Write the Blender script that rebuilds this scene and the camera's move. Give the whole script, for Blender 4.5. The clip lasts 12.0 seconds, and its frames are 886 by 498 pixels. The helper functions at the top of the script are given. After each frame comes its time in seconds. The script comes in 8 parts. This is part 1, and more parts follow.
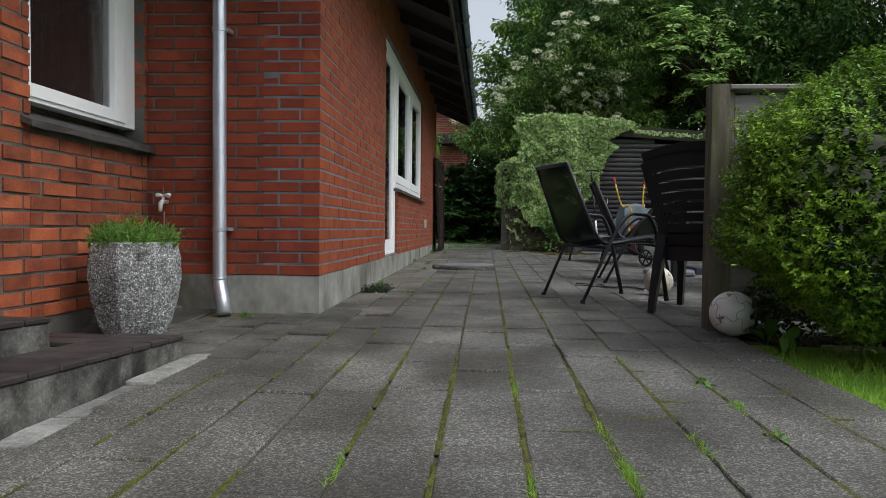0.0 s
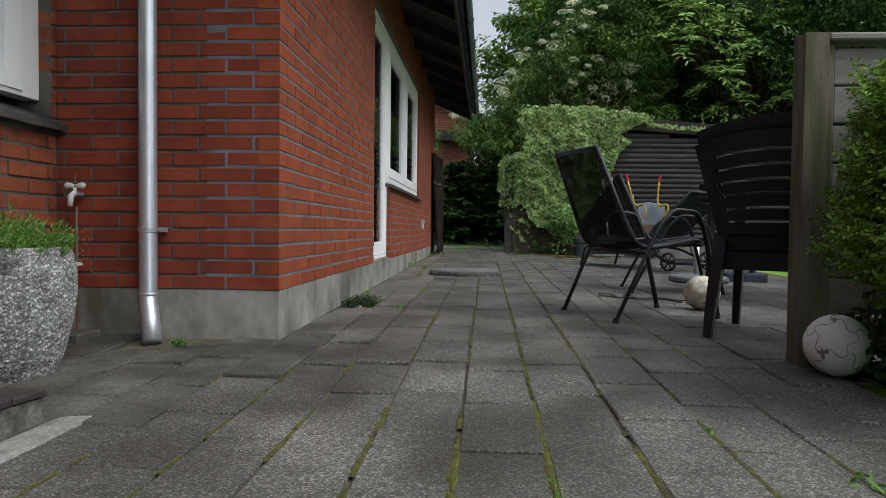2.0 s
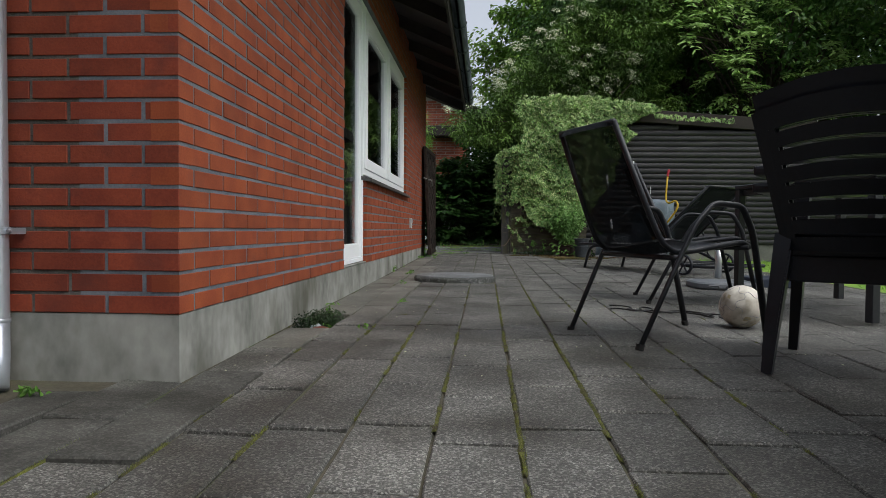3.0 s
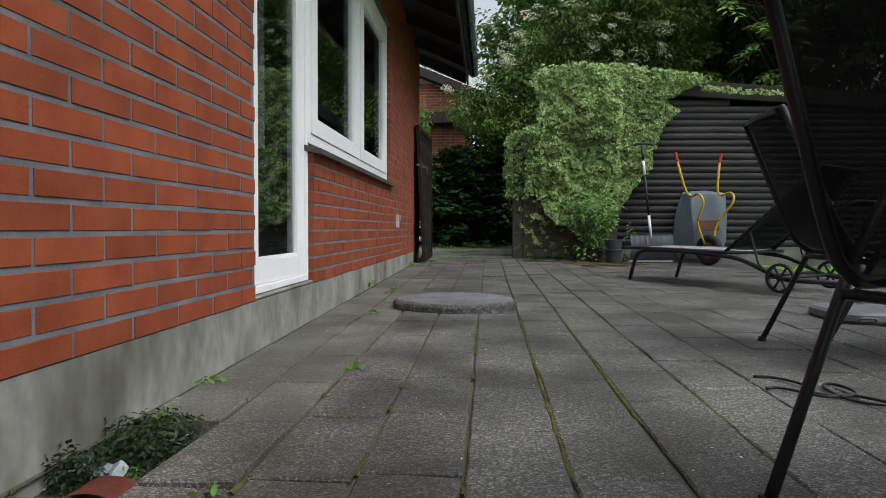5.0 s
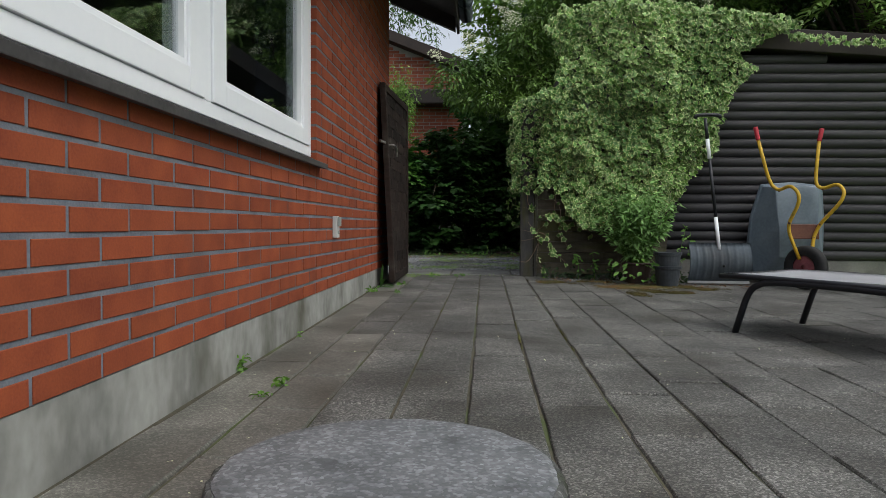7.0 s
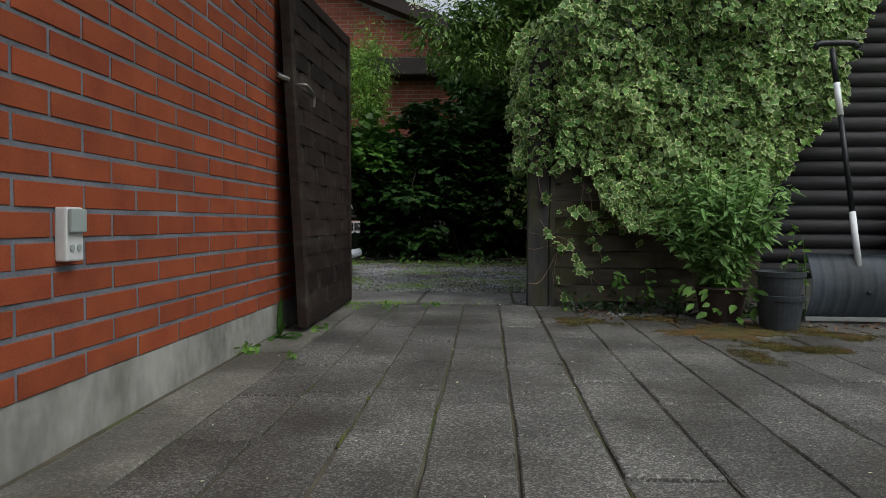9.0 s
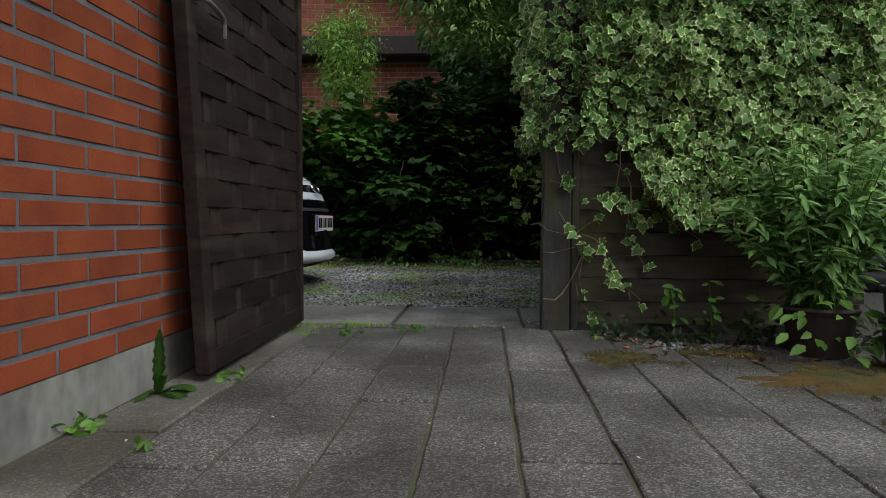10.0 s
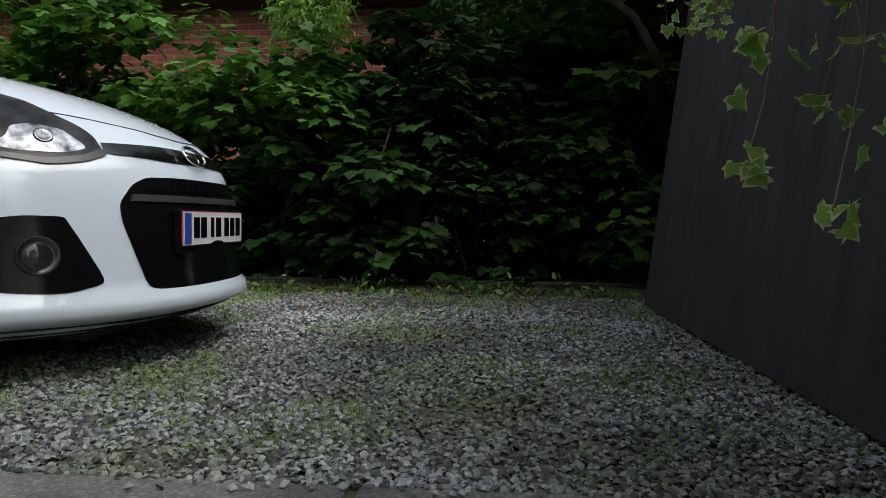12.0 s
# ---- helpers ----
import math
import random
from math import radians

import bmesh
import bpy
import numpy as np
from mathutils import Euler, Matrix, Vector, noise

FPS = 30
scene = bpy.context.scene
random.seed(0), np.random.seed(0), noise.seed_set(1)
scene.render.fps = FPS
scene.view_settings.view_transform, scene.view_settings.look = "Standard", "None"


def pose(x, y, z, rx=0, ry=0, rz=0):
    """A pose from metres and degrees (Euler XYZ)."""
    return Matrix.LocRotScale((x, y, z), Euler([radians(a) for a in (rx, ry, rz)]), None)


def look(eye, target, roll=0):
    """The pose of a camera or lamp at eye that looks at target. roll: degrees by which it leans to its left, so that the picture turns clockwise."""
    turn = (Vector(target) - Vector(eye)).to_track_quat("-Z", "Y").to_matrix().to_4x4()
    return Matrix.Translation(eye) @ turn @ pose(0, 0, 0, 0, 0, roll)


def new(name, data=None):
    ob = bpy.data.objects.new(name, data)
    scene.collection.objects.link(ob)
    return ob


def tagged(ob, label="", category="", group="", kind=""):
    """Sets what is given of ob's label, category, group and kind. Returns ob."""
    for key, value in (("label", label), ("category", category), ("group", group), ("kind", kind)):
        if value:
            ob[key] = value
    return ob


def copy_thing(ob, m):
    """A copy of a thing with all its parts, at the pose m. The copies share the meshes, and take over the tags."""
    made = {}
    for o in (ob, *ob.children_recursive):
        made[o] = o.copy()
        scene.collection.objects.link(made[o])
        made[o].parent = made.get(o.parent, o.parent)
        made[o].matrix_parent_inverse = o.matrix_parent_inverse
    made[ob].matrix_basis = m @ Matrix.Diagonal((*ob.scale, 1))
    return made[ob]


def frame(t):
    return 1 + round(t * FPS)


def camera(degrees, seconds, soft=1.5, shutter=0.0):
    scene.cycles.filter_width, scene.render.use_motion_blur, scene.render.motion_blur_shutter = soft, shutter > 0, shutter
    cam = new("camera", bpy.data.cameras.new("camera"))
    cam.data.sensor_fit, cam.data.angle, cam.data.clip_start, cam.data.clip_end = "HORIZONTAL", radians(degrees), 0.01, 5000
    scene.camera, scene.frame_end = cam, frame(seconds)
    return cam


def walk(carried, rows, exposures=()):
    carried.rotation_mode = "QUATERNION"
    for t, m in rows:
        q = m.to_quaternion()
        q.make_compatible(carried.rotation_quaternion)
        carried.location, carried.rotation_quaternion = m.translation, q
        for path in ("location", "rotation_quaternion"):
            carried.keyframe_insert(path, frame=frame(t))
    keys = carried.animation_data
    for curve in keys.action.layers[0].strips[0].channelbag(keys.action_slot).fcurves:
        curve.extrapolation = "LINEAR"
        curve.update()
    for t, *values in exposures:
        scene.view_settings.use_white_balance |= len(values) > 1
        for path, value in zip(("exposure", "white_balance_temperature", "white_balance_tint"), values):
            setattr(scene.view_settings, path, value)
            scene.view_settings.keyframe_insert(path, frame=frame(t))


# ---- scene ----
cam = camera(67.1, 12.0, soft=0.6)
PATH = [
    (0, (-0.069, 0.287, 0.421), (-0.199, 2.281, 0.36), 0.6),
    (0.5, (-0.067, 0.405, 0.421), (-0.198, 2.4, 0.361), 0.6),
    (1, (-0.075, 0.588, 0.411), (-0.207, 2.583, 0.353), 0.5),
    (1.5, (-0.101, 0.843, 0.417), (-0.23, 2.838, 0.359), 0.5),
    (2, (-0.116, 1.157, 0.418), (-0.245, 3.152, 0.36), 0.6),
    (2.5, (-0.103, 1.547, 0.416), (-0.232, 3.542, 0.357), 0.5),
    (3, (-0.059, 1.962, 0.419), (-0.185, 3.957, 0.36), 0.4),
    (3.2, (-0.06, 2.133, 0.411), (-0.186, 4.128, 0.358), 0.3),
    (4.8, (-0.115, 3.685, 0.420), (-0.245, 5.679, 0.359), 0.3),
    (5, (-0.136, 3.935, 0.425), (-0.268, 5.929, 0.363), 0.2),
    (5.5, (-0.186, 4.595, 0.456), (-0.313, 6.590, 0.390), 0.4),
    (6, (-0.191, 5.187, 0.467), (-0.318, 7.182, 0.401), 0.4),
    (6.5, (-0.178, 5.807, 0.486), (-0.305, 7.801, 0.416), 0.4),
    (7, (-0.133, 6.455, 0.503), (-0.259, 8.449, 0.433), 0.4),
    (7.2, (-0.112, 6.688, 0.516), (-0.246, 8.682, 0.441), 0.4),
    (8.8, (-0.053, 8.551, 0.527), (-0.186, 10.545, 0.449), 0.4),
    (9, (-0.043, 8.783, 0.52), (-0.175, 10.777, 0.443), 0.3),
    (9.5, (-0.022, 9.333, 0.516), (-0.152, 11.328, 0.439), 0.2),
    (10, (-0.046, 9.848, 0.498), (-0.175, 11.842, 0.417), 0.4),
    (10.5, (-0.091, 10.384, 0.494), (-0.225, 12.378, 0.407), 0.1),
    (11, (-0.129, 10.989, 0.509), (-0.269, 12.982, 0.417), 0.1),
    (11.5, (-0.17, 11.626, 0.5), (-0.312, 13.619, 0.416), 0.2),
    (12, (-0.228, 12.267, 0.521), (-0.365, 14.26, 0.434), 0.7),
]
walk(cam, [(t, look(eye, target, roll)) for t, eye, target, roll in PATH],
     exposures=[(0.0, -0.3), (2.5, -0.36), (5.5, -0.25), (7.2, -0.34), (9.5, -0.55), (10.5, -0.29), (11.2, -0.03), (12.0, -0.18)])

import itertools

# ---- daylight ----
world = bpy.data.worlds.new("overcast_sky")
scene.world = world
world.use_nodes = True
wn = world.node_tree.nodes
sky = wn.new("ShaderNodeTexSky")
sky.sky_type = "NISHITA"
sky.sun_disc = False
sky.sun_elevation = radians(56)
sky.sun_rotation = radians(117)
sky.air_density, sky.dust_density, sky.ozone_density = 1.0, 4.5, 1.0
wn["Background"].inputs["Strength"].default_value = 0.15
cloud = wn.new("ShaderNodeHueSaturation")
cloud.inputs["Saturation"].default_value, cloud.inputs["Value"].default_value = 0.4, 1.8
world.node_tree.links.new(sky.outputs["Color"], cloud.inputs["Color"])
world.node_tree.links.new(cloud.outputs["Color"], wn["Background"].inputs["Color"])
sun_data = bpy.data.lights.new("sun", "SUN")
sun_data.energy, sun_data.angle, sun_data.color = 0.95, radians(70), (0.82, 0.97, 1.05)
sun = new("sun", sun_data)
sun.matrix_world = look((5.9, -3.0, 10), (0, 0, 0))


# ---- materials ----
def material(name, c1, c2, scale=3.0, rough=0.7, fine=60.0, bump=0.1, speck=None, speck_at=0.62, rand=0.0,
             island=0.0, metal=0.0, stain=None, stain_at=0.6, stain_scale=1.2, grain=(1, 1, 1), spec=0.4, depth=0.004, translucent=0.0, agg=None, see=0.0):
    """Two-tone surface with fine grain, optional specks and stains, varied from piece to piece."""
    m = bpy.data.materials.new(name)
    m.use_nodes = True
    nt = m.node_tree
    n, link = nt.nodes, nt.links.new
    bsdf = n["Principled BSDF"]
    geo = n.new("ShaderNodeNewGeometry")
    mp = n.new("ShaderNodeMapping")
    mp.inputs["Scale"].default_value = grain
    link(geo.outputs["Position"], mp.inputs["Vector"])

    def noise_tex(sc, det=4.0):
        t = n.new("ShaderNodeTexNoise")
        t.inputs["Scale"].default_value = sc
        t.inputs["Detail"].default_value = det
        link(mp.outputs["Vector"], t.inputs["Vector"])
        return t.outputs["Fac"]

    def ramp(fac, a, b):
        r = n.new("ShaderNodeMapRange")
        r.inputs["From Min"].default_value, r.inputs["From Max"].default_value = a, b
        link(fac, r.inputs["Value"])
        return r.outputs["Result"]

    def mix(fac, a, b, kind="MIX"):
        x = n.new("ShaderNodeMix")
        x.data_type, x.blend_type = "RGBA", kind
        for sock, v in ((x.inputs[0], fac), (x.inputs[6], a), (x.inputs[7], b)):
            if hasattr(v, "is_linked"):
                link(v, sock)
            else:
                sock.default_value = (*v, 1) if isinstance(v, tuple) else v
        return x.outputs[2]

    f1, f2 = noise_tex(scale), noise_tex(fine, 3.0)
    both = n.new("ShaderNodeMath")
    both.operation = "MULTIPLY_ADD"
    link(f2, both.inputs[0])
    both.inputs[1].default_value = 0.45
    link(f1, both.inputs[2])
    col = mix(ramp(both.outputs[0], 0.5, 0.95), c1, c2)
    if speck:
        col = mix(ramp(noise_tex(fine * 2.2, 2.0), speck_at, speck_at + 0.06), col, speck)
    if stain:
        col = mix(ramp(noise_tex(stain_scale, 6.0), stain_at - 0.06, stain_at + 0.18), col, stain)
    height = both.outputs[0]
    if agg:
        # crushed stone set in the surface: agg is its grain size per metre and its contrast
        vo = n.new("ShaderNodeTexVoronoi")
        vo.inputs["Scale"].default_value = agg[0]
        link(mp.outputs["Vector"], vo.inputs["Vector"])
        sep = n.new("ShaderNodeSeparateColor")
        link(vo.outputs["Color"], sep.inputs[0])
        pw = n.new("ShaderNodeMath")
        pw.operation = "POWER"
        link(sep.outputs[0], pw.inputs[0])
        pw.inputs[1].default_value = 2.6
        r = ramp(pw.outputs[0], 0.0, 1.0)
        rn = r.node
        rn.inputs["To Min"].default_value, rn.inputs["To Max"].default_value = 1 - 0.55 * agg[1], 1 + 1.7 * agg[1]
        gap = ramp(vo.outputs["Distance"], 0.75, 0.35)
        gap.node.inputs["To Min"].default_value = 1 - 0.3 * agg[1]
        mu = n.new("ShaderNodeMath")
        mu.operation = "MULTIPLY"
        link(r, mu.inputs[0])
        link(gap, mu.inputs[1])
        h2 = n.new("ShaderNodeHueSaturation")
        link(mu.outputs[0], h2.inputs["Value"])
        link(col, h2.inputs["Color"])
        col = h2.outputs["Color"]
        add = n.new("ShaderNodeMath")
        add.operation = "MULTIPLY_ADD"
        link(mu.outputs[0], add.inputs[0])
        add.inputs[1].default_value = 0.6
        link(height, add.inputs[2])
        height = add.outputs[0]
    if rand or island:
        hsv = n.new("ShaderNodeHueSaturation")
        amount = rand or island
        if rand:
            src = n.new("ShaderNodeObjectInfo").outputs["Random"]
        else:
            src = geo.outputs["Random Per Island"]
        link(ramp(src, -0.0, 1.0), hsv.inputs["Value"])
        rr = hsv.inputs["Value"].links[0].from_node
        rr.inputs["To Min"].default_value, rr.inputs["To Max"].default_value = 1 - amount, 1 + amount
        link(col, hsv.inputs["Color"])
        col = hsv.outputs["Color"]
    link(col, bsdf.inputs["Base Color"])
    bsdf.inputs["Roughness"].default_value = rough
    bsdf.inputs["Metallic"].default_value = metal
    bsdf.inputs["Specular IOR Level"].default_value = spec
    if bump:
        b = n.new("ShaderNodeBump")
        b.inputs["Strength"].default_value = bump
        b.inputs["Distance"].default_value = depth
        link(height, b.inputs["Height"])
        link(b.outputs["Normal"], bsdf.inputs["Normal"])
    if translucent:
        tr = n.new("ShaderNodeBsdfTranslucent")
        link(col, tr.inputs["Color"])
        ms = n.new("ShaderNodeMixShader")
        ms.inputs[0].default_value = translucent
        link(bsdf.outputs[0], ms.inputs[1])
        link(tr.outputs[0], ms.inputs[2])
        link(ms.outputs[0], n["Material Output"].inputs["Surface"])
    if see:
        # open weave that lets some light through
        tp, ms = n.new("ShaderNodeBsdfTransparent"), n.new("ShaderNodeMixShader")
        ms.inputs[0].default_value = see
        link(bsdf.outputs[0], ms.inputs[1])
        link(tp.outputs[0], ms.inputs[2])
        link(ms.outputs[0], n["Material Output"].inputs["Surface"])
    return m


def glass(name, tint=(0.9, 0.95, 0.93), rough=0.0, ribs=0.0):
    m = bpy.data.materials.new(name)
    m.use_nodes = True
    n, link = m.node_tree.nodes, m.node_tree.links.new
    gl, tr, fr, ms = (n.new("ShaderNodeBsdfGlossy"), n.new("ShaderNodeBsdfTransparent"), n.new("ShaderNodeLayerWeight"), n.new("ShaderNodeMixShader"))
    fr.inputs["Blend"].default_value = 0.5
    curve, share = n.new("ShaderNodeMath"), n.new("ShaderNodeMath")
    curve.operation, share.operation = "POWER", "MULTIPLY_ADD"
    curve.inputs[1].default_value, share.inputs[1].default_value, share.inputs[2].default_value = 3.0, 0.88, 0.08
    link(fr.outputs["Facing"], curve.inputs[0])
    link(curve.outputs[0], share.inputs[0])
    gl.inputs["Roughness"].default_value = rough
    if ribs:
        # vertical ripples cast into the pane
        pos, wave, bump = n.new("ShaderNodeNewGeometry"), n.new("ShaderNodeTexWave"), n.new("ShaderNodeBump")
        wave.bands_direction = "Y"
        wave.inputs["Scale"].default_value, wave.inputs["Distortion"].default_value, wave.inputs["Detail Scale"].default_value = ribs, 3.0, 2.0
        bump.inputs["Strength"].default_value, bump.inputs["Distance"].default_value = 0.22, 0.003
        link(pos.outputs["Position"], wave.inputs["Vector"])
        link(wave.outputs["Fac"], bump.inputs["Height"])
        link(bump.outputs["Normal"], gl.inputs["Normal"])
        link(bump.outputs["Normal"], fr.inputs["Normal"])
    tr.inputs["Color"].default_value = (*tint, 1)
    link(share.outputs[0], ms.inputs[0])
    link(tr.outputs[0], ms.inputs[1])
    link(gl.outputs[0], ms.inputs[2])
    link(ms.outputs[0], n["Material Output"].inputs["Surface"])
    return m


M_BRICK = material("red_brick", (0.19, 0.036, 0.0135), (0.292, 0.067, 0.0215), 7, 0.8, 150, 0.45, rand=0.13, speck=(0.15, 0.045, 0.025), speck_at=0.67, stain=(0.17, 0.045, 0.026), stain_at=0.66, stain_scale=4, depth=0.002)
M_BRICK_OLD = material("weathered_red_brick", (0.17, 0.035, 0.017), (0.36, 0.1, 0.04), 7, 0.85, 120, 0.6, rand=0.34, speck=(0.5, 0.3, 0.18), speck_at=0.7, stain=(0.1, 0.035, 0.025), stain_at=0.58, stain_scale=6, depth=0.004)
M_MORTAR = material("grey_mortar", (0.09, 0.103, 0.122), (0.175, 0.194, 0.222), 6, 0.95, 150, 0.8, depth=0.003, stain=(0.09, 0.09, 0.085), stain_at=0.58, stain_scale=2)
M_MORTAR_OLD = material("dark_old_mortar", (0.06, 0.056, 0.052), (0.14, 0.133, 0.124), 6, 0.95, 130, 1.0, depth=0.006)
M_PLINTH = material("rendered_plinth", (0.14, 0.143, 0.128), (0.33, 0.335, 0.31), 4.0, 0.9, 26, 0.3, stain=(0.085, 0.084, 0.062), stain_at=0.55, stain_scale=3.6, grain=(1, 1, 0.6))
M_PAVER = material("exposed_aggregate_paver", (0.055, 0.055, 0.05), (0.19, 0.188, 0.172), 2.0, 0.64, 70, 1.0, spec=0.55, rand=0.13, speck=(0.36, 0.355, 0.33), speck_at=0.69, stain=(0.05, 0.047, 0.039), stain_at=0.5, stain_scale=2.6, depth=0.006, agg=(220, 0.85))
M_SLAB = material("smooth_concrete_flag", (0.072, 0.071, 0.061), (0.18, 0.178, 0.156), 4.0, 0.56, 60, 0.5, rand=0.1, spec=0.6, stain=(0.055, 0.051, 0.04), stain_at=0.53, stain_scale=2.2, agg=(200, 0.42))
# darker slab for the corner between house and wing
M_SLABDARK = material("dark_corner_slab", (0.036, 0.036, 0.032), (0.125, 0.124, 0.112), 5.0, 0.78, 60, 0.8, rand=0.2, stain=(0.03, 0.029, 0.024), stain_at=0.52, stain_scale=3, agg=(190, 0.35))
M_FLAG = material("wet_grey_threshold_flag", (0.085, 0.084, 0.077), (0.21, 0.208, 0.192), 4.0, 0.7, 60, 0.6, agg=(150, 0.32), stain=(0.06, 0.06, 0.045), stain_at=0.56, stain_scale=3)
M_BED = material("sandy_joint_soil", (0.05, 0.046, 0.033), (0.11, 0.1, 0.07), 8, 1.0, 90, 0.8, stain=(0.06, 0.1, 0.02), stain_at=0.58, stain_scale=3)
M_MOSS = material("green_joint_moss", (0.05, 0.052, 0.017), (0.14, 0.15, 0.03), 30, 1.0, 260, 1.0, depth=0.01, stain=(0.05, 0.04, 0.026), stain_at=0.5, stain_scale=22)
M_CONCRETE = material("old_concrete", (0.15, 0.145, 0.135), (0.27, 0.26, 0.24), 3, 0.9, 80, 0.5, stain=(0.1, 0.1, 0.085), stain_at=0.57, stain_scale=4)
M_WHITE = material("white_painted_wood", (0.82, 0.85, 0.88), (0.87, 0.89, 0.91), 2, 0.4, 40, 0.05, spec=0.5)
M_SILL = material("dark_slate_sill", (0.04, 0.038, 0.038), (0.085, 0.08, 0.078), 6, 0.6, 70, 0.3)
M_GLASS = glass("window_glass", (0.8, 0.85, 0.86))
M_RIBGLASS = glass("ribbed_glass", (0.6, 0.61, 0.61), 0.05, 40.0)
M_DARKWOOD = material("dark_stained_timber", (0.022, 0.015, 0.012), (0.05, 0.035, 0.028), 5, 0.75, 60, 0.4, grain=(1, 1, 6))
M_SOFFIT = material("black_brown_eaves", (0.02, 0.016, 0.014), (0.04, 0.032, 0.028), 4, 0.8, 50, 0.3)
M_ROOF = material("roof_tile", (0.025, 0.02, 0.018), (0.05, 0.036, 0.032), 3, 0.8, 40, 0.3)
M_ZINC = material("galvanised_zinc", (0.46, 0.5, 0.56), (0.6, 0.64, 0.7), 5, 0.34, 30, 0.08, metal=0.7)
M_GUTTER = material("dark_green_gutter", (0.035, 0.05, 0.05), (0.07, 0.085, 0.085), 4, 0.45, 50, 0.1)
M_LOG = material("black_stained_logs", (0.022, 0.021, 0.024), (0.056, 0.053, 0.057), 3, 0.65, 40, 0.5, grain=(0.6, 4, 6), rand=0.2)
M_GRASS = material("lawn_grass", (0.13, 0.29, 0.03), (0.31, 0.5, 0.075), 2.5, 0.8, 30, 0.3, island=0.3, translucent=0.25)
M_SOIL = material("garden_soil", (0.03, 0.024, 0.016), (0.07, 0.055, 0.035), 3, 1.0, 40, 0.8, stain=(0.05, 0.075, 0.02), stain_at=0.5)
M_GRAVELBED = material("gravel_bed", (0.06, 0.055, 0.045), (0.12, 0.112, 0.095), 12, 1.0, 60, 1.0, stain=(0.07, 0.1, 0.03), stain_at=0.56, stain_scale=2.2, depth=0.01)
M_STONE = material("grey_gravel_stone", (0.08, 0.086, 0.087), (0.3, 0.308, 0.305), 1.2, 0.85, 90, 0.3, island=0.85, stain=(0.1, 0.115, 0.055), stain_at=0.55, stain_scale=1.5)
M_PLASTER = material("interior_plaster", (0.3, 0.29, 0.27), (0.38, 0.37, 0.35), 2, 0.9, 30, 0.05)
M_BARK = material("tree_bark", (0.035, 0.027, 0.02), (0.085, 0.068, 0.05), 8, 0.95, 50, 0.9, grain=(3, 3, 0.6), depth=0.01)


def leafmat(name, c1, c2, island=0.35, trans=0.3, rough=0.5):
    return material(name, c1, c2, 1.4, rough, 14, 0.0, island=island, translucent=trans, spec=0.35)


M_IVY = leafmat("ivy_green", (0.058, 0.16, 0.034), (0.18, 0.345, 0.074), 0.5, 0.14)
M_IVYRIM = leafmat("ivy_cream_margin", (0.42, 0.53, 0.2), (0.68, 0.75, 0.38), 0.5, 0.14)
M_ELDER = leafmat("elder_leaf", (0.04, 0.1, 0.017), (0.15, 0.26, 0.045), 0.4, 0.15)
M_FLOWER = leafmat("elder_flower", (0.62, 0.66, 0.42), (0.76, 0.78, 0.56), 0.15, 0.3)
M_MAPLE = leafmat("maple_leaf", (0.014, 0.046, 0.011), (0.046, 0.115, 0.02))
M_TREE = leafmat("tree_leaf", (0.02, 0.066, 0.012), (0.078, 0.175, 0.026))
M_IVYYOUNG = leafmat("young_ivy_green", (0.17, 0.34, 0.06), (0.34, 0.54, 0.13), 0.35, 0.4)
M_IVYYOUNGRIM = leafmat("young_ivy_margin", (0.5, 0.58, 0.26), (0.66, 0.72, 0.42), 0.2, 0.35)
M_MAPLEPALE = leafmat("bright_maple_leaf", (0.03, 0.1, 0.015), (0.115, 0.255, 0.033))
M_TREEPALE = leafmat("pale_tree_leaf", (0.1, 0.21, 0.035), (0.25, 0.42, 0.075))
M_SPRAY = leafmat("pale_spray_leaf", (0.13, 0.25, 0.05), (0.34, 0.52, 0.14), 0.45, 0.25)
M_BOX = leafmat("privet_leaf", (0.05, 0.135, 0.015), (0.28, 0.46, 0.04), 0.6, 0.2)
M_HERB = leafmat("herb_leaf", (0.08, 0.2, 0.03), (0.17, 0.33, 0.06))


# ---- helpers for building ----
def zg(x, y):
    """Height of the paving, which rises gently towards the gate."""
    z = float(np.interp(y, (-6.0, 1.5, 3.0, 4.0, 6.0, 8.3, 12.7, 19.0), (-0.14, -0.1, -0.08, -0.056, -0.036, -0.014, 0.033, 0.08)))
    return z - (0.018 * (min(x, 5.0) - 0.3) if x > 0.3 else 0.0)


def thing(name, label, category, group="", kind="", at=(0, 0, 0)):
    ob = new(name)
    ob.location = at
    ob.empty_display_size = 0.1
    return tagged(ob, label, category, group, kind)


def part(name, bm, mat, parent=None, label="", smooth=False):
    """Links a bmesh (or mesh) as one object; its coordinates are relative to the parent's base."""
    if isinstance(bm, bmesh.types.BMesh):
        me = bpy.data.meshes.new(name)
        bm.normal_update()
        bm.to_mesh(me)
        bm.free()
    else:
        me = bm
    if smooth:
        me.shade_smooth()
    for mm in (mat if isinstance(mat, (list, tuple)) else [mat]):
        if mm.name not in me.materials:
            me.materials.append(mm)
    ob = new(name, me)
    ob.parent = parent
    if label:
        ob["label"] = label
    return ob


def box(bm, x0, x1, y0, y1, z0, z1):
    v = [bm.verts.new((x, y, z)) for z in (z0, z1) for y in (y0, y1) for x in (x0, x1)]
    for f in ((0, 2, 3, 1), (4, 5, 7, 6), (0, 1, 5, 4), (1, 3, 7, 5), (3, 2, 6, 7), (2, 0, 4, 6)):
        bm.faces.new([v[i] for i in f])
    return v


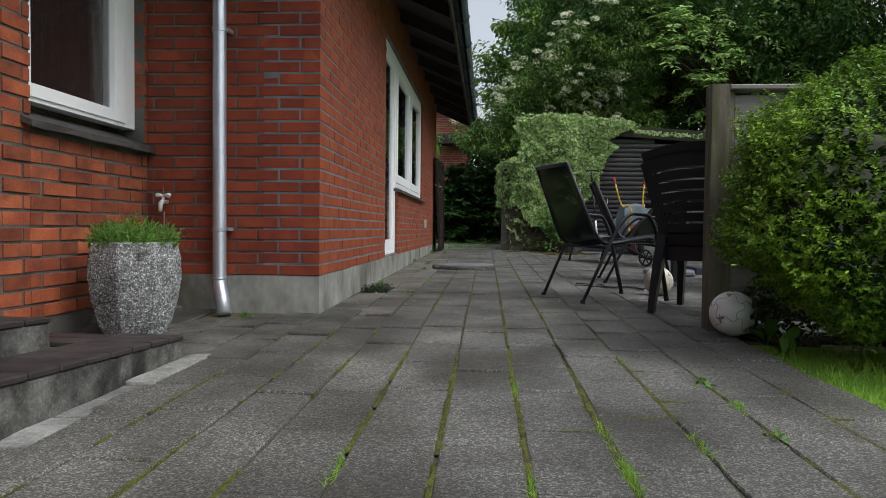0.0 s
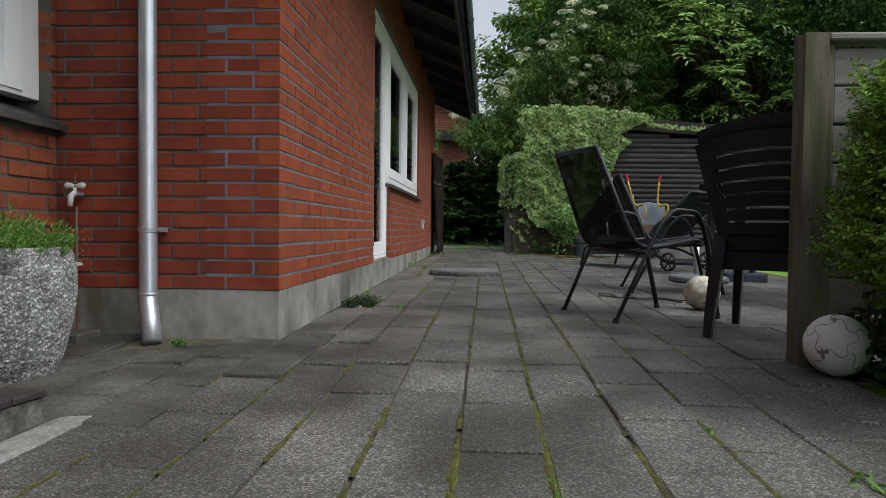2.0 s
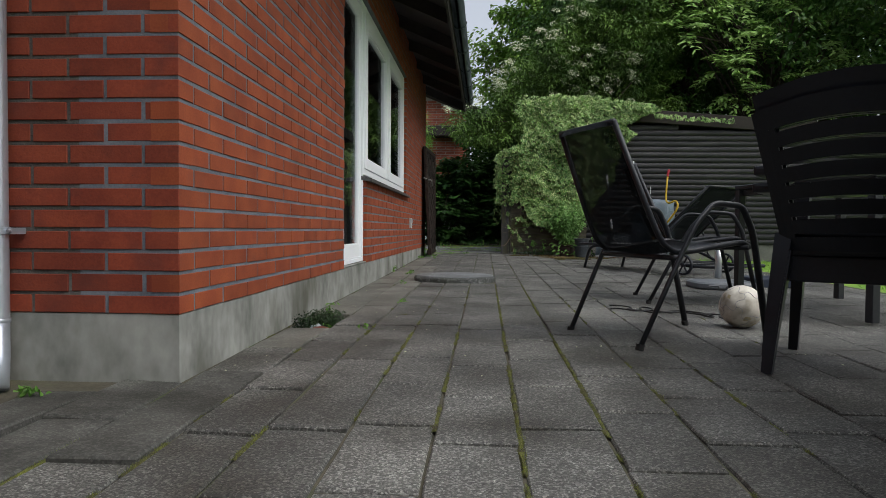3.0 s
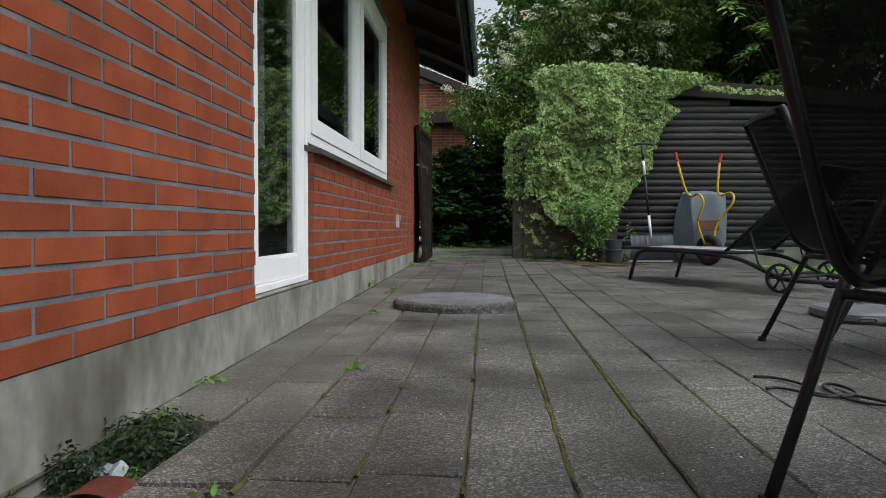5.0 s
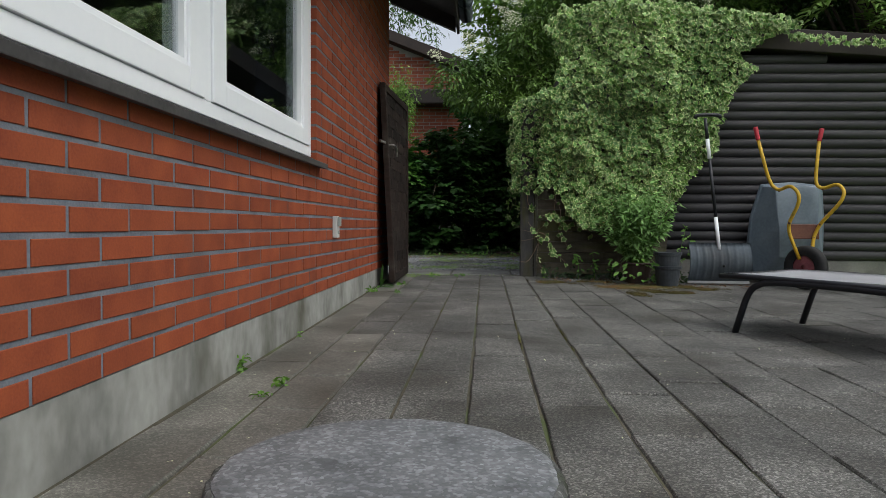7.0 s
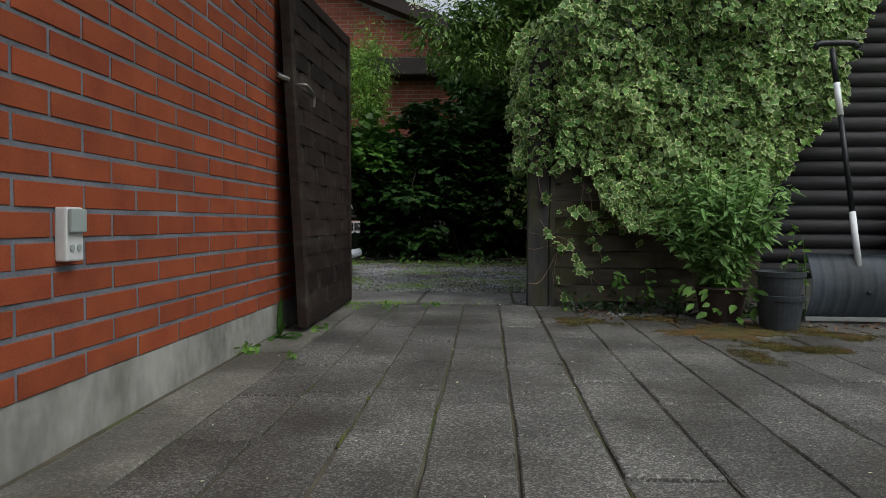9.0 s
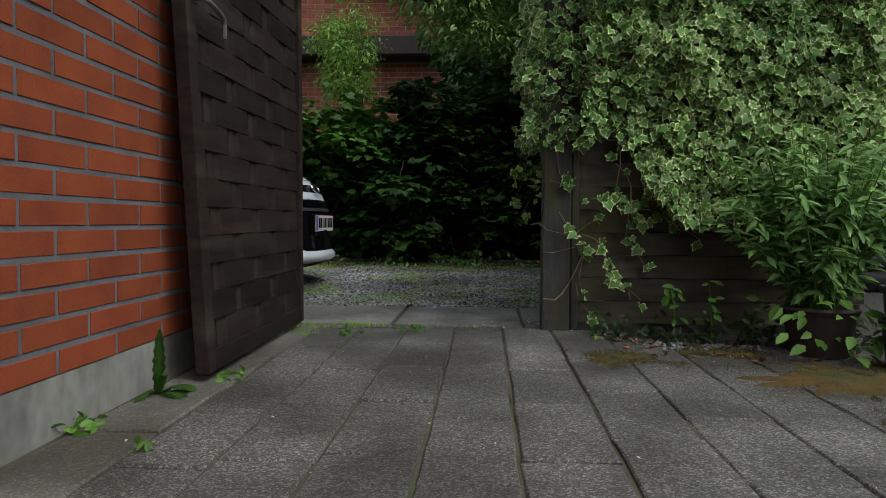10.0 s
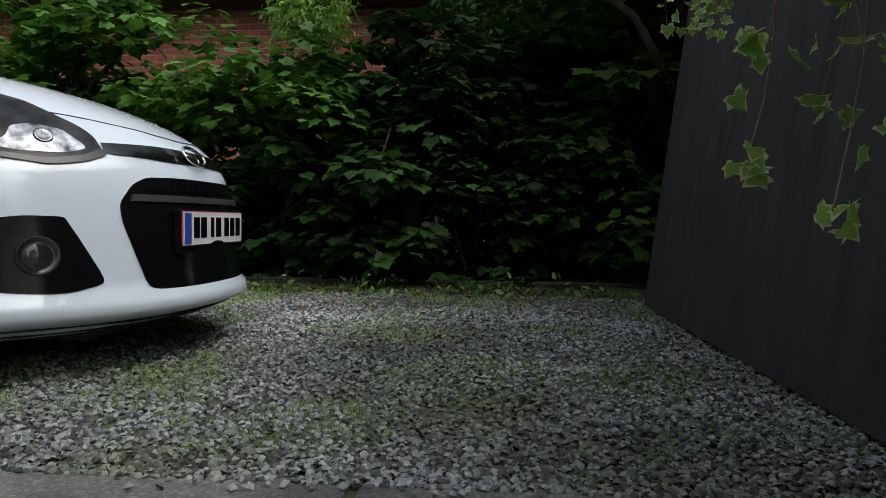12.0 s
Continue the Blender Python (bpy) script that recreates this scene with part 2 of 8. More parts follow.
def boxes(*dims, bevel=0.0, seg=1):
    bm = bmesh.new()
    for d in dims:
        box(bm, *d)
    if bevel:
        bmesh.ops.bevel(bm, geom=bm.edges[:], offset=bevel, segments=seg, affect="EDGES", profile=0.6)
    return bm


def tube(bm, pts, r, n=10, cap=True, flat=1.0):
    """A tube along points; r is one radius or one for each point; flat squashes it sideways."""
    pts = [Vector(p) for p in pts]
    rs = r if isinstance(r, (list, tuple)) else [r] * len(pts)
    rings, side = [], None
    for i, p in enumerate(pts):
        d = (pts[min(i + 1, len(pts) - 1)] - pts[max(i - 1, 0)]).normalized()
        if side is None:
            side = d.orthogonal().normalized()
        side = (side - d * side.dot(d)).normalized()
        up = d.cross(side)
        rings.append([bm.verts.new(p + (side * math.cos(a) + up * math.sin(a) * flat) * rs[i]) for a in (2 * math.pi * k / n for k in range(n))])
    for a, b in zip(rings, rings[1:]):
        for k in range(n):
            bm.faces.new((a[k], a[(k + 1) % n], b[(k + 1) % n], b[k]))
    if cap:
        bm.faces.new(rings[0][::-1])
        bm.faces.new(rings[-1])


def bend(pts, step=0.35, n=5):
    """Rounds the corners of a line of points."""
    pts = [Vector(p) for p in pts]
    out = [pts[0]]
    for a, b, c in zip(pts, pts[1:], pts[2:]):
        p, q = b.lerp(a, step), b.lerp(c, step)
        out += [p.lerp(b, k / n).lerp(b.lerp(q, k / n), k / n) for k in range(n + 1)]
    return out + [pts[-1]]


def lathe(bm, prof, n=24, at=(0, 0, 0), cap=True):
    rings = [[bm.verts.new((at[0] + r * math.cos(2 * math.pi * k / n), at[1] + r * math.sin(2 * math.pi * k / n), at[2] + z)) for k in range(n)] for r, z in prof]
    for a, b in zip(rings, rings[1:]):
        for k in range(n):
            bm.faces.new((a[k], a[(k + 1) % n], b[(k + 1) % n], b[k]))
    if cap:
        bm.faces.new(rings[0][::-1])
        bm.faces.new(rings[-1])


def loop_mesh(name, verts, faces, mats=None):
    me = bpy.data.meshes.new(name)
    me.from_pydata(verts, [], faces)
    if mats is not None:
        me.polygons.foreach_set("material_index", mats)
    me.update()
    return me


OVATE = ([(0, 0, 0), (-0.24, 0.32, 0.07), (-0.2, 0.68, 0.05), (0, 1, -0.1), (0.2, 0.68, 0.05), (0.24, 0.32, 0.07)], [(0, 3, 2, 1), (0, 5, 4, 3)], None)
LEAFLET = ([(0, 0, 0), (-0.17, 0.3, 0.04), (-0.13, 0.66, 0.0), (0, 1, -0.14), (0.13, 0.66, 0.0), (0.17, 0.3, 0.04)], [(0, 3, 2, 1), (0, 5, 4, 3)], None)
LANCE = ([(0, 0, 0), (-0.13, 0.4, 0.05), (0, 1, -0.18), (0.13, 0.4, 0.05)], [(0, 2, 1), (0, 3, 2)], None)
BLADE = ([(-0.04, 0, 0), (0.04, 0, 0), (0.02, 0.6, 0.06), (0, 1, 0.2)], [(0, 1, 2, 3)], None)
_iv = [(0, 0.05), (-0.2, -0.1), (-0.46, -0.04), (-0.37, 0.18), (-0.53, 0.45), (-0.28, 0.52), (0.02, 0.94), (0.3, 0.52), (0.5, 0.47), (0.37, 0.18), (0.42, -0.02), (0.2, -0.09)]
_wd = (0.72, 0.8, 0.62, 0.9, 0.7, 0.94, 0.8, 0.86, 0.58, 0.92, 0.72, 0.84)
_rim = [(x, y, 0.3 * abs(x) - 0.34 * max(0.0, y - 0.4) ** 2) for x, y in _iv]
_in = [(x * k, 0.28 + (y - 0.28) * k, 0.22 * abs(x) + 0.004) for (x, y), k in zip(_iv, _wd)]
IVYLEAF = (_rim + _in + [(0, 0.3, -0.03)], [(i, (i + 1) % 12, 12 + (i + 1) % 12, 12 + i) for i in range(12)] + [(12 + i, 12 + (i + 1) % 12, 24) for i in range(12)], [1] * 12 + [0] * 12)
_mp = [(0, 0), (-0.34, -0.08), (-0.6, 0.14), (-0.5, 0.33), (-0.64, 0.64), (-0.33, 0.68), (0, 1.05), (0.33, 0.68), (0.64, 0.64), (0.5, 0.33), (0.6, 0.14), (0.34, -0.08)]
MAPLELEAF = ([(x, y, 0.06 * (abs(x) > 0.3) - 0.08 * (y > 0.9)) for x, y in _mp] + [(0, 0.32, 0)], [((i + 1) % 12, i, 12) for i in range(12)], None)


def leaves(name, pts, nrm, size, template, mats, parent=None, jitter=0.5, droop=0.0, kind="", label="", along=None):
    """Many small leaves as one mesh: each has its own place, facing, turn and size; along: where the tips point."""
    tv, tf, tm = template
    tv = np.array(tv, float)
    pts, nrm = np.array(pts, float), np.array(nrm, float)
    n = len(pts)
    z = nrm + np.random.normal(0, jitter, (n, 3))
    z /= np.linalg.norm(z, axis=1, keepdims=True) + 1e-9
    a = np.random.normal(0, 1 if along is None else 0.4, (n, 3)) + np.array((0, 0, -droop)) + (0 if along is None else np.array(along, float))
    y = a - z * (a * z).sum(1, keepdims=True)
    y /= np.linalg.norm(y, axis=1, keepdims=True) + 1e-9
    x = np.cross(y, z)
    sz = (np.random.uniform(0.6, 1.25, n) * size)[:, None, None]
    v = pts[:, None] + sz * (tv[None, :, :1] * x[:, None] + tv[None, :, 1:2] * y[:, None] + tv[None, :, 2:] * z[:, None])
    k = len(tv)
    sizes = np.tile([len(f) for f in tf], n)
    flat = np.array([i for f in tf for i in f])
    loops = (flat[None] + k * np.arange(n)[:, None]).ravel()
    me = bpy.data.meshes.new(name)
    me.vertices.add(n * k)
    me.vertices.foreach_set("co", v.ravel())
    me.loops.add(len(loops))
    me.loops.foreach_set("vertex_index", loops)
    me.polygons.add(len(sizes))
    me.polygons.foreach_set("loop_start", np.concatenate(([0], np.cumsum(sizes)[:-1])))
    me.polygons.foreach_set("loop_total", sizes)
    if tm:
        idx = np.tile(tm, n)
        me.polygons.foreach_set("material_index", np.where(np.random.random(len(idx)) < 0.78, idx, 0))
    me.update(calc_edges=True)
    ob = part(name, me, mats, parent, label)
    if kind:
        ob["kind"] = kind
    return ob


def clumps(centres, radius, per, flat=0.7, up=0.6):
    """Points and facings of leaves in uneven clumps round the given centres."""
    c = np.array(centres, float)
    n = len(c)
    r = np.random.uniform(0.55, 1.35, n)[:, None] * radius
    d = np.random.normal(0, 1, (n, per, 3))
    d /= np.linalg.norm(d, axis=2, keepdims=True)
    rad = np.random.uniform(0.35, 1.0, (n, per, 1)) ** 0.6
    p = c[:, None] + d * rad * r[:, :, None] * np.array((1, 1, flat))
    nr = d * 0.7 + np.array((0, 0, up))
    return p.reshape(-1, 3), nr.reshape(-1, 3)


def shell(centre, radii, n, low=-0.6, thick=0.35):
    """Clump centres spread through the outer part of an uneven crown."""
    out = []
    while len(out) < n:
        d = Vector(np.random.normal(0, 1, 3)).normalized()
        if d.z < low:
            continue
        lump = 0.82 + 0.3 * noise.noise(d * 2.1 + Vector(centre))
        k = (1 - thick * random.random()) * lump
        out.append((centre[0] + d.x * radii[0] * k, centre[1] + d.y * radii[1] * k, centre[2] + d.z * radii[2] * k))
    return out


def limbs(bm, base, top, r, targets, count):
    """A tapered trunk from base to top, with limbs to some of the targets."""
    b, t = Vector(base), Vector(top)
    mid = [b.lerp(t, k / 5) + Vector((random.uniform(-0.08, 0.08), random.uniform(-0.08, 0.08), 0)) * (1 if 0 < k < 5 else 0) for k in range(6)]
    tube(bm, mid, [r * (1.15 - 0.16 * k) for k in range(6)], 9)
    for q in random.sample(list(targets), min(count, len(targets))):
        s = b.lerp(t, random.uniform(0.35, 1.0))
        e = Vector(q)
        m1 = s.lerp(e, 0.45) + Vector((random.uniform(-0.1, 0.1), random.uniform(-0.1, 0.1), random.uniform(0.05, 0.3)))
        rr = r * random.uniform(0.22, 0.4)
        tube(bm, [s, m1, e], [rr, rr * 0.6, rr * 0.2], 6)


# ---- ground ----
def ground_z(x, y):
    return zg(x, y) - 0.05


xs = [-60, -30, -15, -8, -5, -3, -2, -1, 0, 1, 2, 3, 4, 5, 8, 15, 30, 60]
ys = [-60, -30, -12, -6, -3, -1, 1, 3, 5, 7, 9, 11, 13, 15, 17, 19, 25, 40, 80]
gv = [(x, y, ground_z(x, y)) for y in ys for x in xs]
gf = [(j * len(xs) + i, j * len(xs) + i + 1, (j + 1) * len(xs) + i + 1, (j + 1) * len(xs) + i) for j in range(len(ys) - 1) for i in range(len(xs) - 1)]
ground = tagged(part("ground", loop_mesh("ground", gv, gf), M_SOIL), "dark garden soil with patches of short grass", "ground", kind="structure")


def sheet(x0, x1, y0, y1, step, dz, rough=0.0):
    nx, ny = max(1, round((x1 - x0) / step)), max(1, round((y1 - y0) / step))
    v = []
    for j in range(ny + 1):
        for i in range(nx + 1):
            x, y = x0 + (x1 - x0) * i / nx, y0 + (y1 - y0) * j / ny
            v.append((x, y, zg(x, y) + dz + rough * noise.noise((x * 4, y * 4, 0))))
    return v, [(j * (nx + 1) + i, j * (nx + 1) + i + 1, (j + 1) * (nx + 1) + i + 1, (j + 1) * (nx + 1) + i) for j in range(ny) for i in range(nx)]


# ---- house ----
MH0 = (-0.32, 7.755)
HX, HY, LX, ZB, HE = -1.0, 3.967, -1.99, 0.15, 12.4
WTOP = 2.66
D0, D1, W1, WS, WT, DB = 6.375, 7.23, 9.85, 0.85, 2.2, 0.165
REC, FLUSH = 0.006, 0.003
wall_east = tagged(part("wall_east", boxes(
    (HX - 0.32, HX - FLUSH, HY + FLUSH, D0, ZB, WTOP), (HX - 0.32, HX - FLUSH, D1, W1, ZB, WS - 0.03), (HX - 0.32, HX - FLUSH, W1, HE, ZB, WTOP),
    (HX - 0.32, HX - FLUSH, D0, W1, WT, WTOP)), M_MORTAR), "long red brick house wall with grey joints", "wall", kind="structure")
wall_south = tagged(part("wall_south", boxes((LX - 0.3, HX - 0.32, HY + REC, HY + 0.3, ZB, WTOP + 0.6)), M_MORTAR_OLD), "red brick wall of the recess, coloured darker for shade, with grey joints", "wall", kind="structure")
LW0, LW1, LWS = 2.99, 3.94, 0.875
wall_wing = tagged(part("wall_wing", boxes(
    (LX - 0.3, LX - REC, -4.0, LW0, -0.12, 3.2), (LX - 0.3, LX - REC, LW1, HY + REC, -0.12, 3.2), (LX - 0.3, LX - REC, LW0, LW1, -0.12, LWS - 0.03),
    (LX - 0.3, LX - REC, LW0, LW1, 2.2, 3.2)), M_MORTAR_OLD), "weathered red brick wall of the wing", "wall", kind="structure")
plinth = tagged(part("plinth", boxes((HX - 0.32, HX - 0.004, HY + 0.004, HE, -0.3, ZB - 0.002), (LX, HX - 0.32, HY + 0.004, HY + 0.3, -0.3, ZB - 0.002)), M_PLINTH), "grey rendered concrete plinth under the brickwork", "plinth", kind="structure")
# closing walls, floor and ceiling of the rooms behind the glass
tagged(part("wall_inner", boxes((-6.0, -5.9, HY + 0.3, 6.2, -0.1, 2.6), (-6.0, -5.9, 6.2, 10.6, -0.1, 0.9), (-6.0, -5.9, 6.2, 10.6, 2.1, 2.6), (-6.0, -5.9, 10.6, HE, -0.1, 2.6), (-6.0, HX - 0.32, HE - 0.3, HE, -0.1, 2.6), (-6.0, LX - 0.3, HY + 0.02, HY + 0.3, -0.1, 3.2), (-5.0, -4.9, -4.0, HY, -0.1, 3.2), (-5.0, LX - 0.3, -4.1, -4.0, -0.1, 3.2)), M_PLASTER), "plain plastered inner walls of the house", "wall", kind="structure")
tagged(part("floor", boxes((-6.0, HX - 0.32, HY + 0.3, HE - 0.3, 0.05, 0.14), (-5.0, LX - 0.3, -4.0, HY, 0.05, 0.14)), M_DARKWOOD), "dark wooden floor inside the house", "floor", kind="structure")
tagged(part("ceiling", boxes((-6.0, HX - 0.32, HY + 0.3, HE - 0.3, 2.5, 2.6), (-5.0, LX - 0.3, -4.0, HY, 2.5, 2.6)), M_PLASTER), "plain plastered ceiling inside the house", "ceiling", kind="structure")

# roof with open eaves, seen from below
bm = bmesh.new()
SL = math.tan(radians(24))
EX, EZ, RY0, RY1 = -0.42, 2.46, 3.6, 12.9
for (x0, z0), (x1, z1) in (((EX, EZ), (-6.2, EZ + 5.78 * SL)),):
    v = [bm.verts.new(p) for p in ((x0, RY0, z0), (x0, RY1, z0), (x1, RY1, z1), (x1, RY0, z1), (x0, RY0, z0 + 0.1), (x0, RY1, z0 + 0.1), (x1, RY1, z1 + 0.1), (x1, RY0, z1 + 0.1))]
    for f in ((0, 1, 2, 3), (7, 6, 5, 4), (0, 4, 5, 1), (1, 5, 6, 2), (2, 6, 7, 3), (3, 7, 4, 0)):
        bm.faces.new([v[i] for i in f])
roof = tagged(part("roof", bm, M_SOFFIT), "black-brown open eaves of the tiled roof", "roof", kind="structure")
bm = bmesh.new()
for k in range(11):
    y = RY0 + 0.05 + k * 0.915
    a = [(x, y + dy, EZ + (EX - x) * SL + dz) for x in (EX - 0.01, -1.05) for dy in (0, 0.06) for dz in (-0.13, -0.002)]
    v = [bm.verts.new(p) for p in a]
    for f in ((0, 1, 3, 2), (4, 6, 7, 5), (0, 4, 5, 1), (2, 3, 7, 6), (0, 2, 6, 4), (1, 5, 7, 3)):
        bm.faces.new([v[i] for i in f])
part("rafter", bm, M_SOFFIT, roof)
part("fascia", boxes((EX - 0.0, EX + 0.025, RY0, RY1, EZ - 0.13, EZ + 0.1), bevel=0.003), M_SOFFIT, roof)
# unseen wing roof; its eave and the gable strip are sized to shade the recess
part("wing_roof", boxes((-5.2, -1.98, -4.3, HY - 0.01, 3.2, 3.4), (-1.98, -1.38, -4.3, HY - 0.01, 2.4, 2.54), (-1.38, -0.43, 3.1, HY - 0.01, 2.5, 2.6)), M_SOFFIT, roof)
bm = bmesh.new()
NG = 10
gp = [(EX + 0.085 + 0.065 * math.cos(a), EZ + 0.05 + 0.07 * math.sin(a)) for a in (math.pi + math.pi * k / NG for k in range(NG + 1))]
ring = [[bm.verts.new((x, y, z)) for x, z in gp] for y in (RY0, RY1 + 0.03)]
for k in range(NG):
    bm.faces.new((ring[0][k], ring[0][k + 1], ring[1][k + 1], ring[1][k]))
bmesh.ops.solidify(bm, geom=bm.faces[:], thickness=0.004)
gutter = tagged(part("gutter", bm, M_GUTTER, smooth=True), "dark green half-round gutter along the eaves", "gutter", kind="structure")
for k in range(10):
    bm = bmesh.new()
    tube(bm, [(x + (x - EX - 0.085) * 0.06, RY0 + 0.5 + k * 0.93, z + (z - EZ - 0.05) * 0.06) for x, z in gp], 0.007, 5)
    part("gutter_bracket", bm, M_GUTTER, gutter)


# ---- brickwork ----
def brick_mesh(length, name):
    bm = bmesh.new()
    box(bm, 0, length, 0, 0.09, 0, 0.054)
    e = [e for e in bm.edges if all(abs(v.co.y) < 1e-6 for v in e.verts)]
    bmesh.ops.bevel(bm, geom=e, offset=0.0015, segments=1, affect="EDGES")
    me = bpy.data.meshes.new(name)
    bm.to_mesh(me)
    bm.free()
    return me


BRICKS = {}


def brick_run(u0, u1, course, phase):
    """The bricks of one course between u0 and u1: start and length of each."""
    shift = phase + (0.12 if course % 2 else 0.0)
    k = math.floor((u0 - shift) / 0.24) - 1
    while True:
        a, b = shift + k * 0.24, shift + k * 0.24 + 0.228
        k += 1
        if a > u1:
            return
        a, b = max(a, u0), min(b, u1)
        if b - a > 0.025:
            yield a, round(b - a, 3)


def lay(wall, mat, mat_rest, spans, place, turn, near, depth_jitter=0.0012, courses=40, z0=ZB, phase=0.0):
    """Lays bricks: those inside the near stretch as pieces, the rest joined into one part."""
    rest_v, rest_f, count = [], [], 0
    for c in range(courses):
        z = z0 + c * 0.06667 + 0.001
        for u0, u1, za, zb in spans:
            if z < za - 0.03 or z + 0.054 > zb + 0.03:
                continue
            for a, ln in brick_run(u0, u1, c, phase):
                if ln not in BRICKS:
                    BRICKS[ln] = brick_mesh(ln, "brick")
                me = BRICKS[ln]
                m = Matrix.Translation(place(a, z)) @ turn @ Matrix.Translation((0, random.uniform(-depth_jitter, depth_jitter), random.uniform(-0.001, 0.001))) @ Euler((random.uniform(-0.004, 0.004), random.uniform(-0.003, 0.003), random.uniform(-0.003, 0.003))).to_matrix().to_4x4()
                if near(a, z) and count < 300:
                    count += 1
                    if mat.name not in me.materials:
                        if me.materials:
                            me = me.copy()
                            BRICKS[ln] = me
                            me.materials.clear()
                        me.materials.append(mat)
                    ob = new("brick", me)
                    ob.parent = wall
                    ob.matrix_basis = m
                else:
                    k = len(rest_v)
                    rest_v += [m @ v.co for v in me.vertices]
                    rest_f += [[k + i for i in p.vertices] for p in me.polygons]
    if rest_v:
        ob = part("brickwork", loop_mesh("brickwork", rest_v, rest_f), mat_rest, wall)
        ob["kind"] = "stuff"


def inside(x, z, poly):
    hit = False
    for (x0, z0), (x1, z1) in zip(poly, poly[1:] + poly[:1]):
        if (z0 > z) != (z1 > z) and x < (x1 - x0) * (z - z0) / (z1 - z0) + x0:
            hit = not hit
    return hit


def frame_bars(bm, x0, x1, y0, y1, z0, z1, w, b=None, t=None):
    """A rectangular frame in a wall that runs along y; w: width of the stiles, b and t: of the rails."""
    b, t = b or w, t or w
    box(bm, x0, x1, y0, y0 + w, z0, z1)
    box(bm, x0, x1, y1 - w, y1, z0, z1)
    box(bm, x0, x1, y0 + w, y1 - w, z0, z0 + b)
    box(bm, x0, x1, y0 + w, y1 - w, z1 - t, z1)


def bevelled(bm, off=0.004):
    bmesh.ops.bevel(bm, geom=bm.edges[:], offset=off, segments=2, affect="EDGES", profile=0.6)
    return bm


# terrace door and window in the long wall
FX = HX - 0.03
door = tagged(new("door_1"), "white painted terrace door with one tall pane", "door", kind="structure")
bm = bmesh.new()
box(bm, FX - 0.1, FX, D0, D0 + 0.058, DB, WT)
box(bm, FX - 0.1, FX, D1 - 0.026, D1, DB, WT)
box(bm, FX - 0.1, FX, D0 + 0.058, D1 - 0.026, DB, DB + 0.03)
box(bm, FX - 0.1, FX, D0 + 0.058, D1 - 0.026, WT - 0.045, WT)
part("door_frame", bevelled(bm), M_WHITE, door)
bm = bmesh.new()
frame_bars(bm, FX - 0.07, FX - 0.012, D0 + 0.06, D1 - 0.028, DB + 0.033, WT - 0.047, 0.1, 0.095)
leaf = part("door_leaf", bevelled(bm), M_WHITE, door)
bm = bmesh.new()
frame_bars(bm, FX - 0.04, FX - 0.018, D0 + 0.161, D1 - 0.129, DB + 0.129, WT - 0.142, 0.012)
part("glazing_bead", bm, M_WHITE, leaf)
pane = part("pane", boxes((FX - 0.034, FX - 0.028, D0 + 0.163, D1 - 0.131, DB + 0.132, WT - 0.145)), M_GLASS, leaf)
pane.visible_shadow = False
for hz in (0.4, 1.95):
    bm = bmesh.new()
    tube(bm, [(FX + 0.012, D0 + 0.03, hz - 0.05), (FX + 0.012, D0 + 0.03, hz + 0.05)], 0.011, 10)
    box(bm, FX - 0.01, FX + 0.006, D0 + 0.03, D0 + 0.09, hz - 0.04, hz + 0.04)
    part("hinge", bm, M_WHITE, leaf)
window = tagged(new("window_1"), "white painted window of two casements over a slate sill", "window", kind="structure")
bm = bmesh.new()
frame_bars(bm, FX - 0.1, FX, D1 + 0.002, W1, WS, WT, 0.05)
box(bm, FX - 0.1, FX, 8.54, 8.6, WS + 0.05, WT - 0.05)
part("window_frame", bevelled(bm), M_WHITE, window)
for a, b in ((D1 + 0.054, 8.537), (8.603, W1 - 0.052)):
    bm = bmesh.new()
    frame_bars(bm, FX - 0.08, FX + 0.008, a, b, WS + 0.052, WT - 0.052, 0.11, 0.075)
    sash = part("casement", bevelled(bm), M_WHITE, window)
    bm = bmesh.new()
    frame_bars(bm, FX - 0.034, FX - 0.002, a + 0.112, b - 0.112, WS + 0.13, WT - 0.164, 0.016)
    part("glazing_bead", bm, M_WHITE, sash)
    pane = part("pane", boxes((FX - 0.026, FX - 0.02, a + 0.12, b - 0.12, WS + 0.14, WT - 0.17)), M_GLASS, sash)
    pane.visible_shadow = False
bm = bmesh.new()
v = [bm.verts.new((x, y, z)) for y in (D1 - 0.03, W1 + 0.06) for x, z in ((HX - 0.1, WS - 0.032), (HX + 0.045, WS - 0.06), (HX + 0.045, WS - 0.032), (HX - 0.1, WS - 0.002))]
for f in ((0, 1, 2, 3), (7, 6, 5, 4), (0, 4, 5, 1), (1, 5, 6, 2), (2, 6, 7, 3), (3, 7, 4, 0)):
    bm.faces.new([v[i] for i in f])
part("window_sill", bevelled(bm, 0.003), M_SILL, window, "dark slate sill")
part("door_sill", boxes((HX - 0.1, HX - 0.006, D0, D1, ZB, DB - 0.003), bevel=0.004), M_PLINTH, door, "rendered door sill")

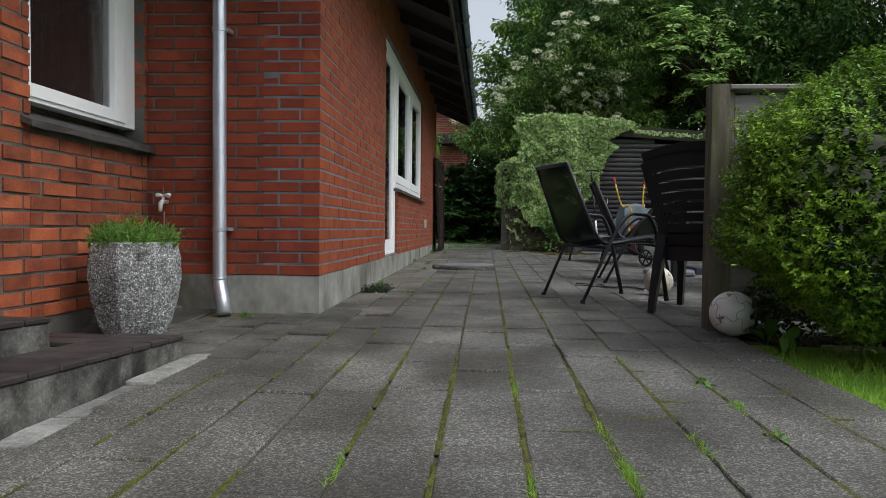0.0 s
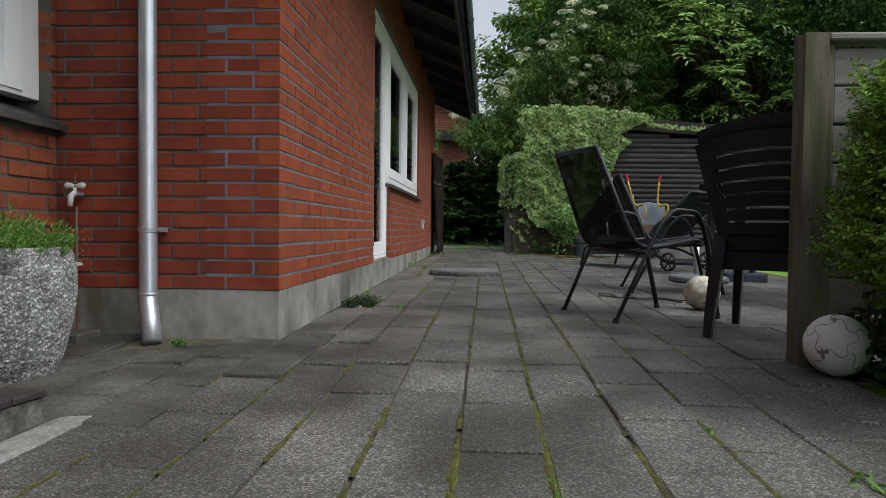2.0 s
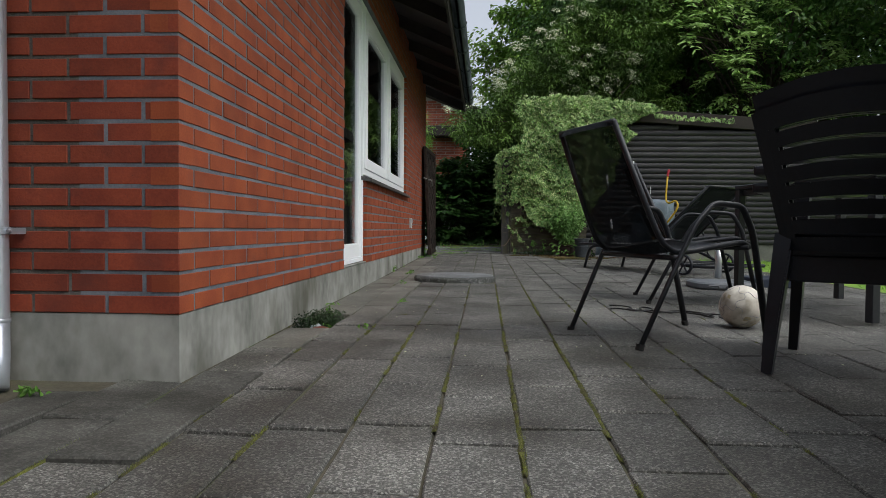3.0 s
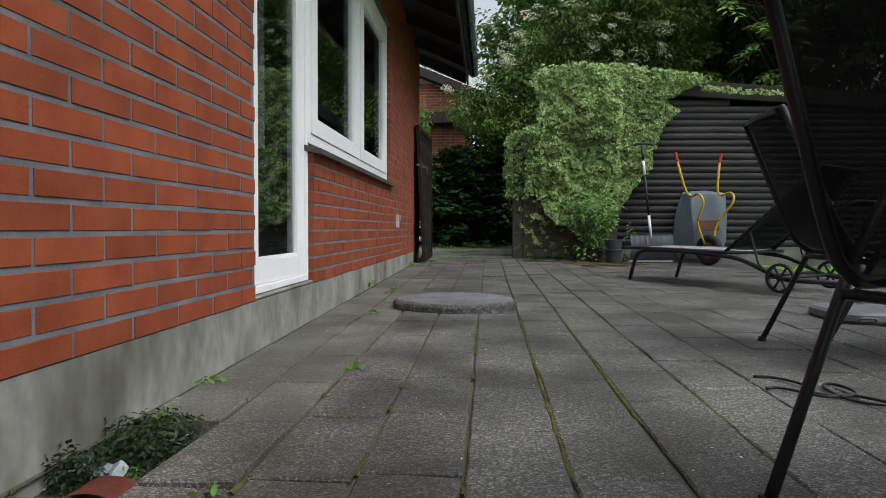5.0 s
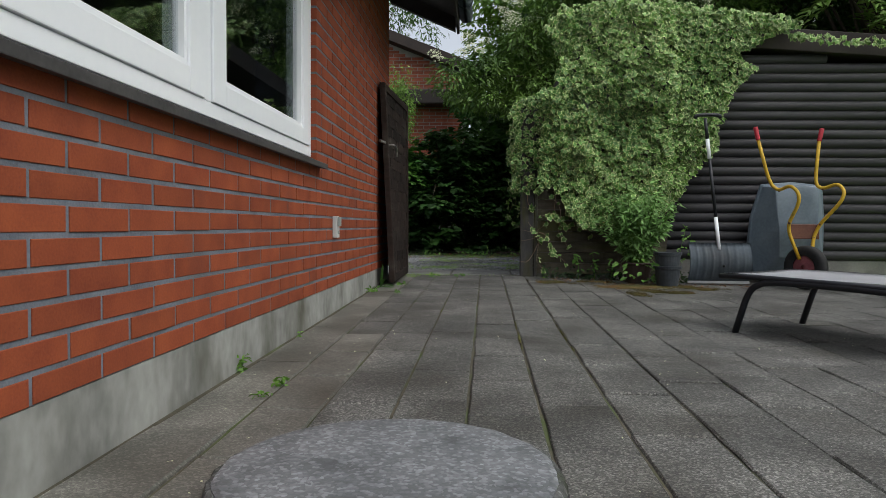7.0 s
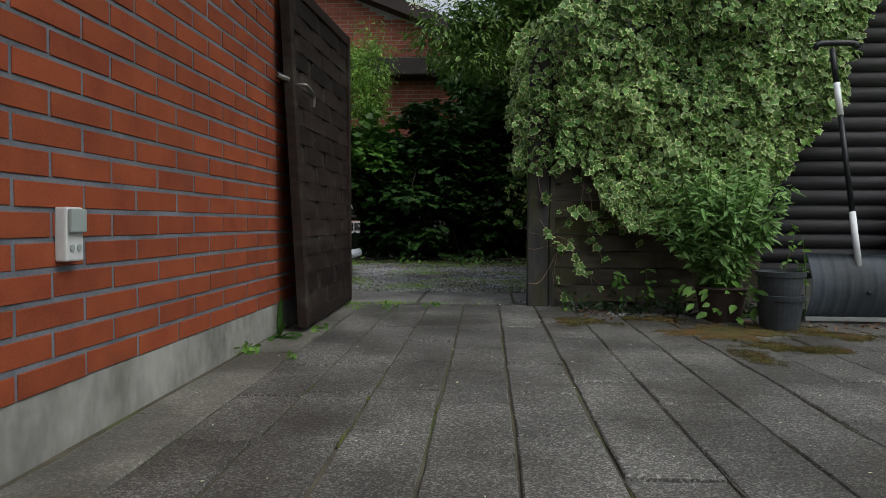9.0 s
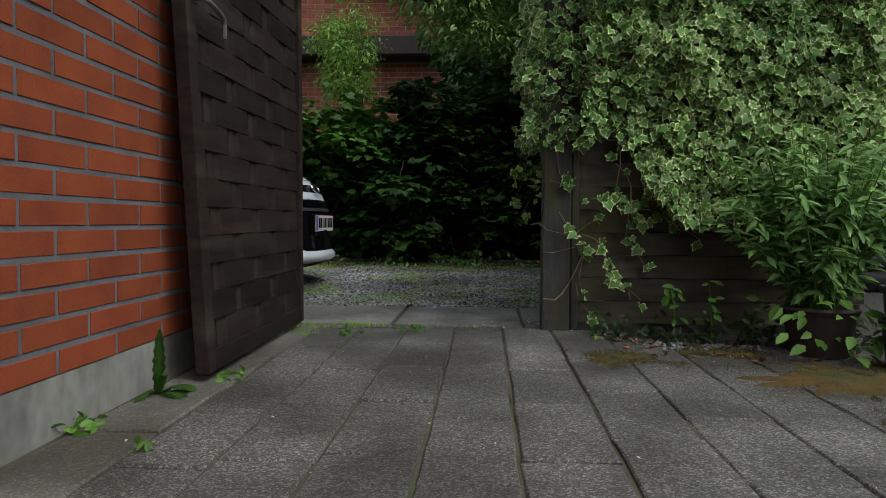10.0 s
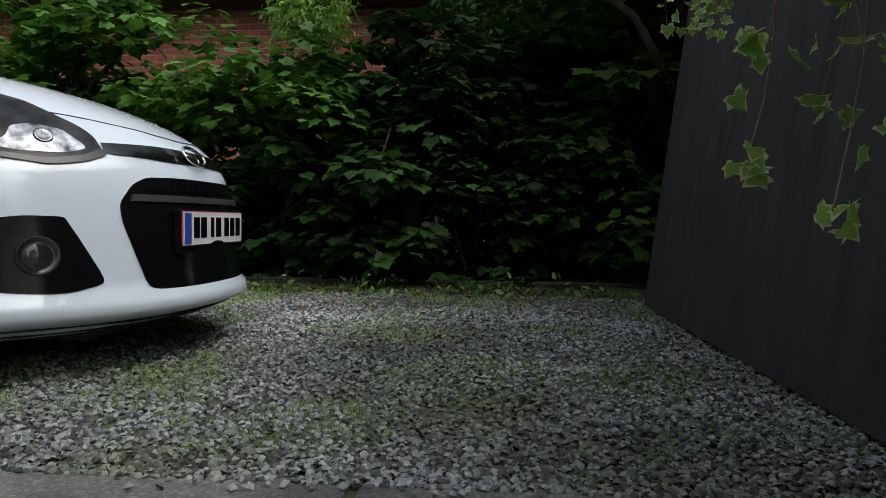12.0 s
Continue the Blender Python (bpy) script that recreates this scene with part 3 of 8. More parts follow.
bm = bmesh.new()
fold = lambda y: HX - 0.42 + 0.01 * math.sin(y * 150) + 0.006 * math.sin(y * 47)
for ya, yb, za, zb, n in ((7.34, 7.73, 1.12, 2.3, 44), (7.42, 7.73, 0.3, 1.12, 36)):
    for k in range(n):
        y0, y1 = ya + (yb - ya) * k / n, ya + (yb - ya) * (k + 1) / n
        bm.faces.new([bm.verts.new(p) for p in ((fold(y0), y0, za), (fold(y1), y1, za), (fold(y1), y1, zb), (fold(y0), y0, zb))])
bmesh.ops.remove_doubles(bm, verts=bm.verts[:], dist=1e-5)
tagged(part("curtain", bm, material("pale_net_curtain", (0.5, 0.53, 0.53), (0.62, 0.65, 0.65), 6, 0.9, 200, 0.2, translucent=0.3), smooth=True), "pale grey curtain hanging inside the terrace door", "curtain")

# window of the wing, set deep in its opening
wing_window = tagged(new("window_2"), "white painted window with dark curtain behind ribbed glass", "window", kind="structure")
WX = LX - 0.06
bm = bmesh.new()
frame_bars(bm, WX - 0.08, WX, LW0 - 0.12, LW1, LWS + 0.08, 2.2, 0.11, 0.03)
part("window_frame", bevelled(bm), M_WHITE, wing_window)
bm = bmesh.new()
frame_bars(bm, WX - 0.06, WX + 0.01, LW0 - 0.02, LW1 - 0.11, LWS + 0.1, 2.1, 0.1, 0.06)
sash = part("casement", bevelled(bm), M_WHITE, wing_window)
pane = part("pane", boxes((WX - 0.03, WX - 0.024, LW0 + 0.07, LW1 - 0.2, LWS + 0.15, 2.05)), M_RIBGLASS, sash)
pane.visible_shadow = False
bm = bmesh.new()
for k in range(90):
    y0, y1 = LW0 + 0.01 + k * 0.009, LW0 + 0.01 + (k + 1) * 0.009
    f = lambda y: WX - 0.12 + 0.012 * math.sin(y * 210) + 0.006 * math.sin(y * 57)
    bm.faces.new([bm.verts.new(p) for p in ((f(y0), y0, 0.9), (f(y1), y1, 0.9), (f(y1), y1, 2.3), (f(y0), y0, 2.3))])
bmesh.ops.remove_doubles(bm, verts=bm.verts[:], dist=1e-5)
M_CURTAIN = material("dark_brown_curtain", (0.02, 0.014, 0.01), (0.05, 0.035, 0.026), 6, 0.8, 60, 0.2)
tagged(part("curtain", bm, M_CURTAIN, smooth=True), "dark brown pleated curtain hanging behind the window", "curtain")
bm = bmesh.new()
v = [bm.verts.new((x, y, z)) for y in (LW0 - 0.06, LW1 + 0.08) for x, z in ((LX - 0.2, LWS + 0.04), (LX + 0.05, LWS - 0.05), (LX + 0.05, LWS - 0.02), (LX - 0.2, LWS + 0.077))]
for f in ((0, 1, 2, 3), (7, 6, 5, 4), (0, 4, 5, 1), (1, 5, 6, 2), (2, 6, 7, 3), (3, 7, 4, 0)):
    bm.faces.new([v[i] for i in f])
bmesh.ops.subdivide_edges(bm, edges=[e for e in bm.edges if abs(e.verts[0].co.y - e.verts[1].co.y) > 0.5], cuts=14)
for q in bm.verts:
    if q.co.x > LX:
        q.co.x += random.uniform(-0.007, 0.004)
        q.co.z += random.uniform(-0.003, 0.002)
part("window_sill", bm, M_SILL, wing_window, "chipped dark slate sill")

# ---- gravel drive behind the gate ----
v, f = sheet(-9.0, 3.0, 13.52, 17.2, 0.12, -0.012, 0.012)
drive = tagged(part("drive", loop_mesh("drive", v, f), M_GRAVELBED, smooth=True), "grey gravel drive with sparse weeds", "drive", kind="structure")
v, f = sheet(-9.0, 3.0, 16.42, 18.9, 0.12, 0.0, 0.03)
tagged(part("shrub_bed", loop_mesh("shrub_bed", v, f), M_SOIL, smooth=True), "dark soil under the shrubs along the drive", "ground", kind="structure")
PEBBLE = ([(0.5, 0, 0), (-0.5, 0.05, 0), (0.05, 0.42, 0), (0, -0.42, 0.02), (0.08, 0.03, 0.34), (-0.15, -0.1, 0.28)], [(0, 2, 4), (2, 1, 5), (2, 5, 4), (1, 3, 5), (3, 0, 4), (3, 4, 5)], None)
N = 52000
px = np.random.uniform(-3.2, 0.9, N)
py = 13.44 + 3.0 * np.random.uniform(0, 1, N) ** 1.25
pz = np.array([max(zg(x, y) - 0.008 + 0.012 * noise.noise((x * 4, y * 4, 0)), 0.041 if y < 13.475 else 0.0) for x, y in zip(px, py)])
leaves("gravel", np.stack((px, py, pz), 1), np.tile((0, 0, 1.0), (N, 1)), 0.021, PEBBLE, M_STONE, None, 0.5, kind="stuff")
tagged(bpy.data.objects["gravel"], "loose grey gravel stones on the drive", "gravel", kind="stuff")

# ---- shed and fence with ivy ----
SY = 12.93
shed = thing("garden_shed", "black-stained log shed with a felt roof", "shed")
part("wall", boxes((0.92, 6.6, SY + 0.03, 16.1, 0.0, 2.02)), M_DARKWOOD, shed)
part("base", boxes((0.9, 6.62, SY - 0.02, 16.1, -0.3, 0.2), bevel=0.01), M_CONCRETE, shed, "pale concrete base")
log = bmesh.new()
tube(log, [(0.88, 0, 0), (2.4, 0, 0.004), (4.4, 0, -0.004), (6.64, 0, 0)], 0.05, 12)
log_me = bpy.data.meshes.new("log")
log.to_mesh(log_me)
log.free()
log_me.shade_smooth()
log_me.materials.append(M_LOG)
for k in range(21):
    o = new("log", log_me)
    o.parent = shed
    o.location = (random.uniform(-0.02, 0.02), SY + random.uniform(-0.004, 0.004), 0.25 + k * 0.0865)
for end, z in ((3.0, 2.0665), (1.85, 2.153)):
    bm = bmesh.new()
    tube(bm, [(0.88, SY, z), (1.4, SY, z + 0.003), (end, SY, z)], 0.05, 12)
    part("log", bm, M_LOG, shed, smooth=True)
bm = bmesh.new()
v = [bm.verts.new(p) for p in ((0.8, SY - 0.09, 2.277), (6.8, SY - 0.09, 1.82), (6.8, 16.3, 1.82), (0.8, 16.3, 2.277), (0.8, SY - 0.09, 2.477), (6.8, SY - 0.09, 2.02), (6.8, 16.3, 2.02), (0.8, 16.3, 2.477))]
for f in ((3, 2, 1, 0), (4, 5, 6, 7), (0, 1, 5, 4), (1, 2, 6, 5), (2, 3, 7, 6), (3, 0, 4, 7)):
    bm.faces.new([v[i] for i in f])
part("roof", bevelled(bm, 0.008), M_SOFFIT, shed, "black felt roof with a dark fascia")

M_FENCE = material("mossy_fence_timber", (0.046, 0.04, 0.029), (0.097, 0.086, 0.063), 4, 0.9, 50, 0.5, grain=(0.8, 3, 7), stain=(0.075, 0.08, 0.026), stain_at=0.53, rand=0.28)
fence = thing("woven_fence", "weathered dark woven-board fence panel behind ivy", "fence")
PY = 12.8
M_FPOST = material("blue_grey_mossy_post", (0.028, 0.028, 0.029), (0.068, 0.066, 0.063), 5, 0.85, 60, 0.7, grain=(4, 4, 0.8), stain=(0.06, 0.06, 0.018), stain_at=0.53, stain_scale=3.2)
for x0, x1, y0, y1, z1 in ((0.195, 0.318, PY - 0.04, PY + 0.035, 1.62), (0.321, 0.356, PY - 0.02, PY + 0.03, 1.6)):
    bm = boxes((x0, x1, y0, y1, -0.2, z1), bevel=0.007)
    bmesh.ops.subdivide_edges(bm, edges=[e for e in bm.edges if abs(e.verts[0].co.z - e.verts[1].co.z) > 1], cuts=24)
    for q in bm.verts:
        q.co += Vector((noise.noise(q.co * 6), noise.noise(q.co * 6 + Vector((7, 0, 0))), 0)) * 0.004
    part("post", bm, M_FPOST, fence, "blue-grey post with green moss")
for k in range(15):
    bm = bmesh.new()
    n = 36
    top, z0 = [], 0.06 + k * 0.1
    for i in range(n + 1):
        x = 0.358 + 1.2 * i / n
        yy = PY + 0.015 + 0.016 * math.sin(2 * math.pi * x / 0.3 + math.pi * (k % 2)) - 0.01
        top.append([bm.verts.new((x, yy + dy, z0 + dz)) for dy, dz in ((-0.005, 0), (0.005, 0), (0.005, 0.096), (-0.005, 0.096))])
    for a, b in zip(top, top[1:]):
        for q in range(4):
            bm.faces.new((a[q], b[q], b[(q + 1) % 4], a[(q + 1) % 4]))
    part("board", bm, M_FENCE, fence)

M_IVYSTEM = material("pale_ivy_stem", (0.16, 0.11, 0.075), (0.28, 0.21, 0.15), 8, 0.8, 60, 0.2)
ivy = thing("ivy", "variegated ivy with cream-edged leaves over fence and shed", "ivy", at=(0, 0, 0))
IVY = [(0.16, 0.9), (0.1, 1.3), (0.07, 1.58), (0.2, 1.68), (0.42, 1.72), (0.5, 2.05), (0.42, 2.3), (0.56, 2.48), (1.0, 2.53), (1.6, 2.52), (2.2, 2.46), (2.62, 2.38), (2.7, 2.32), (2.45, 2.26),
       (2.2, 2.12), (2.3, 1.95), (2.12, 1.78), (2.02, 1.5), (1.93, 1.2), (1.78, 0.98), (1.6, 0.72), (1.35, 0.62), (1.1, 0.46), (0.86, 0.5), (0.66, 0.6), (0.52, 0.76), (0.38, 0.84), (0.26, 0.84)]
ip, inn = [], []
while len(ip) < 15000:
    x, z = random.uniform(0.0, 2.8), random.uniform(0.4, 2.6)
    wob = 0.09 * noise.noise((x * 3.1, z * 3.1, 5)) + 0.05 * noise.noise((x * 9, z * 9, 1))
    if not inside(x + wob, z + wob * 0.7, IVY):
        continue
    bulge = 0.1 + 0.13 * noise.noise((x * 1.7, z * 1.7, 9)) + 0.1 * noise.noise((x * 7, z * 7, 2)) + (0.06 if z > 1.6 else 0)
    bulge *= 0.35 if x > 1.55 else 1.0
    y = SY - 0.16 - max(0.0, bulge) - random.random() * 0.05 + (0.12 * random.random() ** 3)
    if x < 0.35:
        y += random.uniform(-0.02, 0.35)
    ip.append((x, y, z))
    inn.append((-0.6 if x < 0.3 else random.uniform(-0.3, 0.3), -1.0, 0.45))
for _ in range(700):
    x = random.uniform(0.45, 2.6)
    ip.append((x, SY + random.uniform(-0.2, 0.7), 2.53 - 0.076 * (x - 0.5) + random.uniform(0, 0.06)))
    inn.append((0, -0.3, 1))
for _ in range(170):
    x = 2.6 + 1.2 * random.random() ** 1.4
    ip.append((x, SY - 0.19 - random.random() * 0.03, 2.28 - 0.076 * (x - 2.2) + random.uniform(-0.05, 0.02)))
    inn.append((0, -1, 0.4))
leaves("foliage", ip, inn, 0.042, IVYLEAF, [M_IVY, M_IVYRIM], ivy, 0.45, 1.4, kind="stuff")
# loose shoots on the bare part of the fence and hanging past its end
lp, ln = [], []
for sx, sz, ex, ez in ((0.5, 0.75, 0.62, 0.3), (0.62, 0.6, 0.85, 0.42), (0.4, 0.6, 0.75, 0.5), (0.36, 0.45, 0.6, 0.16), (0.45, 0.9, 0.58, 0.5)):
    bm = bmesh.new()
    pts = []
    for k in range(9):
        s = k / 8
        pts.append((sx + (ex - sx) * s + 0.03 * math.sin(s * 7), PY - 0.06 - 0.03 * math.sin(s * 5), sz + (ez - sz) * s + 0.02 * math.sin(s * 9)))
        for _ in range(random.choice((0, 1, 2, 3))):
            lp.append((pts[-1][0] + random.uniform(-0.025, 0.025), pts[-1][1] - random.uniform(0.01, 0.04), pts[-1][2] + random.uniform(-0.02, 0.02)))
            ln.append((random.uniform(-0.6, 0.6), -1, 0.4))
    tube(bm, pts, 0.0024, 5)
    part("stem", bm, M_IVYSTEM, ivy)
# thin bare stems across the post, with single leaves
for thick, at_end, run in ((0.0012, 5, ((0.142, 0.489), (0.182, 0.497), (0.213, 0.467), (0.253, 0.458), (0.297, 0.445), (0.34, 0.454), (0.373, 0.481), (0.44, 0.528))),
                           (0.0014, 5, ((0.198, 0.373), (0.237, 0.369), (0.289, 0.382), (0.345, 0.396), (0.37, 0.385))), (0.0032, 0, ((0.202, 0.169), (0.251, 0.167), (0.281, 0.191), (0.31, 0.233), (0.335, 0.288), (0.372, 0.374))),
                           (0.0028, 4, ((0.246, 0.9), (0.254, 0.795), (0.256, 0.76), (0.264, 0.712), (0.28, 0.69))), (0.0012, 3, ((0.226, 0.679), (0.265, 0.667), (0.31, 0.666))),
                           (0.0014, 2, ((0.264, 0.545), (0.282, 0.516), (0.3, 0.49))), (0.0014, 2, ((0.372, 0.374), (0.35, 0.25), (0.37, 0.2))), (0.0014, 3, ((0.34, 0.24), (0.35, 0.17), (0.4, 0.11)))):
    bm = bmesh.new()
    tube(bm, [(x, PY - 0.055 - 0.012 * math.sin(k * 1.7), z) for k, (x, z) in enumerate(run)], thick, 6)
    part("stem", bm, M_IVYSTEM, ivy)
    for _ in range(at_end):
        lp.append((run[-1][0] + random.uniform(-0.018, 0.018), PY - 0.075, run[-1][1] + random.uniform(-0.022, 0.022)))
        ln.append((random.uniform(-0.5, 0.5), -1, 0.4))
leaves("shoot_leaves", lp, ln, 0.046, IVYLEAF, [M_IVY, M_IVYRIM], ivy, 0.5, 1.0, kind="stuff")
lp, ln = [], []
SHOOTS = [(0.08, 13.12, 0.6), (0.13, 12.99, 0.535), (0.2, 13.16, 0.66), (0.17, 13.0, 0.7), (0.1, 13.1, 0.74)]
for k in range(17):
    x0, y0, z0 = random.uniform(0.2, 0.34), random.uniform(13.08, 13.32), random.uniform(1.5, 1.75)
    end = (x0 - random.uniform(0.0, 0.1), y0 + random.uniform(-0.05, 0.05), random.uniform(0.82, 1.15))
    if k < 5:
        end = SHOOTS[k]
    elif k > 11:
        x0, y0 = random.uniform(0.28, 0.5), random.uniform(14.1, 14.5)
        end = (x0 - random.uniform(0, 0.08), y0, random.uniform(1.03, 1.2))
    bm, pts = bmesh.new(), []
    for i in range(13):
        s = i / 12
        side = s ** 2.2 if k < 5 else s
        pts.append((x0 + (end[0] - x0) * side + 0.018 * math.sin(9 * s + k), y0 + (end[1] - y0) * side + 0.018 * math.cos(8 * s + k), z0 + (end[2] - z0) * s))
        for _ in range(random.choice((0, 1, 1, 2)) if k < 5 and s > 0.55 else 3):
            lp.append((pts[-1][0] + random.uniform(-0.035, 0.035), pts[-1][1] + random.uniform(-0.03, 0.03), pts[-1][2] + random.uniform(-0.02, 0.02)))
            ln.append((-0.4, -0.7, 0.6))
    if k < 5:
        for _ in range(4):
            lp.append((end[0] + random.uniform(-0.04, 0.04), end[1] + random.uniform(-0.03, 0.03), end[2] + random.uniform(-0.02, 0.02)))
            ln.append((-0.3, -0.8, 0.6))
    tube(bm, pts, 0.0012, 5)
    part("stem", bm, M_IVYSTEM, ivy)
leaves("hanging_leaves", lp, ln, 0.037, IVYLEAF, [M_IVYYOUNG, M_IVYYOUNGRIM], ivy, 0.85, 0.8, kind="stuff")

# loose stones and crumbs along the fence foot and on the threshold
sp = [(random.gauss(0.82, 0.16), random.gauss(12.5, 0.06)) for _ in range(170)] + [(random.gauss(0.12, 0.1), random.gauss(12.83, 0.1)) for _ in range(25)] + [(random.uniform(-0.9, 0.3), 13.44 - abs(random.gauss(0, 0.03))) for _ in range(45)]
crumbs = leaves("loose_stones", [(x, y, zg(x, y) + (0.008 if y > 12.8 else 0.0)) for x, y in sp], np.tile((0, 0, 1.0), (len(sp), 1)), 0.02, PEBBLE, M_STONE, None, 0.4, kind="stuff")
tagged(crumbs, "loose grey stones scattered at the fence foot", "gravel", kind="stuff")

# woven gate leaf, standing open and leaning on the house wall
M_GATE = material("brown_stained_gate", (0.0095, 0.0062, 0.005), (0.026, 0.0172, 0.0138), 5, 0.75, 60, 0.5, spec=0.22, grain=(4, 0.7, 7), rand=0.42, stain=(0.045, 0.04, 0.033), stain_at=0.6)
gate = thing("gate", "dark brown woven-board gate standing open against the house", "gate")
g0, g1 = Vector((-0.872, 11.74, 0.045)), Vector((-0.885, 12.8, 0.05))
t0, t1 = Vector((-0.955, 11.72, 1.63)), Vector((-0.895, 12.8, 1.63))


def gp3(u, w, off=0.0):
    """A point of the gate: u along it, w up it, off in front of it."""
    p = g0.lerp(g1, u).lerp(t0.lerp(t1, u), w)
    return p + Vector((off, 0, 0))


def gbar(u0, u1, w0, w1, o0, o1):
    bm = bmesh.new()
    v = [bm.verts.new(gp3(u, w, o)) for o in (o0, o1) for w in (w0, w1) for u in (u0, u1)]
    for f in ((0, 2, 3, 1), (4, 5, 7, 6), (0, 1, 5, 4), (1, 3, 7, 5), (3, 2, 6, 7), (2, 0, 4, 6)):
        bm.faces.new([v[i] for i in f])
    bmesh.ops.recalc_face_normals(bm, faces=bm.faces[:])
    return bevelled(bm, 0.004)


part("stile", gbar(0, 0.05, 0, 1, -0.022, 0.022), M_GATE, gate)
part("stile", gbar(0.96, 1, 0, 1, -0.05, 0.022), M_GATE, gate)
part("rail", gbar(0.055, 0.96, 0, 0.04, -0.04, 0.018), M_GATE, gate)
part("rail", gbar(0.055, 0.96, 0.965, 1, -0.04, 0.018), M_GATE, gate)
NB, LATHS = 17, [0.13 + 0.168 * k for k in range(6)]
for k in range(NB):
    bm = bmesh.new()
    rows = []
    sag = random.uniform(-0.004, 0.004)
    for i in range(141):
        u = 0.055 + 0.905 * i / 140
        near_lath = min(range(6), key=lambda j: abs(u - LATHS[j]))
        dip = max(0.0, min(1.0, (0.042 - abs(u - LATHS[near_lath])) / 0.016)) if (near_lath + k) % 2 == 0 else 0.0
        off = 0.0065 - 0.015 * dip + 0.001 * math.sin(u * 40 + k)
        w0, w1 = 0.041 + 0.922 * (k + 0.0) / NB, 0.041 + 0.922 * (k + 1.02) / NB
        rows.append([bm.verts.new(gp3(u, w + sag * math.sin(3 * u) * 0.3, off + o)) for w, o in ((w0, -0.004), (w0, 0.005), (w1, 0.0015), (w1, -0.004))])
    for a, b in zip(rows, rows[1:]):
        for q in range(4):
            bm.faces.new((a[q], b[q], b[(q + 1) % 4], a[(q + 1) % 4]))
    bmesh.ops.recalc_face_normals(bm, faces=bm.faces[:])
    part("board", bm, M_GATE, gate)
M_LATH = material("worn_gate_lath", (0.021, 0.015, 0.012), (0.042, 0.031, 0.025), 6, 0.75, 60, 0.5, spec=0.22, grain=(1, 1, 2))
for u in LATHS:
    part("lath", gbar(u - 0.021, u + 0.021, 0.04, 0.965, -0.0025, 0.0025), M_LATH, gate)
M_METAL = material("weathered_steel", (0.2, 0.2, 0.19), (0.34, 0.33, 0.31), 8, 0.5, 60, 0.1, metal=0.8)
bm = bmesh.new()
tube(bm, bend([gp3(0.03, 0.69, 0.02), gp3(0.03, 0.69, 0.07), gp3(0.14, 0.675, 0.07), gp3(0.15, 0.64, 0.06)]), 0.008, 8)
part("handle", bm, M_METAL, gate, "bent steel handle")
bm = bmesh.new()
tube(bm, [gp3(0.0, 0.7, 0.0), gp3(0.0, 0.7, 0.0) + Vector((-0.035, -0.05, 0.01))], 0.012, 8)
part("latch", bm, M_METAL, gate)

# dark board leaning on the side of the shed
M_BOARD = material("black_fibre_board", (0.024, 0.023, 0.023), (0.052, 0.05, 0.049), 2, 0.65, 30, 0.15, grain=(1, 6, 1), stain=(0.045, 0.042, 0.038), stain_at=0.6)
bm = bmesh.new()
v = [bm.verts.new(p) for p in ((0.66, 13.05, 0.03), (0.64, 16.05, 0.06), (0.865, 16.05, 1.9), (0.885, 13.05, 1.9), (0.685, 13.05, 0.028), (0.665, 16.05, 0.058), (0.89, 16.05, 1.9), (0.91, 13.05, 1.9))]
for f in ((3, 2, 1, 0), (4, 5, 6, 7), (0, 1, 5, 4), (1, 2, 6, 5), (2, 3, 7, 6), (3, 0, 4, 7)):
    bm.faces.new([v[i] for i in f])
tagged(part("leaning_board", bm, M_BOARD), "large black fibre board leaning against the shed", "board")

# ---- neighbour's house beyond the drive ----
M_NBRICK = material("dull_red_brick", (0.26, 0.07, 0.04), (0.4, 0.12, 0.07), 6, 0.85, 60, 0.3, island=0.22)
house = thing("neighbour_house", "red brick house with dark eaves beyond the shrubs", "house")
GZ = lambda x: 3.84 - 0.4 * (x + 1.5)
M_NMORTAR = material("pale_grey_mortar", (0.3, 0.28, 0.26), (0.42, 0.4, 0.37), 6, 0.95, 90, 0.4)
bm = bmesh.new()
v = [bm.verts.new((x, y, z)) for y in (19.6, 20.0) for x, z in ((-10.0, -0.2), (-0.5, -0.2), (-0.5, GZ(-0.5)), (-5.5, GZ(-5.5)), (-10.0, GZ(-1.0)))]
for f in ((0, 1, 2, 3, 4), (9, 8, 7, 6, 5), (0, 5, 6, 1), (1, 6, 7, 2), (2, 7, 8, 3), (3, 8, 9, 4), (4, 9, 5, 0)):
    bm.faces.new([v[k] for k in f])
part("wall", bm, M_NMORTAR, house)
nv, nf = [], []
for c in range(66):
    z = 1.0 + c * 0.0667
    x = -7.0 + (0.12 if c % 2 else 0)
    while x < -0.75:
        if z + 0.05 > GZ(max(x, -5.5) + 0.23):
            x += 0.24
            continue
        k = len(nv)
        nv += [(x, 19.592, z), (x + 0.228, 19.592, z), (x + 0.228, 19.592, z + 0.054), (x, 19.592, z + 0.054), (x, 19.6, z), (x + 0.228, 19.6, z), (x + 0.228, 19.6, z + 0.054), (x, 19.6, z + 0.054)]
        nf += [(k, k + 1, k + 2, k + 3), (k + 4, k + 5, k + 1, k), (k + 3, k + 2, k + 6, k + 7), (k + 4, k, k + 3, k + 7), (k + 1, k + 5, k + 6, k + 2)]
        x += 0.24
o = part("brickwork", loop_mesh("brickwork", nv, nf), M_NBRICK, house)
o["kind"] = "stuff"
part("canopy", boxes((-7, -0.6, 19.15, 19.58, 2.81, 3.09), bevel=0.02), M_SOFFIT, house, "dark timber canopy")
bm = bmesh.new()
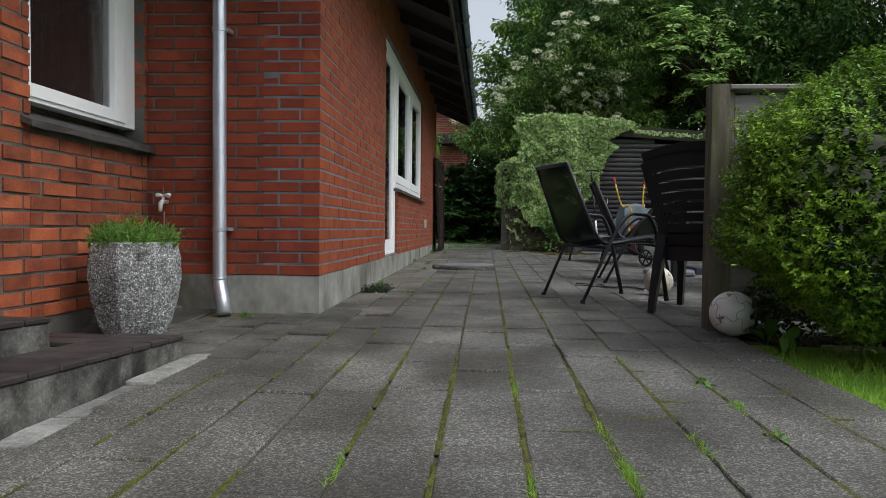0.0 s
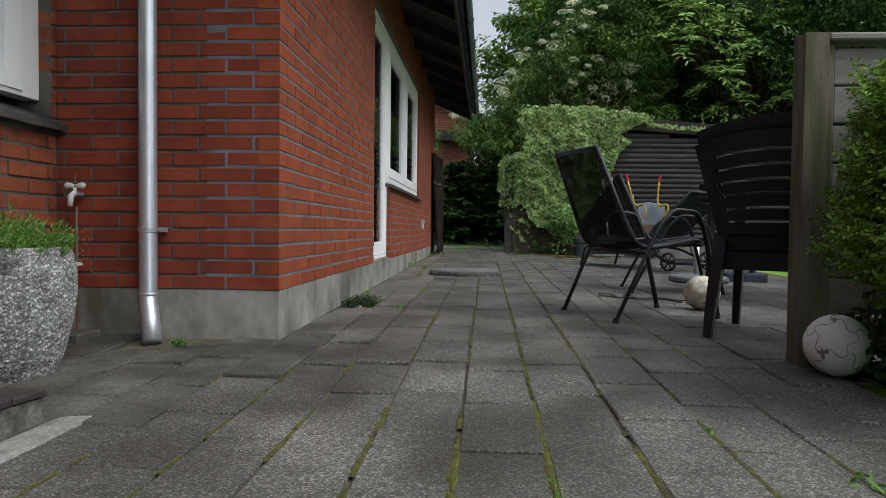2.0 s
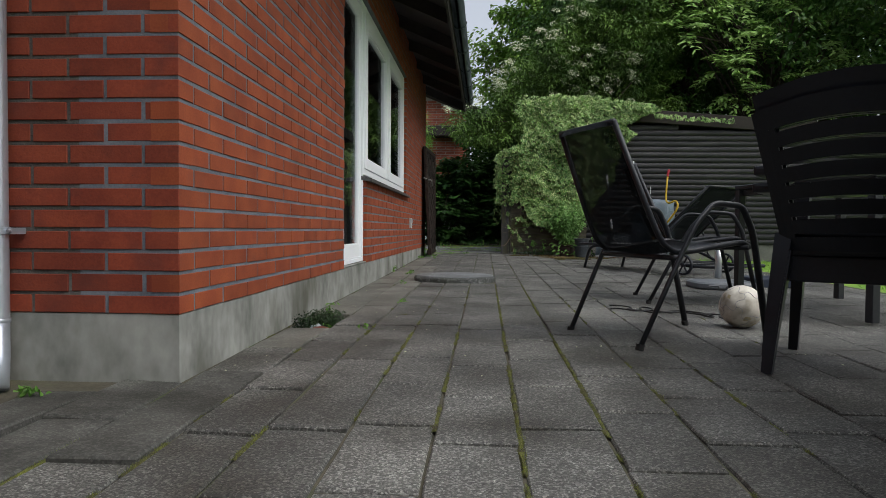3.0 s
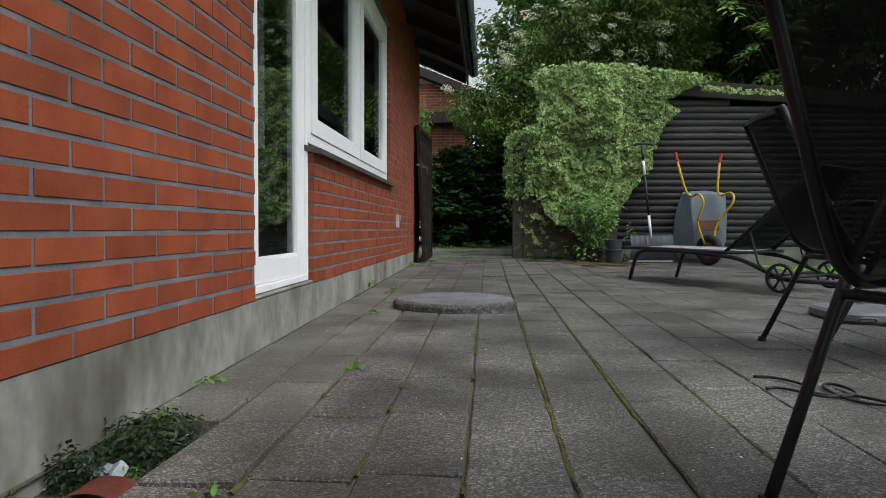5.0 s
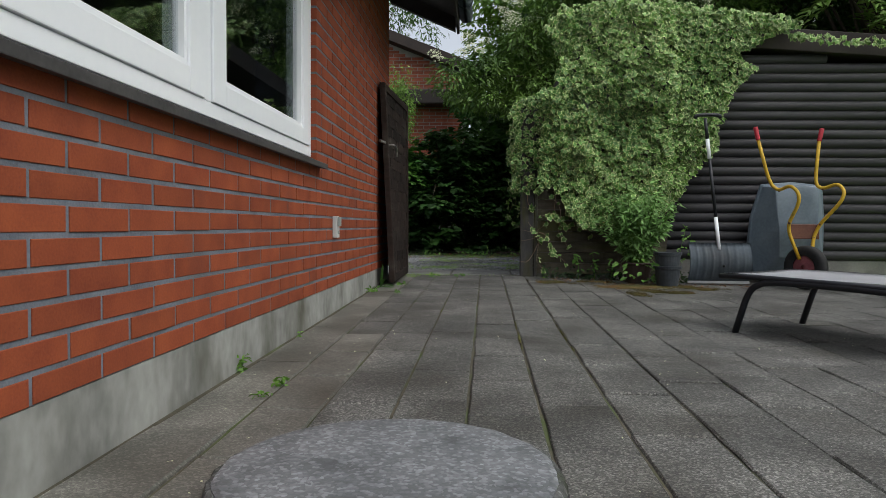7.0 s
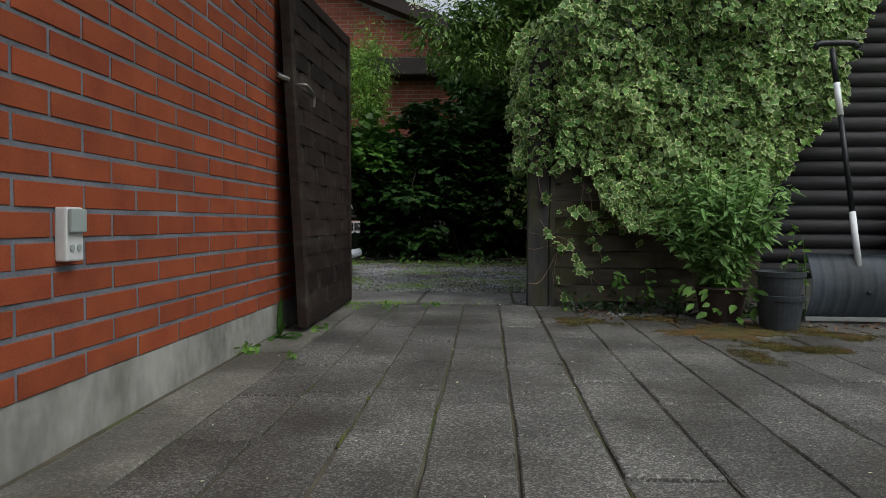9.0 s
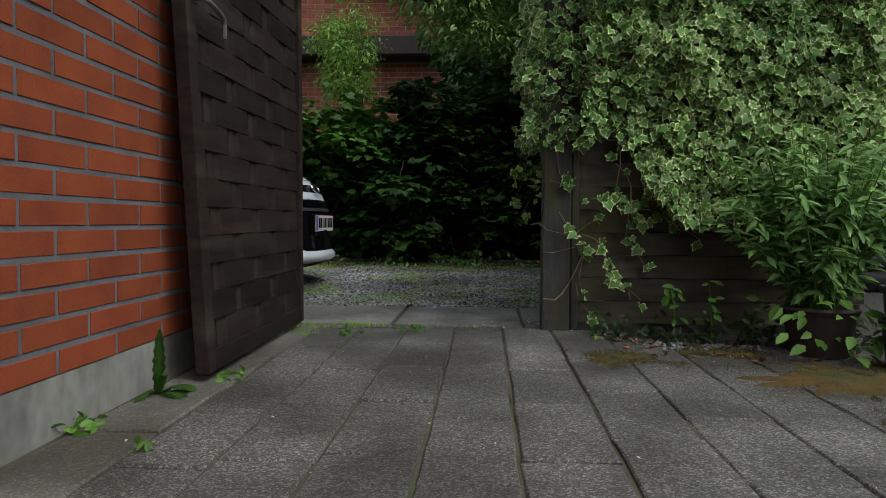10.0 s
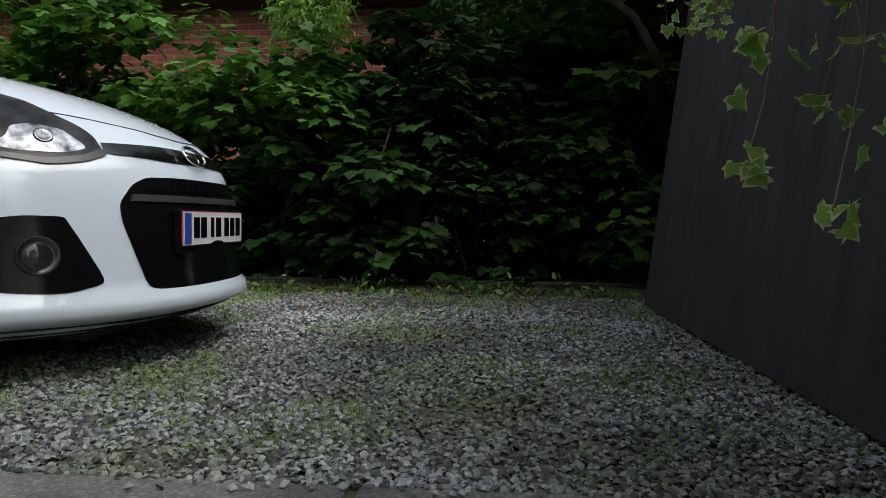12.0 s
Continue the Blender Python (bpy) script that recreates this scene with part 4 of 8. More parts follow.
for xa, xb, za, zb in ((-5.5, -0.2, GZ(-5.5), GZ(-0.2)), (-11.0, -5.5, GZ(-0.2), GZ(-5.5))):
    v = [bm.verts.new((x, y, z + dz)) for dz in (0.0, 0.2) for y in (19.25, 26.0) for x, z in ((xa, za), (xb, zb))]
    for f in ((0, 2, 3, 1), (4, 5, 7, 6), (0, 1, 5, 4), (2, 6, 7, 3), (0, 4, 6, 2), (1, 3, 7, 5)):
        bm.faces.new([v[k] for k in f])
part("roof", bm, M_ROOF, house)


# ---- trees and shrubs ----
def tree(name, label, category, base, top, r, centre, radii, n, clump, per, size, template, mat, droop=0.6, nlimbs=14, low=-0.6, thick=0.4, flat=0.7, up=0.6):
    ob = thing(name, label, category, at=(0, 0, 0))
    cs = shell(centre, radii, n, low, thick)
    bm = bmesh.new()
    limbs(bm, base, top, r, cs, nlimbs)
    part("trunk", bm, M_BARK, ob, smooth=True)
    p, q = clumps(cs, clump, per, flat, up)
    out = (p - np.repeat(np.array(cs), per, 0)) / clump
    leaves("crown", p, q, size, template, mat, ob, 0.42, droop * 0.5, kind="stuff", along=out)
    return ob, cs


elder = thing("elder_bush", "elder bush in flower with flat cream flower heads", "bush")
cs = []
while len(cs) < 600:
    x, z = random.uniform(-1.0, 4.0), random.uniform(1.6, 6.6)
    rise = 3.3 + 0.95 * x + 0.35 * noise.noise((x * 1.3, z * 1.3, 2))
    if z > rise or z > 7.4 - 0.35 * x or z < 2.35 - 0.12 * x:
        continue
    cs.append((x, 16.6 + 0.5 * noise.noise((x * 0.8, z * 0.8, 7)) + 1.3 * random.random() ** 1.5, z))
bm = bmesh.new()
limbs(bm, (1.3, 17.2, 0.0), (1.3, 17.2, 2.6), 0.13, cs, 30)
part("trunk", bm, M_BARK, elder, smooth=True)
p, q = clumps(cs, 0.33, 150, 0.6, 0.9)
leaves("crown", p, q, 0.088, LEAFLET, M_ELDER, elder, 0.42, 0.45, kind="stuff", along=(p - np.repeat(np.array(cs), 150, 0)) / 0.33)
# flower heads along the sloping edge and low on the front
fl = [c for c in cs if c[1] < 17.2 and (c[2] > 2.55 + 0.95 * c[0] and c[2] > 2.6 or 1.5 < c[0] < 3.5 and 2.7 < c[2] < 4.0)]
random.shuffle(fl)
fp, fn = [], []
for c in fl[:115]:
    out = Vector((-0.35, -0.75, 0.6))
    c = Vector(c) + out.normalized() * 0.56
    big = random.uniform(0.08, 0.15)
    for _ in range(60):
        a, rr = random.uniform(0, 6.28), big * math.sqrt(random.random())
        fp.append((c[0] + rr * math.cos(a), c[1] + rr * math.sin(a), c[2] + random.uniform(0, 0.012) - rr * rr * 2 + 0.8 * rr * math.sin(a)))
        fn.append((0, -0.9, 0.8))
leaves("flower_head", fp, fn, 0.027, OVATE, M_FLOWER, elder, 0.4, 0, kind="stuff")
tree("maple_shrub", "dense dark green maple shrubs along the drive", "shrub", (-0.8, 17.4, 0.0), (-0.9, 17.5, 1.6), 0.07,
     (-0.9, 17.6, 0.72), (2.0, 1.05, 1.55), 220, 0.28, 62, 0.096, MAPLELEAF, M_MAPLE, 1.1, 14, -0.6, 0.4, 0.5, 1.7)
tree("maple_shrub", "bright green maple shrubs behind the car", "shrub", (-3.6, 17.5, 0.0), (-3.7, 17.6, 1.6), 0.07,
     (-4.1, 17.6, 0.82), (2.4, 1.05, 1.85), 210, 0.28, 60, 0.096, MAPLELEAF, M_MAPLEPALE, 1.1, 14, -0.6, 0.4, 0.5, 1.7)
tree("maple_shrub", "tall bright green maple sapling before the neighbouring house", "shrub", (-1.6, 17.9, 0.0), (-1.6, 17.6, 2.6), 0.03,
     (-1.66, 17.5, 2.4), (0.34, 0.4, 0.85), 50, 0.22, 90, 0.06, LEAFLET, M_TREEPALE, 1.1, 10, -0.9, 0.6)
tree("maple_shrub", "bright maple shoots above the darker shrubs", "shrub", (-1.8, 17.3, 0.0), (-1.7, 17.2, 1.3), 0.03,
     (-1.6, 17.0, 1.35), (1.1, 0.55, 0.62), 40, 0.26, 28, 0.09, MAPLELEAF, M_MAPLEPALE, 1.1, 8, -0.6, 0.5, 0.5, 1.7)
tree("maple_shrub", "dark maple shrub in the shade beside the shed", "shrub", (0.6, 17.6, 0.0), (0.7, 17.8, 1.6), 0.07,
     (0.9, 17.7, 1.2), (1.4, 0.9, 1.8), 90, 0.28, 40, 0.115, MAPLELEAF, M_TREE, 1.1, 10, -0.7, 0.4, 0.5, 1.7)
tree("hedge", "dark dense hedge in the shade behind the drive", "hedge", (0.6, 18.7, 0), (0.6, 18.7, 2.0), 0.08, (0.8, 18.6, 1.5), (2.3, 0.6, 2.7), 330, 0.42, 100, 0.13, OVATE, M_TREE, 1.0, 14, -0.9, 0.8)
tree("hedge", "low dark hedge against the neighbouring house", "hedge", (-2.4, 18.6, 0), (-2.4, 18.6, 1.0), 0.05, (-2.6, 18.6, 0.6), (2.6, 0.5, 1.15), 150, 0.34, 60, 0.11, OVATE, M_TREE, 1.0, 10, -0.9, 0.9)
tree("broadleaf_tree", "tall green tree behind the elder bush", "tree", (3.2, 20.8, 0), (3.2, 20.8, 6.0), 0.22, (3.2, 20.8, 6.2), (2.7, 2.2, 3.9), 260, 0.5, 105, 0.13, OVATE, M_TREE, 1.2, 20, -0.8, 0.5)
tree("broadleaf_tree", "tall bright green tree behind the elder bush", "tree", (1.7, 26.5, 0), (1.7, 26.5, 6.0), 0.22, (1.9, 26.5, 6.2), (2.6, 2.0, 5.2), 190, 0.62, 120, 0.2, OVATE, M_TREEPALE, 1.2, 20, -0.8, 0.6, 0.5, 1.2)
tree("broadleaf_tree", "large dark green tree behind the shed", "tree", (4.6, 18.8, 0), (4.7, 19.0, 5.0), 0.25, (4.6, 19, 5.2), (3.6, 2.6, 3.9), 380, 0.5, 110, 0.13, OVATE, M_TREE, 1.2, 26, -0.8, 0.5)
tree("broadleaf_tree", "large dark green tree beside the shed", "tree", (9.6, 16.5, 0), (9.6, 16.6, 5.0), 0.25, (9.3, 16.5, 5.0), (3.8, 3.2, 4.4), 380, 0.5, 100, 0.135, OVATE, M_TREE, 1.2, 26, -0.8, 0.5)
walnut = thing("walnut_tree", "walnut tree with pale drooping sprays before darker trees", "tree")
sprays = []
for x, y, z, r, n in ((4.36, 16.6, 5.25, 0.5, 46), (4.1, 16.4, 4.6, 0.4, 26), (4.7, 16.5, 4.7, 0.38, 24), (6.35, 16.6, 4.95, 0.5, 44), (5.55, 16.4, 4.4, 0.36, 26), (4.85, 16.2, 3.7, 0.36, 30), (5.2, 16.3, 3.2, 0.36, 22), (7.45, 16.7, 5.1, 0.4, 26),
                      (8.5, 16.6, 5.3, 0.45, 30), (5.25, 16.8, 5.3, 0.34, 14), (7.0, 16.5, 4.1, 0.5, 24), (8.0, 16.4, 4.3, 0.5, 24), (3.6, 16.9, 5.6, 0.4, 16), (6.6, 16.3, 3.4, 0.5, 26), (6.9, 16.7, 5.9, 0.5, 24)):
    for _ in range(n):
        d = Vector((random.gauss(0, 1), random.gauss(-0.4, 1), random.gauss(0.5, 0.8))).normalized()
        sprays.append((Vector((x, y, z)) + d * r * random.uniform(0.3, 0.9), d))
bm = bmesh.new()
limbs(bm, (6.2, 17.4, 0), (6.2, 17.2, 4.2), 0.13, [c for c, d in sprays[::6]], 40)
part("trunk", bm, M_BARK, walnut, smooth=True)
wp, wn, wa = [], [], []
for c, d in sprays:
    side = d.cross(Vector((0, 0, 1))).normalized()
    for k in range(7):
        q = k / 6
        at = c + d * 0.34 * q + Vector((0, 0, -0.2 * q * q))
        for sg in (-1, 1):
            wp.append(at)
            wn.append(Vector((0, -0.3, 1)) + d * 0.4)
            wa.append(side * sg * 1.3 + d * 0.7 + Vector((0, 0, -0.55)))
leaves("crown", wp, wn, 0.17, LEAFLET, M_SPRAY, walnut, 0.25, 0.0, kind="stuff", along=wa)
tree("broadleaf_tree", "tall dark green tree at the back of the garden", "tree", (5.6, 22.5, 0), (5.6, 22.5, 6.0), 0.25, (5.8, 22.5, 6.2), (3.4, 2.6, 4.2), 230, 0.6, 70, 0.19, OVATE, M_TREE, 1.2, 20, -0.8, 0.5)
tree("broadleaf_tree", "broad dark tree far behind the shed", "tree", (9.0, 25, 0), (9.0, 25, 6.0), 0.3, (9.0, 25, 7.0), (6.5, 2.2, 6.0), 420, 0.75, 52, 0.22, OVATE, M_TREE, 1.2, 24, -0.8, 0.5)
tree("broadleaf_tree", "thin tall tree behind the neighbouring house", "tree", (-5.5, 31, 0), (-5.5, 31, 7.0), 0.2, (-5.0, 31, 8.0), (4.5, 2.0, 4.2), 210, 0.6, 46, 0.2, LANCE, M_TREE, 1.4, 24, -0.9, 0.6)
tree("hedge", "tall dense hedge behind the shed", "hedge", (6.0, 18.2, 0), (6.0, 18.2, 2.0), 0.1, (6.5, 18.2, 1.6), (5.0, 0.9, 2.6), 260, 0.5, 60, 0.15, OVATE, M_TREE, 1.0, 20, -0.9, 0.9)
# two added trees out of view; the first dims the far wall and paving
tree("broadleaf_tree", "unseen broad green tree added across the lawn", "tree", (9.6, 10.6, 0), (9.6, 10.6, 4.0), 0.25, (9.6, 10.6, 4.8), (2.8, 4.4, 5.4), 360, 0.6, 52, 0.19, OVATE, M_TREE, 1.2, 20, -0.9, 0.5)
tree("broadleaf_tree", "unseen broad green tree added across the lawn", "tree", (12.5, -1.5, 0), (12.5, -1.5, 4.0), 0.25, (12.5, -1.5, 4.0), (3.2, 4.6, 3.8), 220, 0.6, 44, 0.19, OVATE, M_TREE, 1.2, 20, -0.9, 0.5)

# out of view: an added hedge that keeps southern light off the recess wall
tree("hedge", "unseen tall green hedge added behind the terrace to block low light", "hedge", (1.0, -5.6, 0), (1.0, -5.6, 3.0), 0.1, (1.0, -5.6, 1.6), (6.5, 0.8, 2.8), 330, 0.6, 44, 0.16, OVATE, M_TREE, 1.0, 20, -0.9, 0.9)

# clipped privet beside the fence post
bush = thing("privet_bush", "bright green privet bush beside the fence post", "bush")
def bush_point(scale):
    """A place on the bush's uneven outer face, on the open sides away from the fence."""
    while True:
        d = Vector((random.gauss(0, 1), random.gauss(0, 1), random.gauss(0, 1))).normalized()
        if d.y < 0.75 and d.x < 0.75:
            break
    k = (abs(d.x) ** 3 + abs(d.y) ** 3 + abs(d.z) ** 3) ** (-1 / 3)
    s = d * k * scale * (1 + 0.12 * noise.noise(d * 2.3) + 0.1 * noise.noise(d * 6) + 0.05 * noise.noise(d * 14))
    z = 0.57 + 0.62 * s.z
    return Vector((1.7 + 0.72 * s.x + (0.75 * max(0.0, 0.42 - z) + 0.35 * max(0.0, z - 0.85)) * (s.x < 0.4), 3.17 + 0.5 * s.y, z + 0.09 * 0.74 * s.x)), d


cs, sp, sn, sa = [], [], [], []
for _ in range(5600):
    c, d = bush_point(random.uniform(0.82, 0.95))
    cs.append(c)
    way = (d * 0.8 + Vector((random.gauss(0, 0.4), random.gauss(0, 0.4), 0.55 + random.gauss(0, 0.3)))).normalized()
    side = way.orthogonal().normalized()
    reach = random.uniform(0.045, 0.1)
    for k in range(15):
        turn = Matrix.Rotation(k * 1.57 + random.uniform(-0.5, 0.5), 3, way) @ side
        sp.append(c + way * reach * (k + 1) / 15)
        sn.append(way * 0.7 - turn * 0.5 + Vector((0, 0, 0.45)))
        sa.append(turn * 1.2 + way * (0.5 + k / 15))
leaves("foliage", sp, sn, 0.019, OVATE, M_BOX, bush, 0.3, 0.0, kind="stuff", along=sa)
bm = bmesh.new()
limbs(bm, (1.85, 3.15, -0.15), (1.85, 3.15, 0.6), 0.03, cs, 40)
core, facing = [], []
# darker copy of the privet leaf: the bush's inner shade put into colour
M_SHADEBOX = leafmat("shaded_privet_leaf", (0.015, 0.045, 0.008), (0.035, 0.085, 0.014), 0.3, 0.1)
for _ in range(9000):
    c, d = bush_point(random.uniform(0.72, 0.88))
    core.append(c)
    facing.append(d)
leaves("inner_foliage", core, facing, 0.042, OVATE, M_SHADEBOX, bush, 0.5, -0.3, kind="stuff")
part("branch", bm, M_BARK, bush)["kind"] = "stuff"
# shade-coloured leaves in the hollow, and withered leaves, low against the fence
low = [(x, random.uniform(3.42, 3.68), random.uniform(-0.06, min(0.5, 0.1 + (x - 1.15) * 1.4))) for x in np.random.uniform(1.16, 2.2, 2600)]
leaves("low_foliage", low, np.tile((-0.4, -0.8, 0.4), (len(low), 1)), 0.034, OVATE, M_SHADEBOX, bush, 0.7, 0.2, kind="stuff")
low = [(x, random.uniform(3.2, 3.5), random.uniform(0.06, 0.3)) for x in np.random.uniform(1.26, 1.5, 150)]
leaves("withered_leaves", low, np.tile((-0.4, -0.8, 0.4), (len(low), 1)), 0.022, OVATE, material("withered_privet_leaf", (0.16, 0.11, 0.05), (0.34, 0.26, 0.13), 6, 0.9, 40, 0, island=0.35), bush, 0.7, 0.2, kind="stuff")

# lawn blades
gpnt = []
while len(gpnt) < 20000:
    x, y = random.uniform(1.0, 3.0), random.uniform(0.6, 3.4)
    if x > 1.06 + 0.05 * noise.noise((0, y * 3, 0)) + 0.1 * max(0, y - 2.9):
        gpnt.append((x, y, zg(x, y) - 0.05))
while len(gpnt) < 32000:
    x, y = random.uniform(3.3, 8.5), random.uniform(6.0, 12.8)
    gpnt.append((x, y, zg(x, y) - 0.025))
leaves("lawn", gpnt, np.tile((0.0, -1.0, 0.25), (len(gpnt), 1)), 0.058, BLADE, M_GRASS, None, 0.6, -2.5, kind="stuff")
tagged(bpy.data.objects["lawn"], "uncut green lawn beside the paving", "grass", kind="stuff")
v, f = sheet(1.02, 40, -20, 3.6, 1.0, -0.045)
tagged(part("lawn_ground", loop_mesh("lawn_ground", v, f), M_GRASS), "green lawn beside the terrace", "lawn", kind="structure")
v, f = sheet(3.25, 40, 3.6, 12.9, 1.0, -0.02)
tagged(part("lawn_ground", loop_mesh("lawn_ground", v, f), M_GRASS), "green lawn beyond the terrace", "lawn", kind="structure")


# ---- things on the terrace ----
M_BLACK = material("black_coated_steel", (0.009, 0.0105, 0.014), (0.02, 0.022, 0.027), 6, 0.45, 60, 0.1)
M_PLASTIC = material("black_garden_plastic", (0.007, 0.0085, 0.013), (0.014, 0.017, 0.024), 4, 0.36, 80, 0.12, spec=0.4)
M_SLING = material("black_sling_fabric", (0.008, 0.011, 0.014), (0.018, 0.024, 0.028), 4, 0.85, 300, 0.4, spec=0.2, see=0.08)
M_SLINGSEAT = material("grey_sling_fabric", (0.035, 0.038, 0.045), (0.07, 0.075, 0.085), 4, 0.6, 300, 0.4)
M_PALESLING = material("pale_faded_fabric", (0.5, 0.51, 0.53), (0.62, 0.63, 0.65), 3, 0.6, 200, 0.2)
M_PEBBLEDASH = material("pebbledash_concrete", (0.17, 0.18, 0.18), (0.46, 0.475, 0.47), 9, 0.9, 60, 1.0, agg=(150, 0.72), depth=0.012, stain=(0.07, 0.075, 0.068), stain_at=0.55, stain_scale=9)
M_OLDTIMBER = material("grey_weathered_timber", (0.075, 0.068, 0.05), (0.19, 0.172, 0.13), 4, 0.9, 60, 0.5, grain=(6, 6, 0.7), stain=(0.07, 0.078, 0.028), stain_at=0.52, stain_scale=2.4)
M_PANEL = material("silver_weathered_boards", (0.14, 0.136, 0.125), (0.28, 0.272, 0.255), 4, 0.9, 60, 0.4, grain=(0.7, 6, 6), stain=(0.1, 0.11, 0.06), stain_at=0.62)
M_BALL = material("worn_white_leather", (0.76, 0.77, 0.76), (0.84, 0.85, 0.84), 5, 0.5, 60, 0.2, stain=(0.4, 0.39, 0.37), stain_at=0.68, stain_scale=9)
M_BALLOLD = material("scuffed_ball_leather", (0.5, 0.47, 0.4), (0.66, 0.63, 0.56), 8, 0.6, 60, 0.3, stain=(0.2, 0.16, 0.1), stain_at=0.53, stain_scale=11)
M_SEAM = material("grey_ball_wear", (0.16, 0.17, 0.19), (0.3, 0.31, 0.33), 30, 0.7, 90, 0)
M_OCHRE = material("ochre_ball_wear", (0.28, 0.23, 0.12), (0.42, 0.37, 0.24), 30, 0.7, 90, 0)
M_LID = material("manhole_concrete", (0.09, 0.097, 0.103), (0.22, 0.23, 0.24), 6, 0.6, 25, 0.6, agg=(110, 0.4), stain=(0.09, 0.095, 0.1), stain_at=0.55, stain_scale=3)
M_TERRACOTTA = material("broken_terracotta", (0.2, 0.058, 0.04), (0.31, 0.095, 0.065), 8, 0.8, 70, 0.3)
M_POT = material("dark_grey_pot_plastic", (0.03, 0.036, 0.042), (0.06, 0.07, 0.078), 5, 0.5, 40, 0.1)
M_GREYBLUE = material("grey_blue_plastic", (0.12, 0.155, 0.19), (0.2, 0.245, 0.285), 4, 0.5, 40, 0.15, stain=(0.07, 0.07, 0.065), stain_at=0.62)
M_YELLOW = material("chipped_yellow_paint", (0.55, 0.33, 0.02), (0.66, 0.42, 0.04), 6, 0.5, 60, 0.15, stain=(0.12, 0.08, 0.05), stain_at=0.66, stain_scale=12)
M_RED = material("red_rubber_grip", (0.4, 0.02, 0.035), (0.5, 0.04, 0.06), 6, 0.6, 60, 0.1)
M_RUBBER = material("black_rubber", (0.012, 0.012, 0.012), (0.025, 0.025, 0.025), 8, 0.8, 60, 0.2)
M_RUST = material("rusty_steel", (0.1, 0.04, 0.03), (0.2, 0.09, 0.06), 8, 0.8, 60, 0.3)
M_TILE = material("dark_brown_step_tile", (0.022, 0.017, 0.017), (0.05, 0.04, 0.04), 9, 0.65, 70, 0.6, rand=0.25, stain=(0.055, 0.052, 0.05), stain_at=0.6, stain_scale=8)
M_STEP = material("weathered_step_concrete", (0.03, 0.03, 0.027), (0.19, 0.187, 0.172), 8, 0.9, 40, 0.9, agg=(150, 0.2), stain=(0.02, 0.02, 0.018), stain_at=0.5, stain_scale=7)
M_KERB = material("pale_kerb_concrete", (0.12, 0.12, 0.113), (0.29, 0.29, 0.277), 9, 0.9, 50, 0.9, rand=0.22, agg=(140, 0.15), stain=(0.1, 0.1, 0.08), stain_at=0.55, stain_scale=4)
M_CABLE = material("black_cable", (0.01, 0.01, 0.01), (0.02, 0.02, 0.02), 8, 0.6, 60, 0)
M_GREYBASE = material("grey_parasol_base", (0.09, 0.1, 0.113), (0.16, 0.172, 0.187), 5, 0.5, 60, 0.15)
M_STEEL = material("brushed_steel", (0.45, 0.46, 0.47), (0.55, 0.56, 0.57), 5, 0.35, 60, 0.05, metal=0.9)
M_SOCKET = material("pale_grey_socket_plastic", (0.5, 0.52, 0.52), (0.58, 0.6, 0.6), 5, 0.45, 60, 0.03)
M_SOCKETLID = material("grey_socket_lid", (0.27, 0.32, 0.31), (0.33, 0.38, 0.37), 5, 0.4, 60, 0.03)

# planter with herbs
planter = thing("planter", "faceted pebbledash concrete planter with green herbs", "planter", at=(-1.676, 3.25, -0.075))
planter.scale = (0.9, 0.9, 0.99)
bm = bmesh.new()
rings = []
PROF = ((0.0, 0.15), (0.06, 0.176), (0.17, 0.208), (0.27, 0.223), (0.35, 0.22), (0.42, 0.203))
for r, z in [(float(np.interp(s, *zip(*PROF))), s) for s in np.linspace(0, 0.42, 60)] + [(0.192, 0.427), (0.174, 0.42), (0.167, 0.36)]:
    ring = []
    for k in range(200):
        a = 2 * math.pi * k / 200 + 0.3
        s = (a - 0.12) % (math.pi / 4) - math.pi / 8
        rr = r * (math.cos(math.pi / 8) / math.cos(s)) ** 0.9 * 1.035
        p3 = Vector((rr * math.cos(a), rr * math.sin(a), z))
        rr += 0.0045 * noise.noise(p3 * 75) + 0.003 * noise.noise(p3 * 150)
        ring.append(bm.verts.new((rr * math.cos(a), rr * math.sin(a), z)))
    rings.append(ring)
for a, b in zip(rings, rings[1:]):
    for k in range(200):
        bm.faces.new((a[k], a[(k + 1) % 200], b[(k + 1) % 200], b[k]))
bm.faces.new(rings[0][::-1])
part("body", bm, M_PEBBLEDASH, planter)
bm = bmesh.new()
lathe(bm, [(0.167, 0.36), (0.1, 0.375), (0.02, 0.38)], 24)
part("soil", bm, M_SOIL, planter)
pp, pa = [], []
for _ in range(300):
    a, r = random.uniform(0, 6.283), 0.175 * math.sqrt(random.random())
    h, out = random.uniform(0.05, 0.17) * (1.15 - r * 2), random.uniform(0.0, 0.35) + r * 1.5
    for k in range(24):
        t = (k + 1) / 24
        pp.append((r * math.cos(a) * (1 + out * t * 0.6) + random.gauss(0, 0.007), r * math.sin(a) * (1 + out * t * 0.6) + random.gauss(0, 0.007), 0.375 + h * t * (1 - 0.25 * out * t)))
        pa.append((math.cos(a) * out * 1.5, math.sin(a) * out * 1.5, 1.0))
leaves("herb_foliage", pp, np.tile((0, -0.8, 0.3), (len(pp), 1)), 0.024, LANCE, M_HERB, planter, 0.8, 0.0, kind="stuff", along=pa)
bm = bmesh.new()
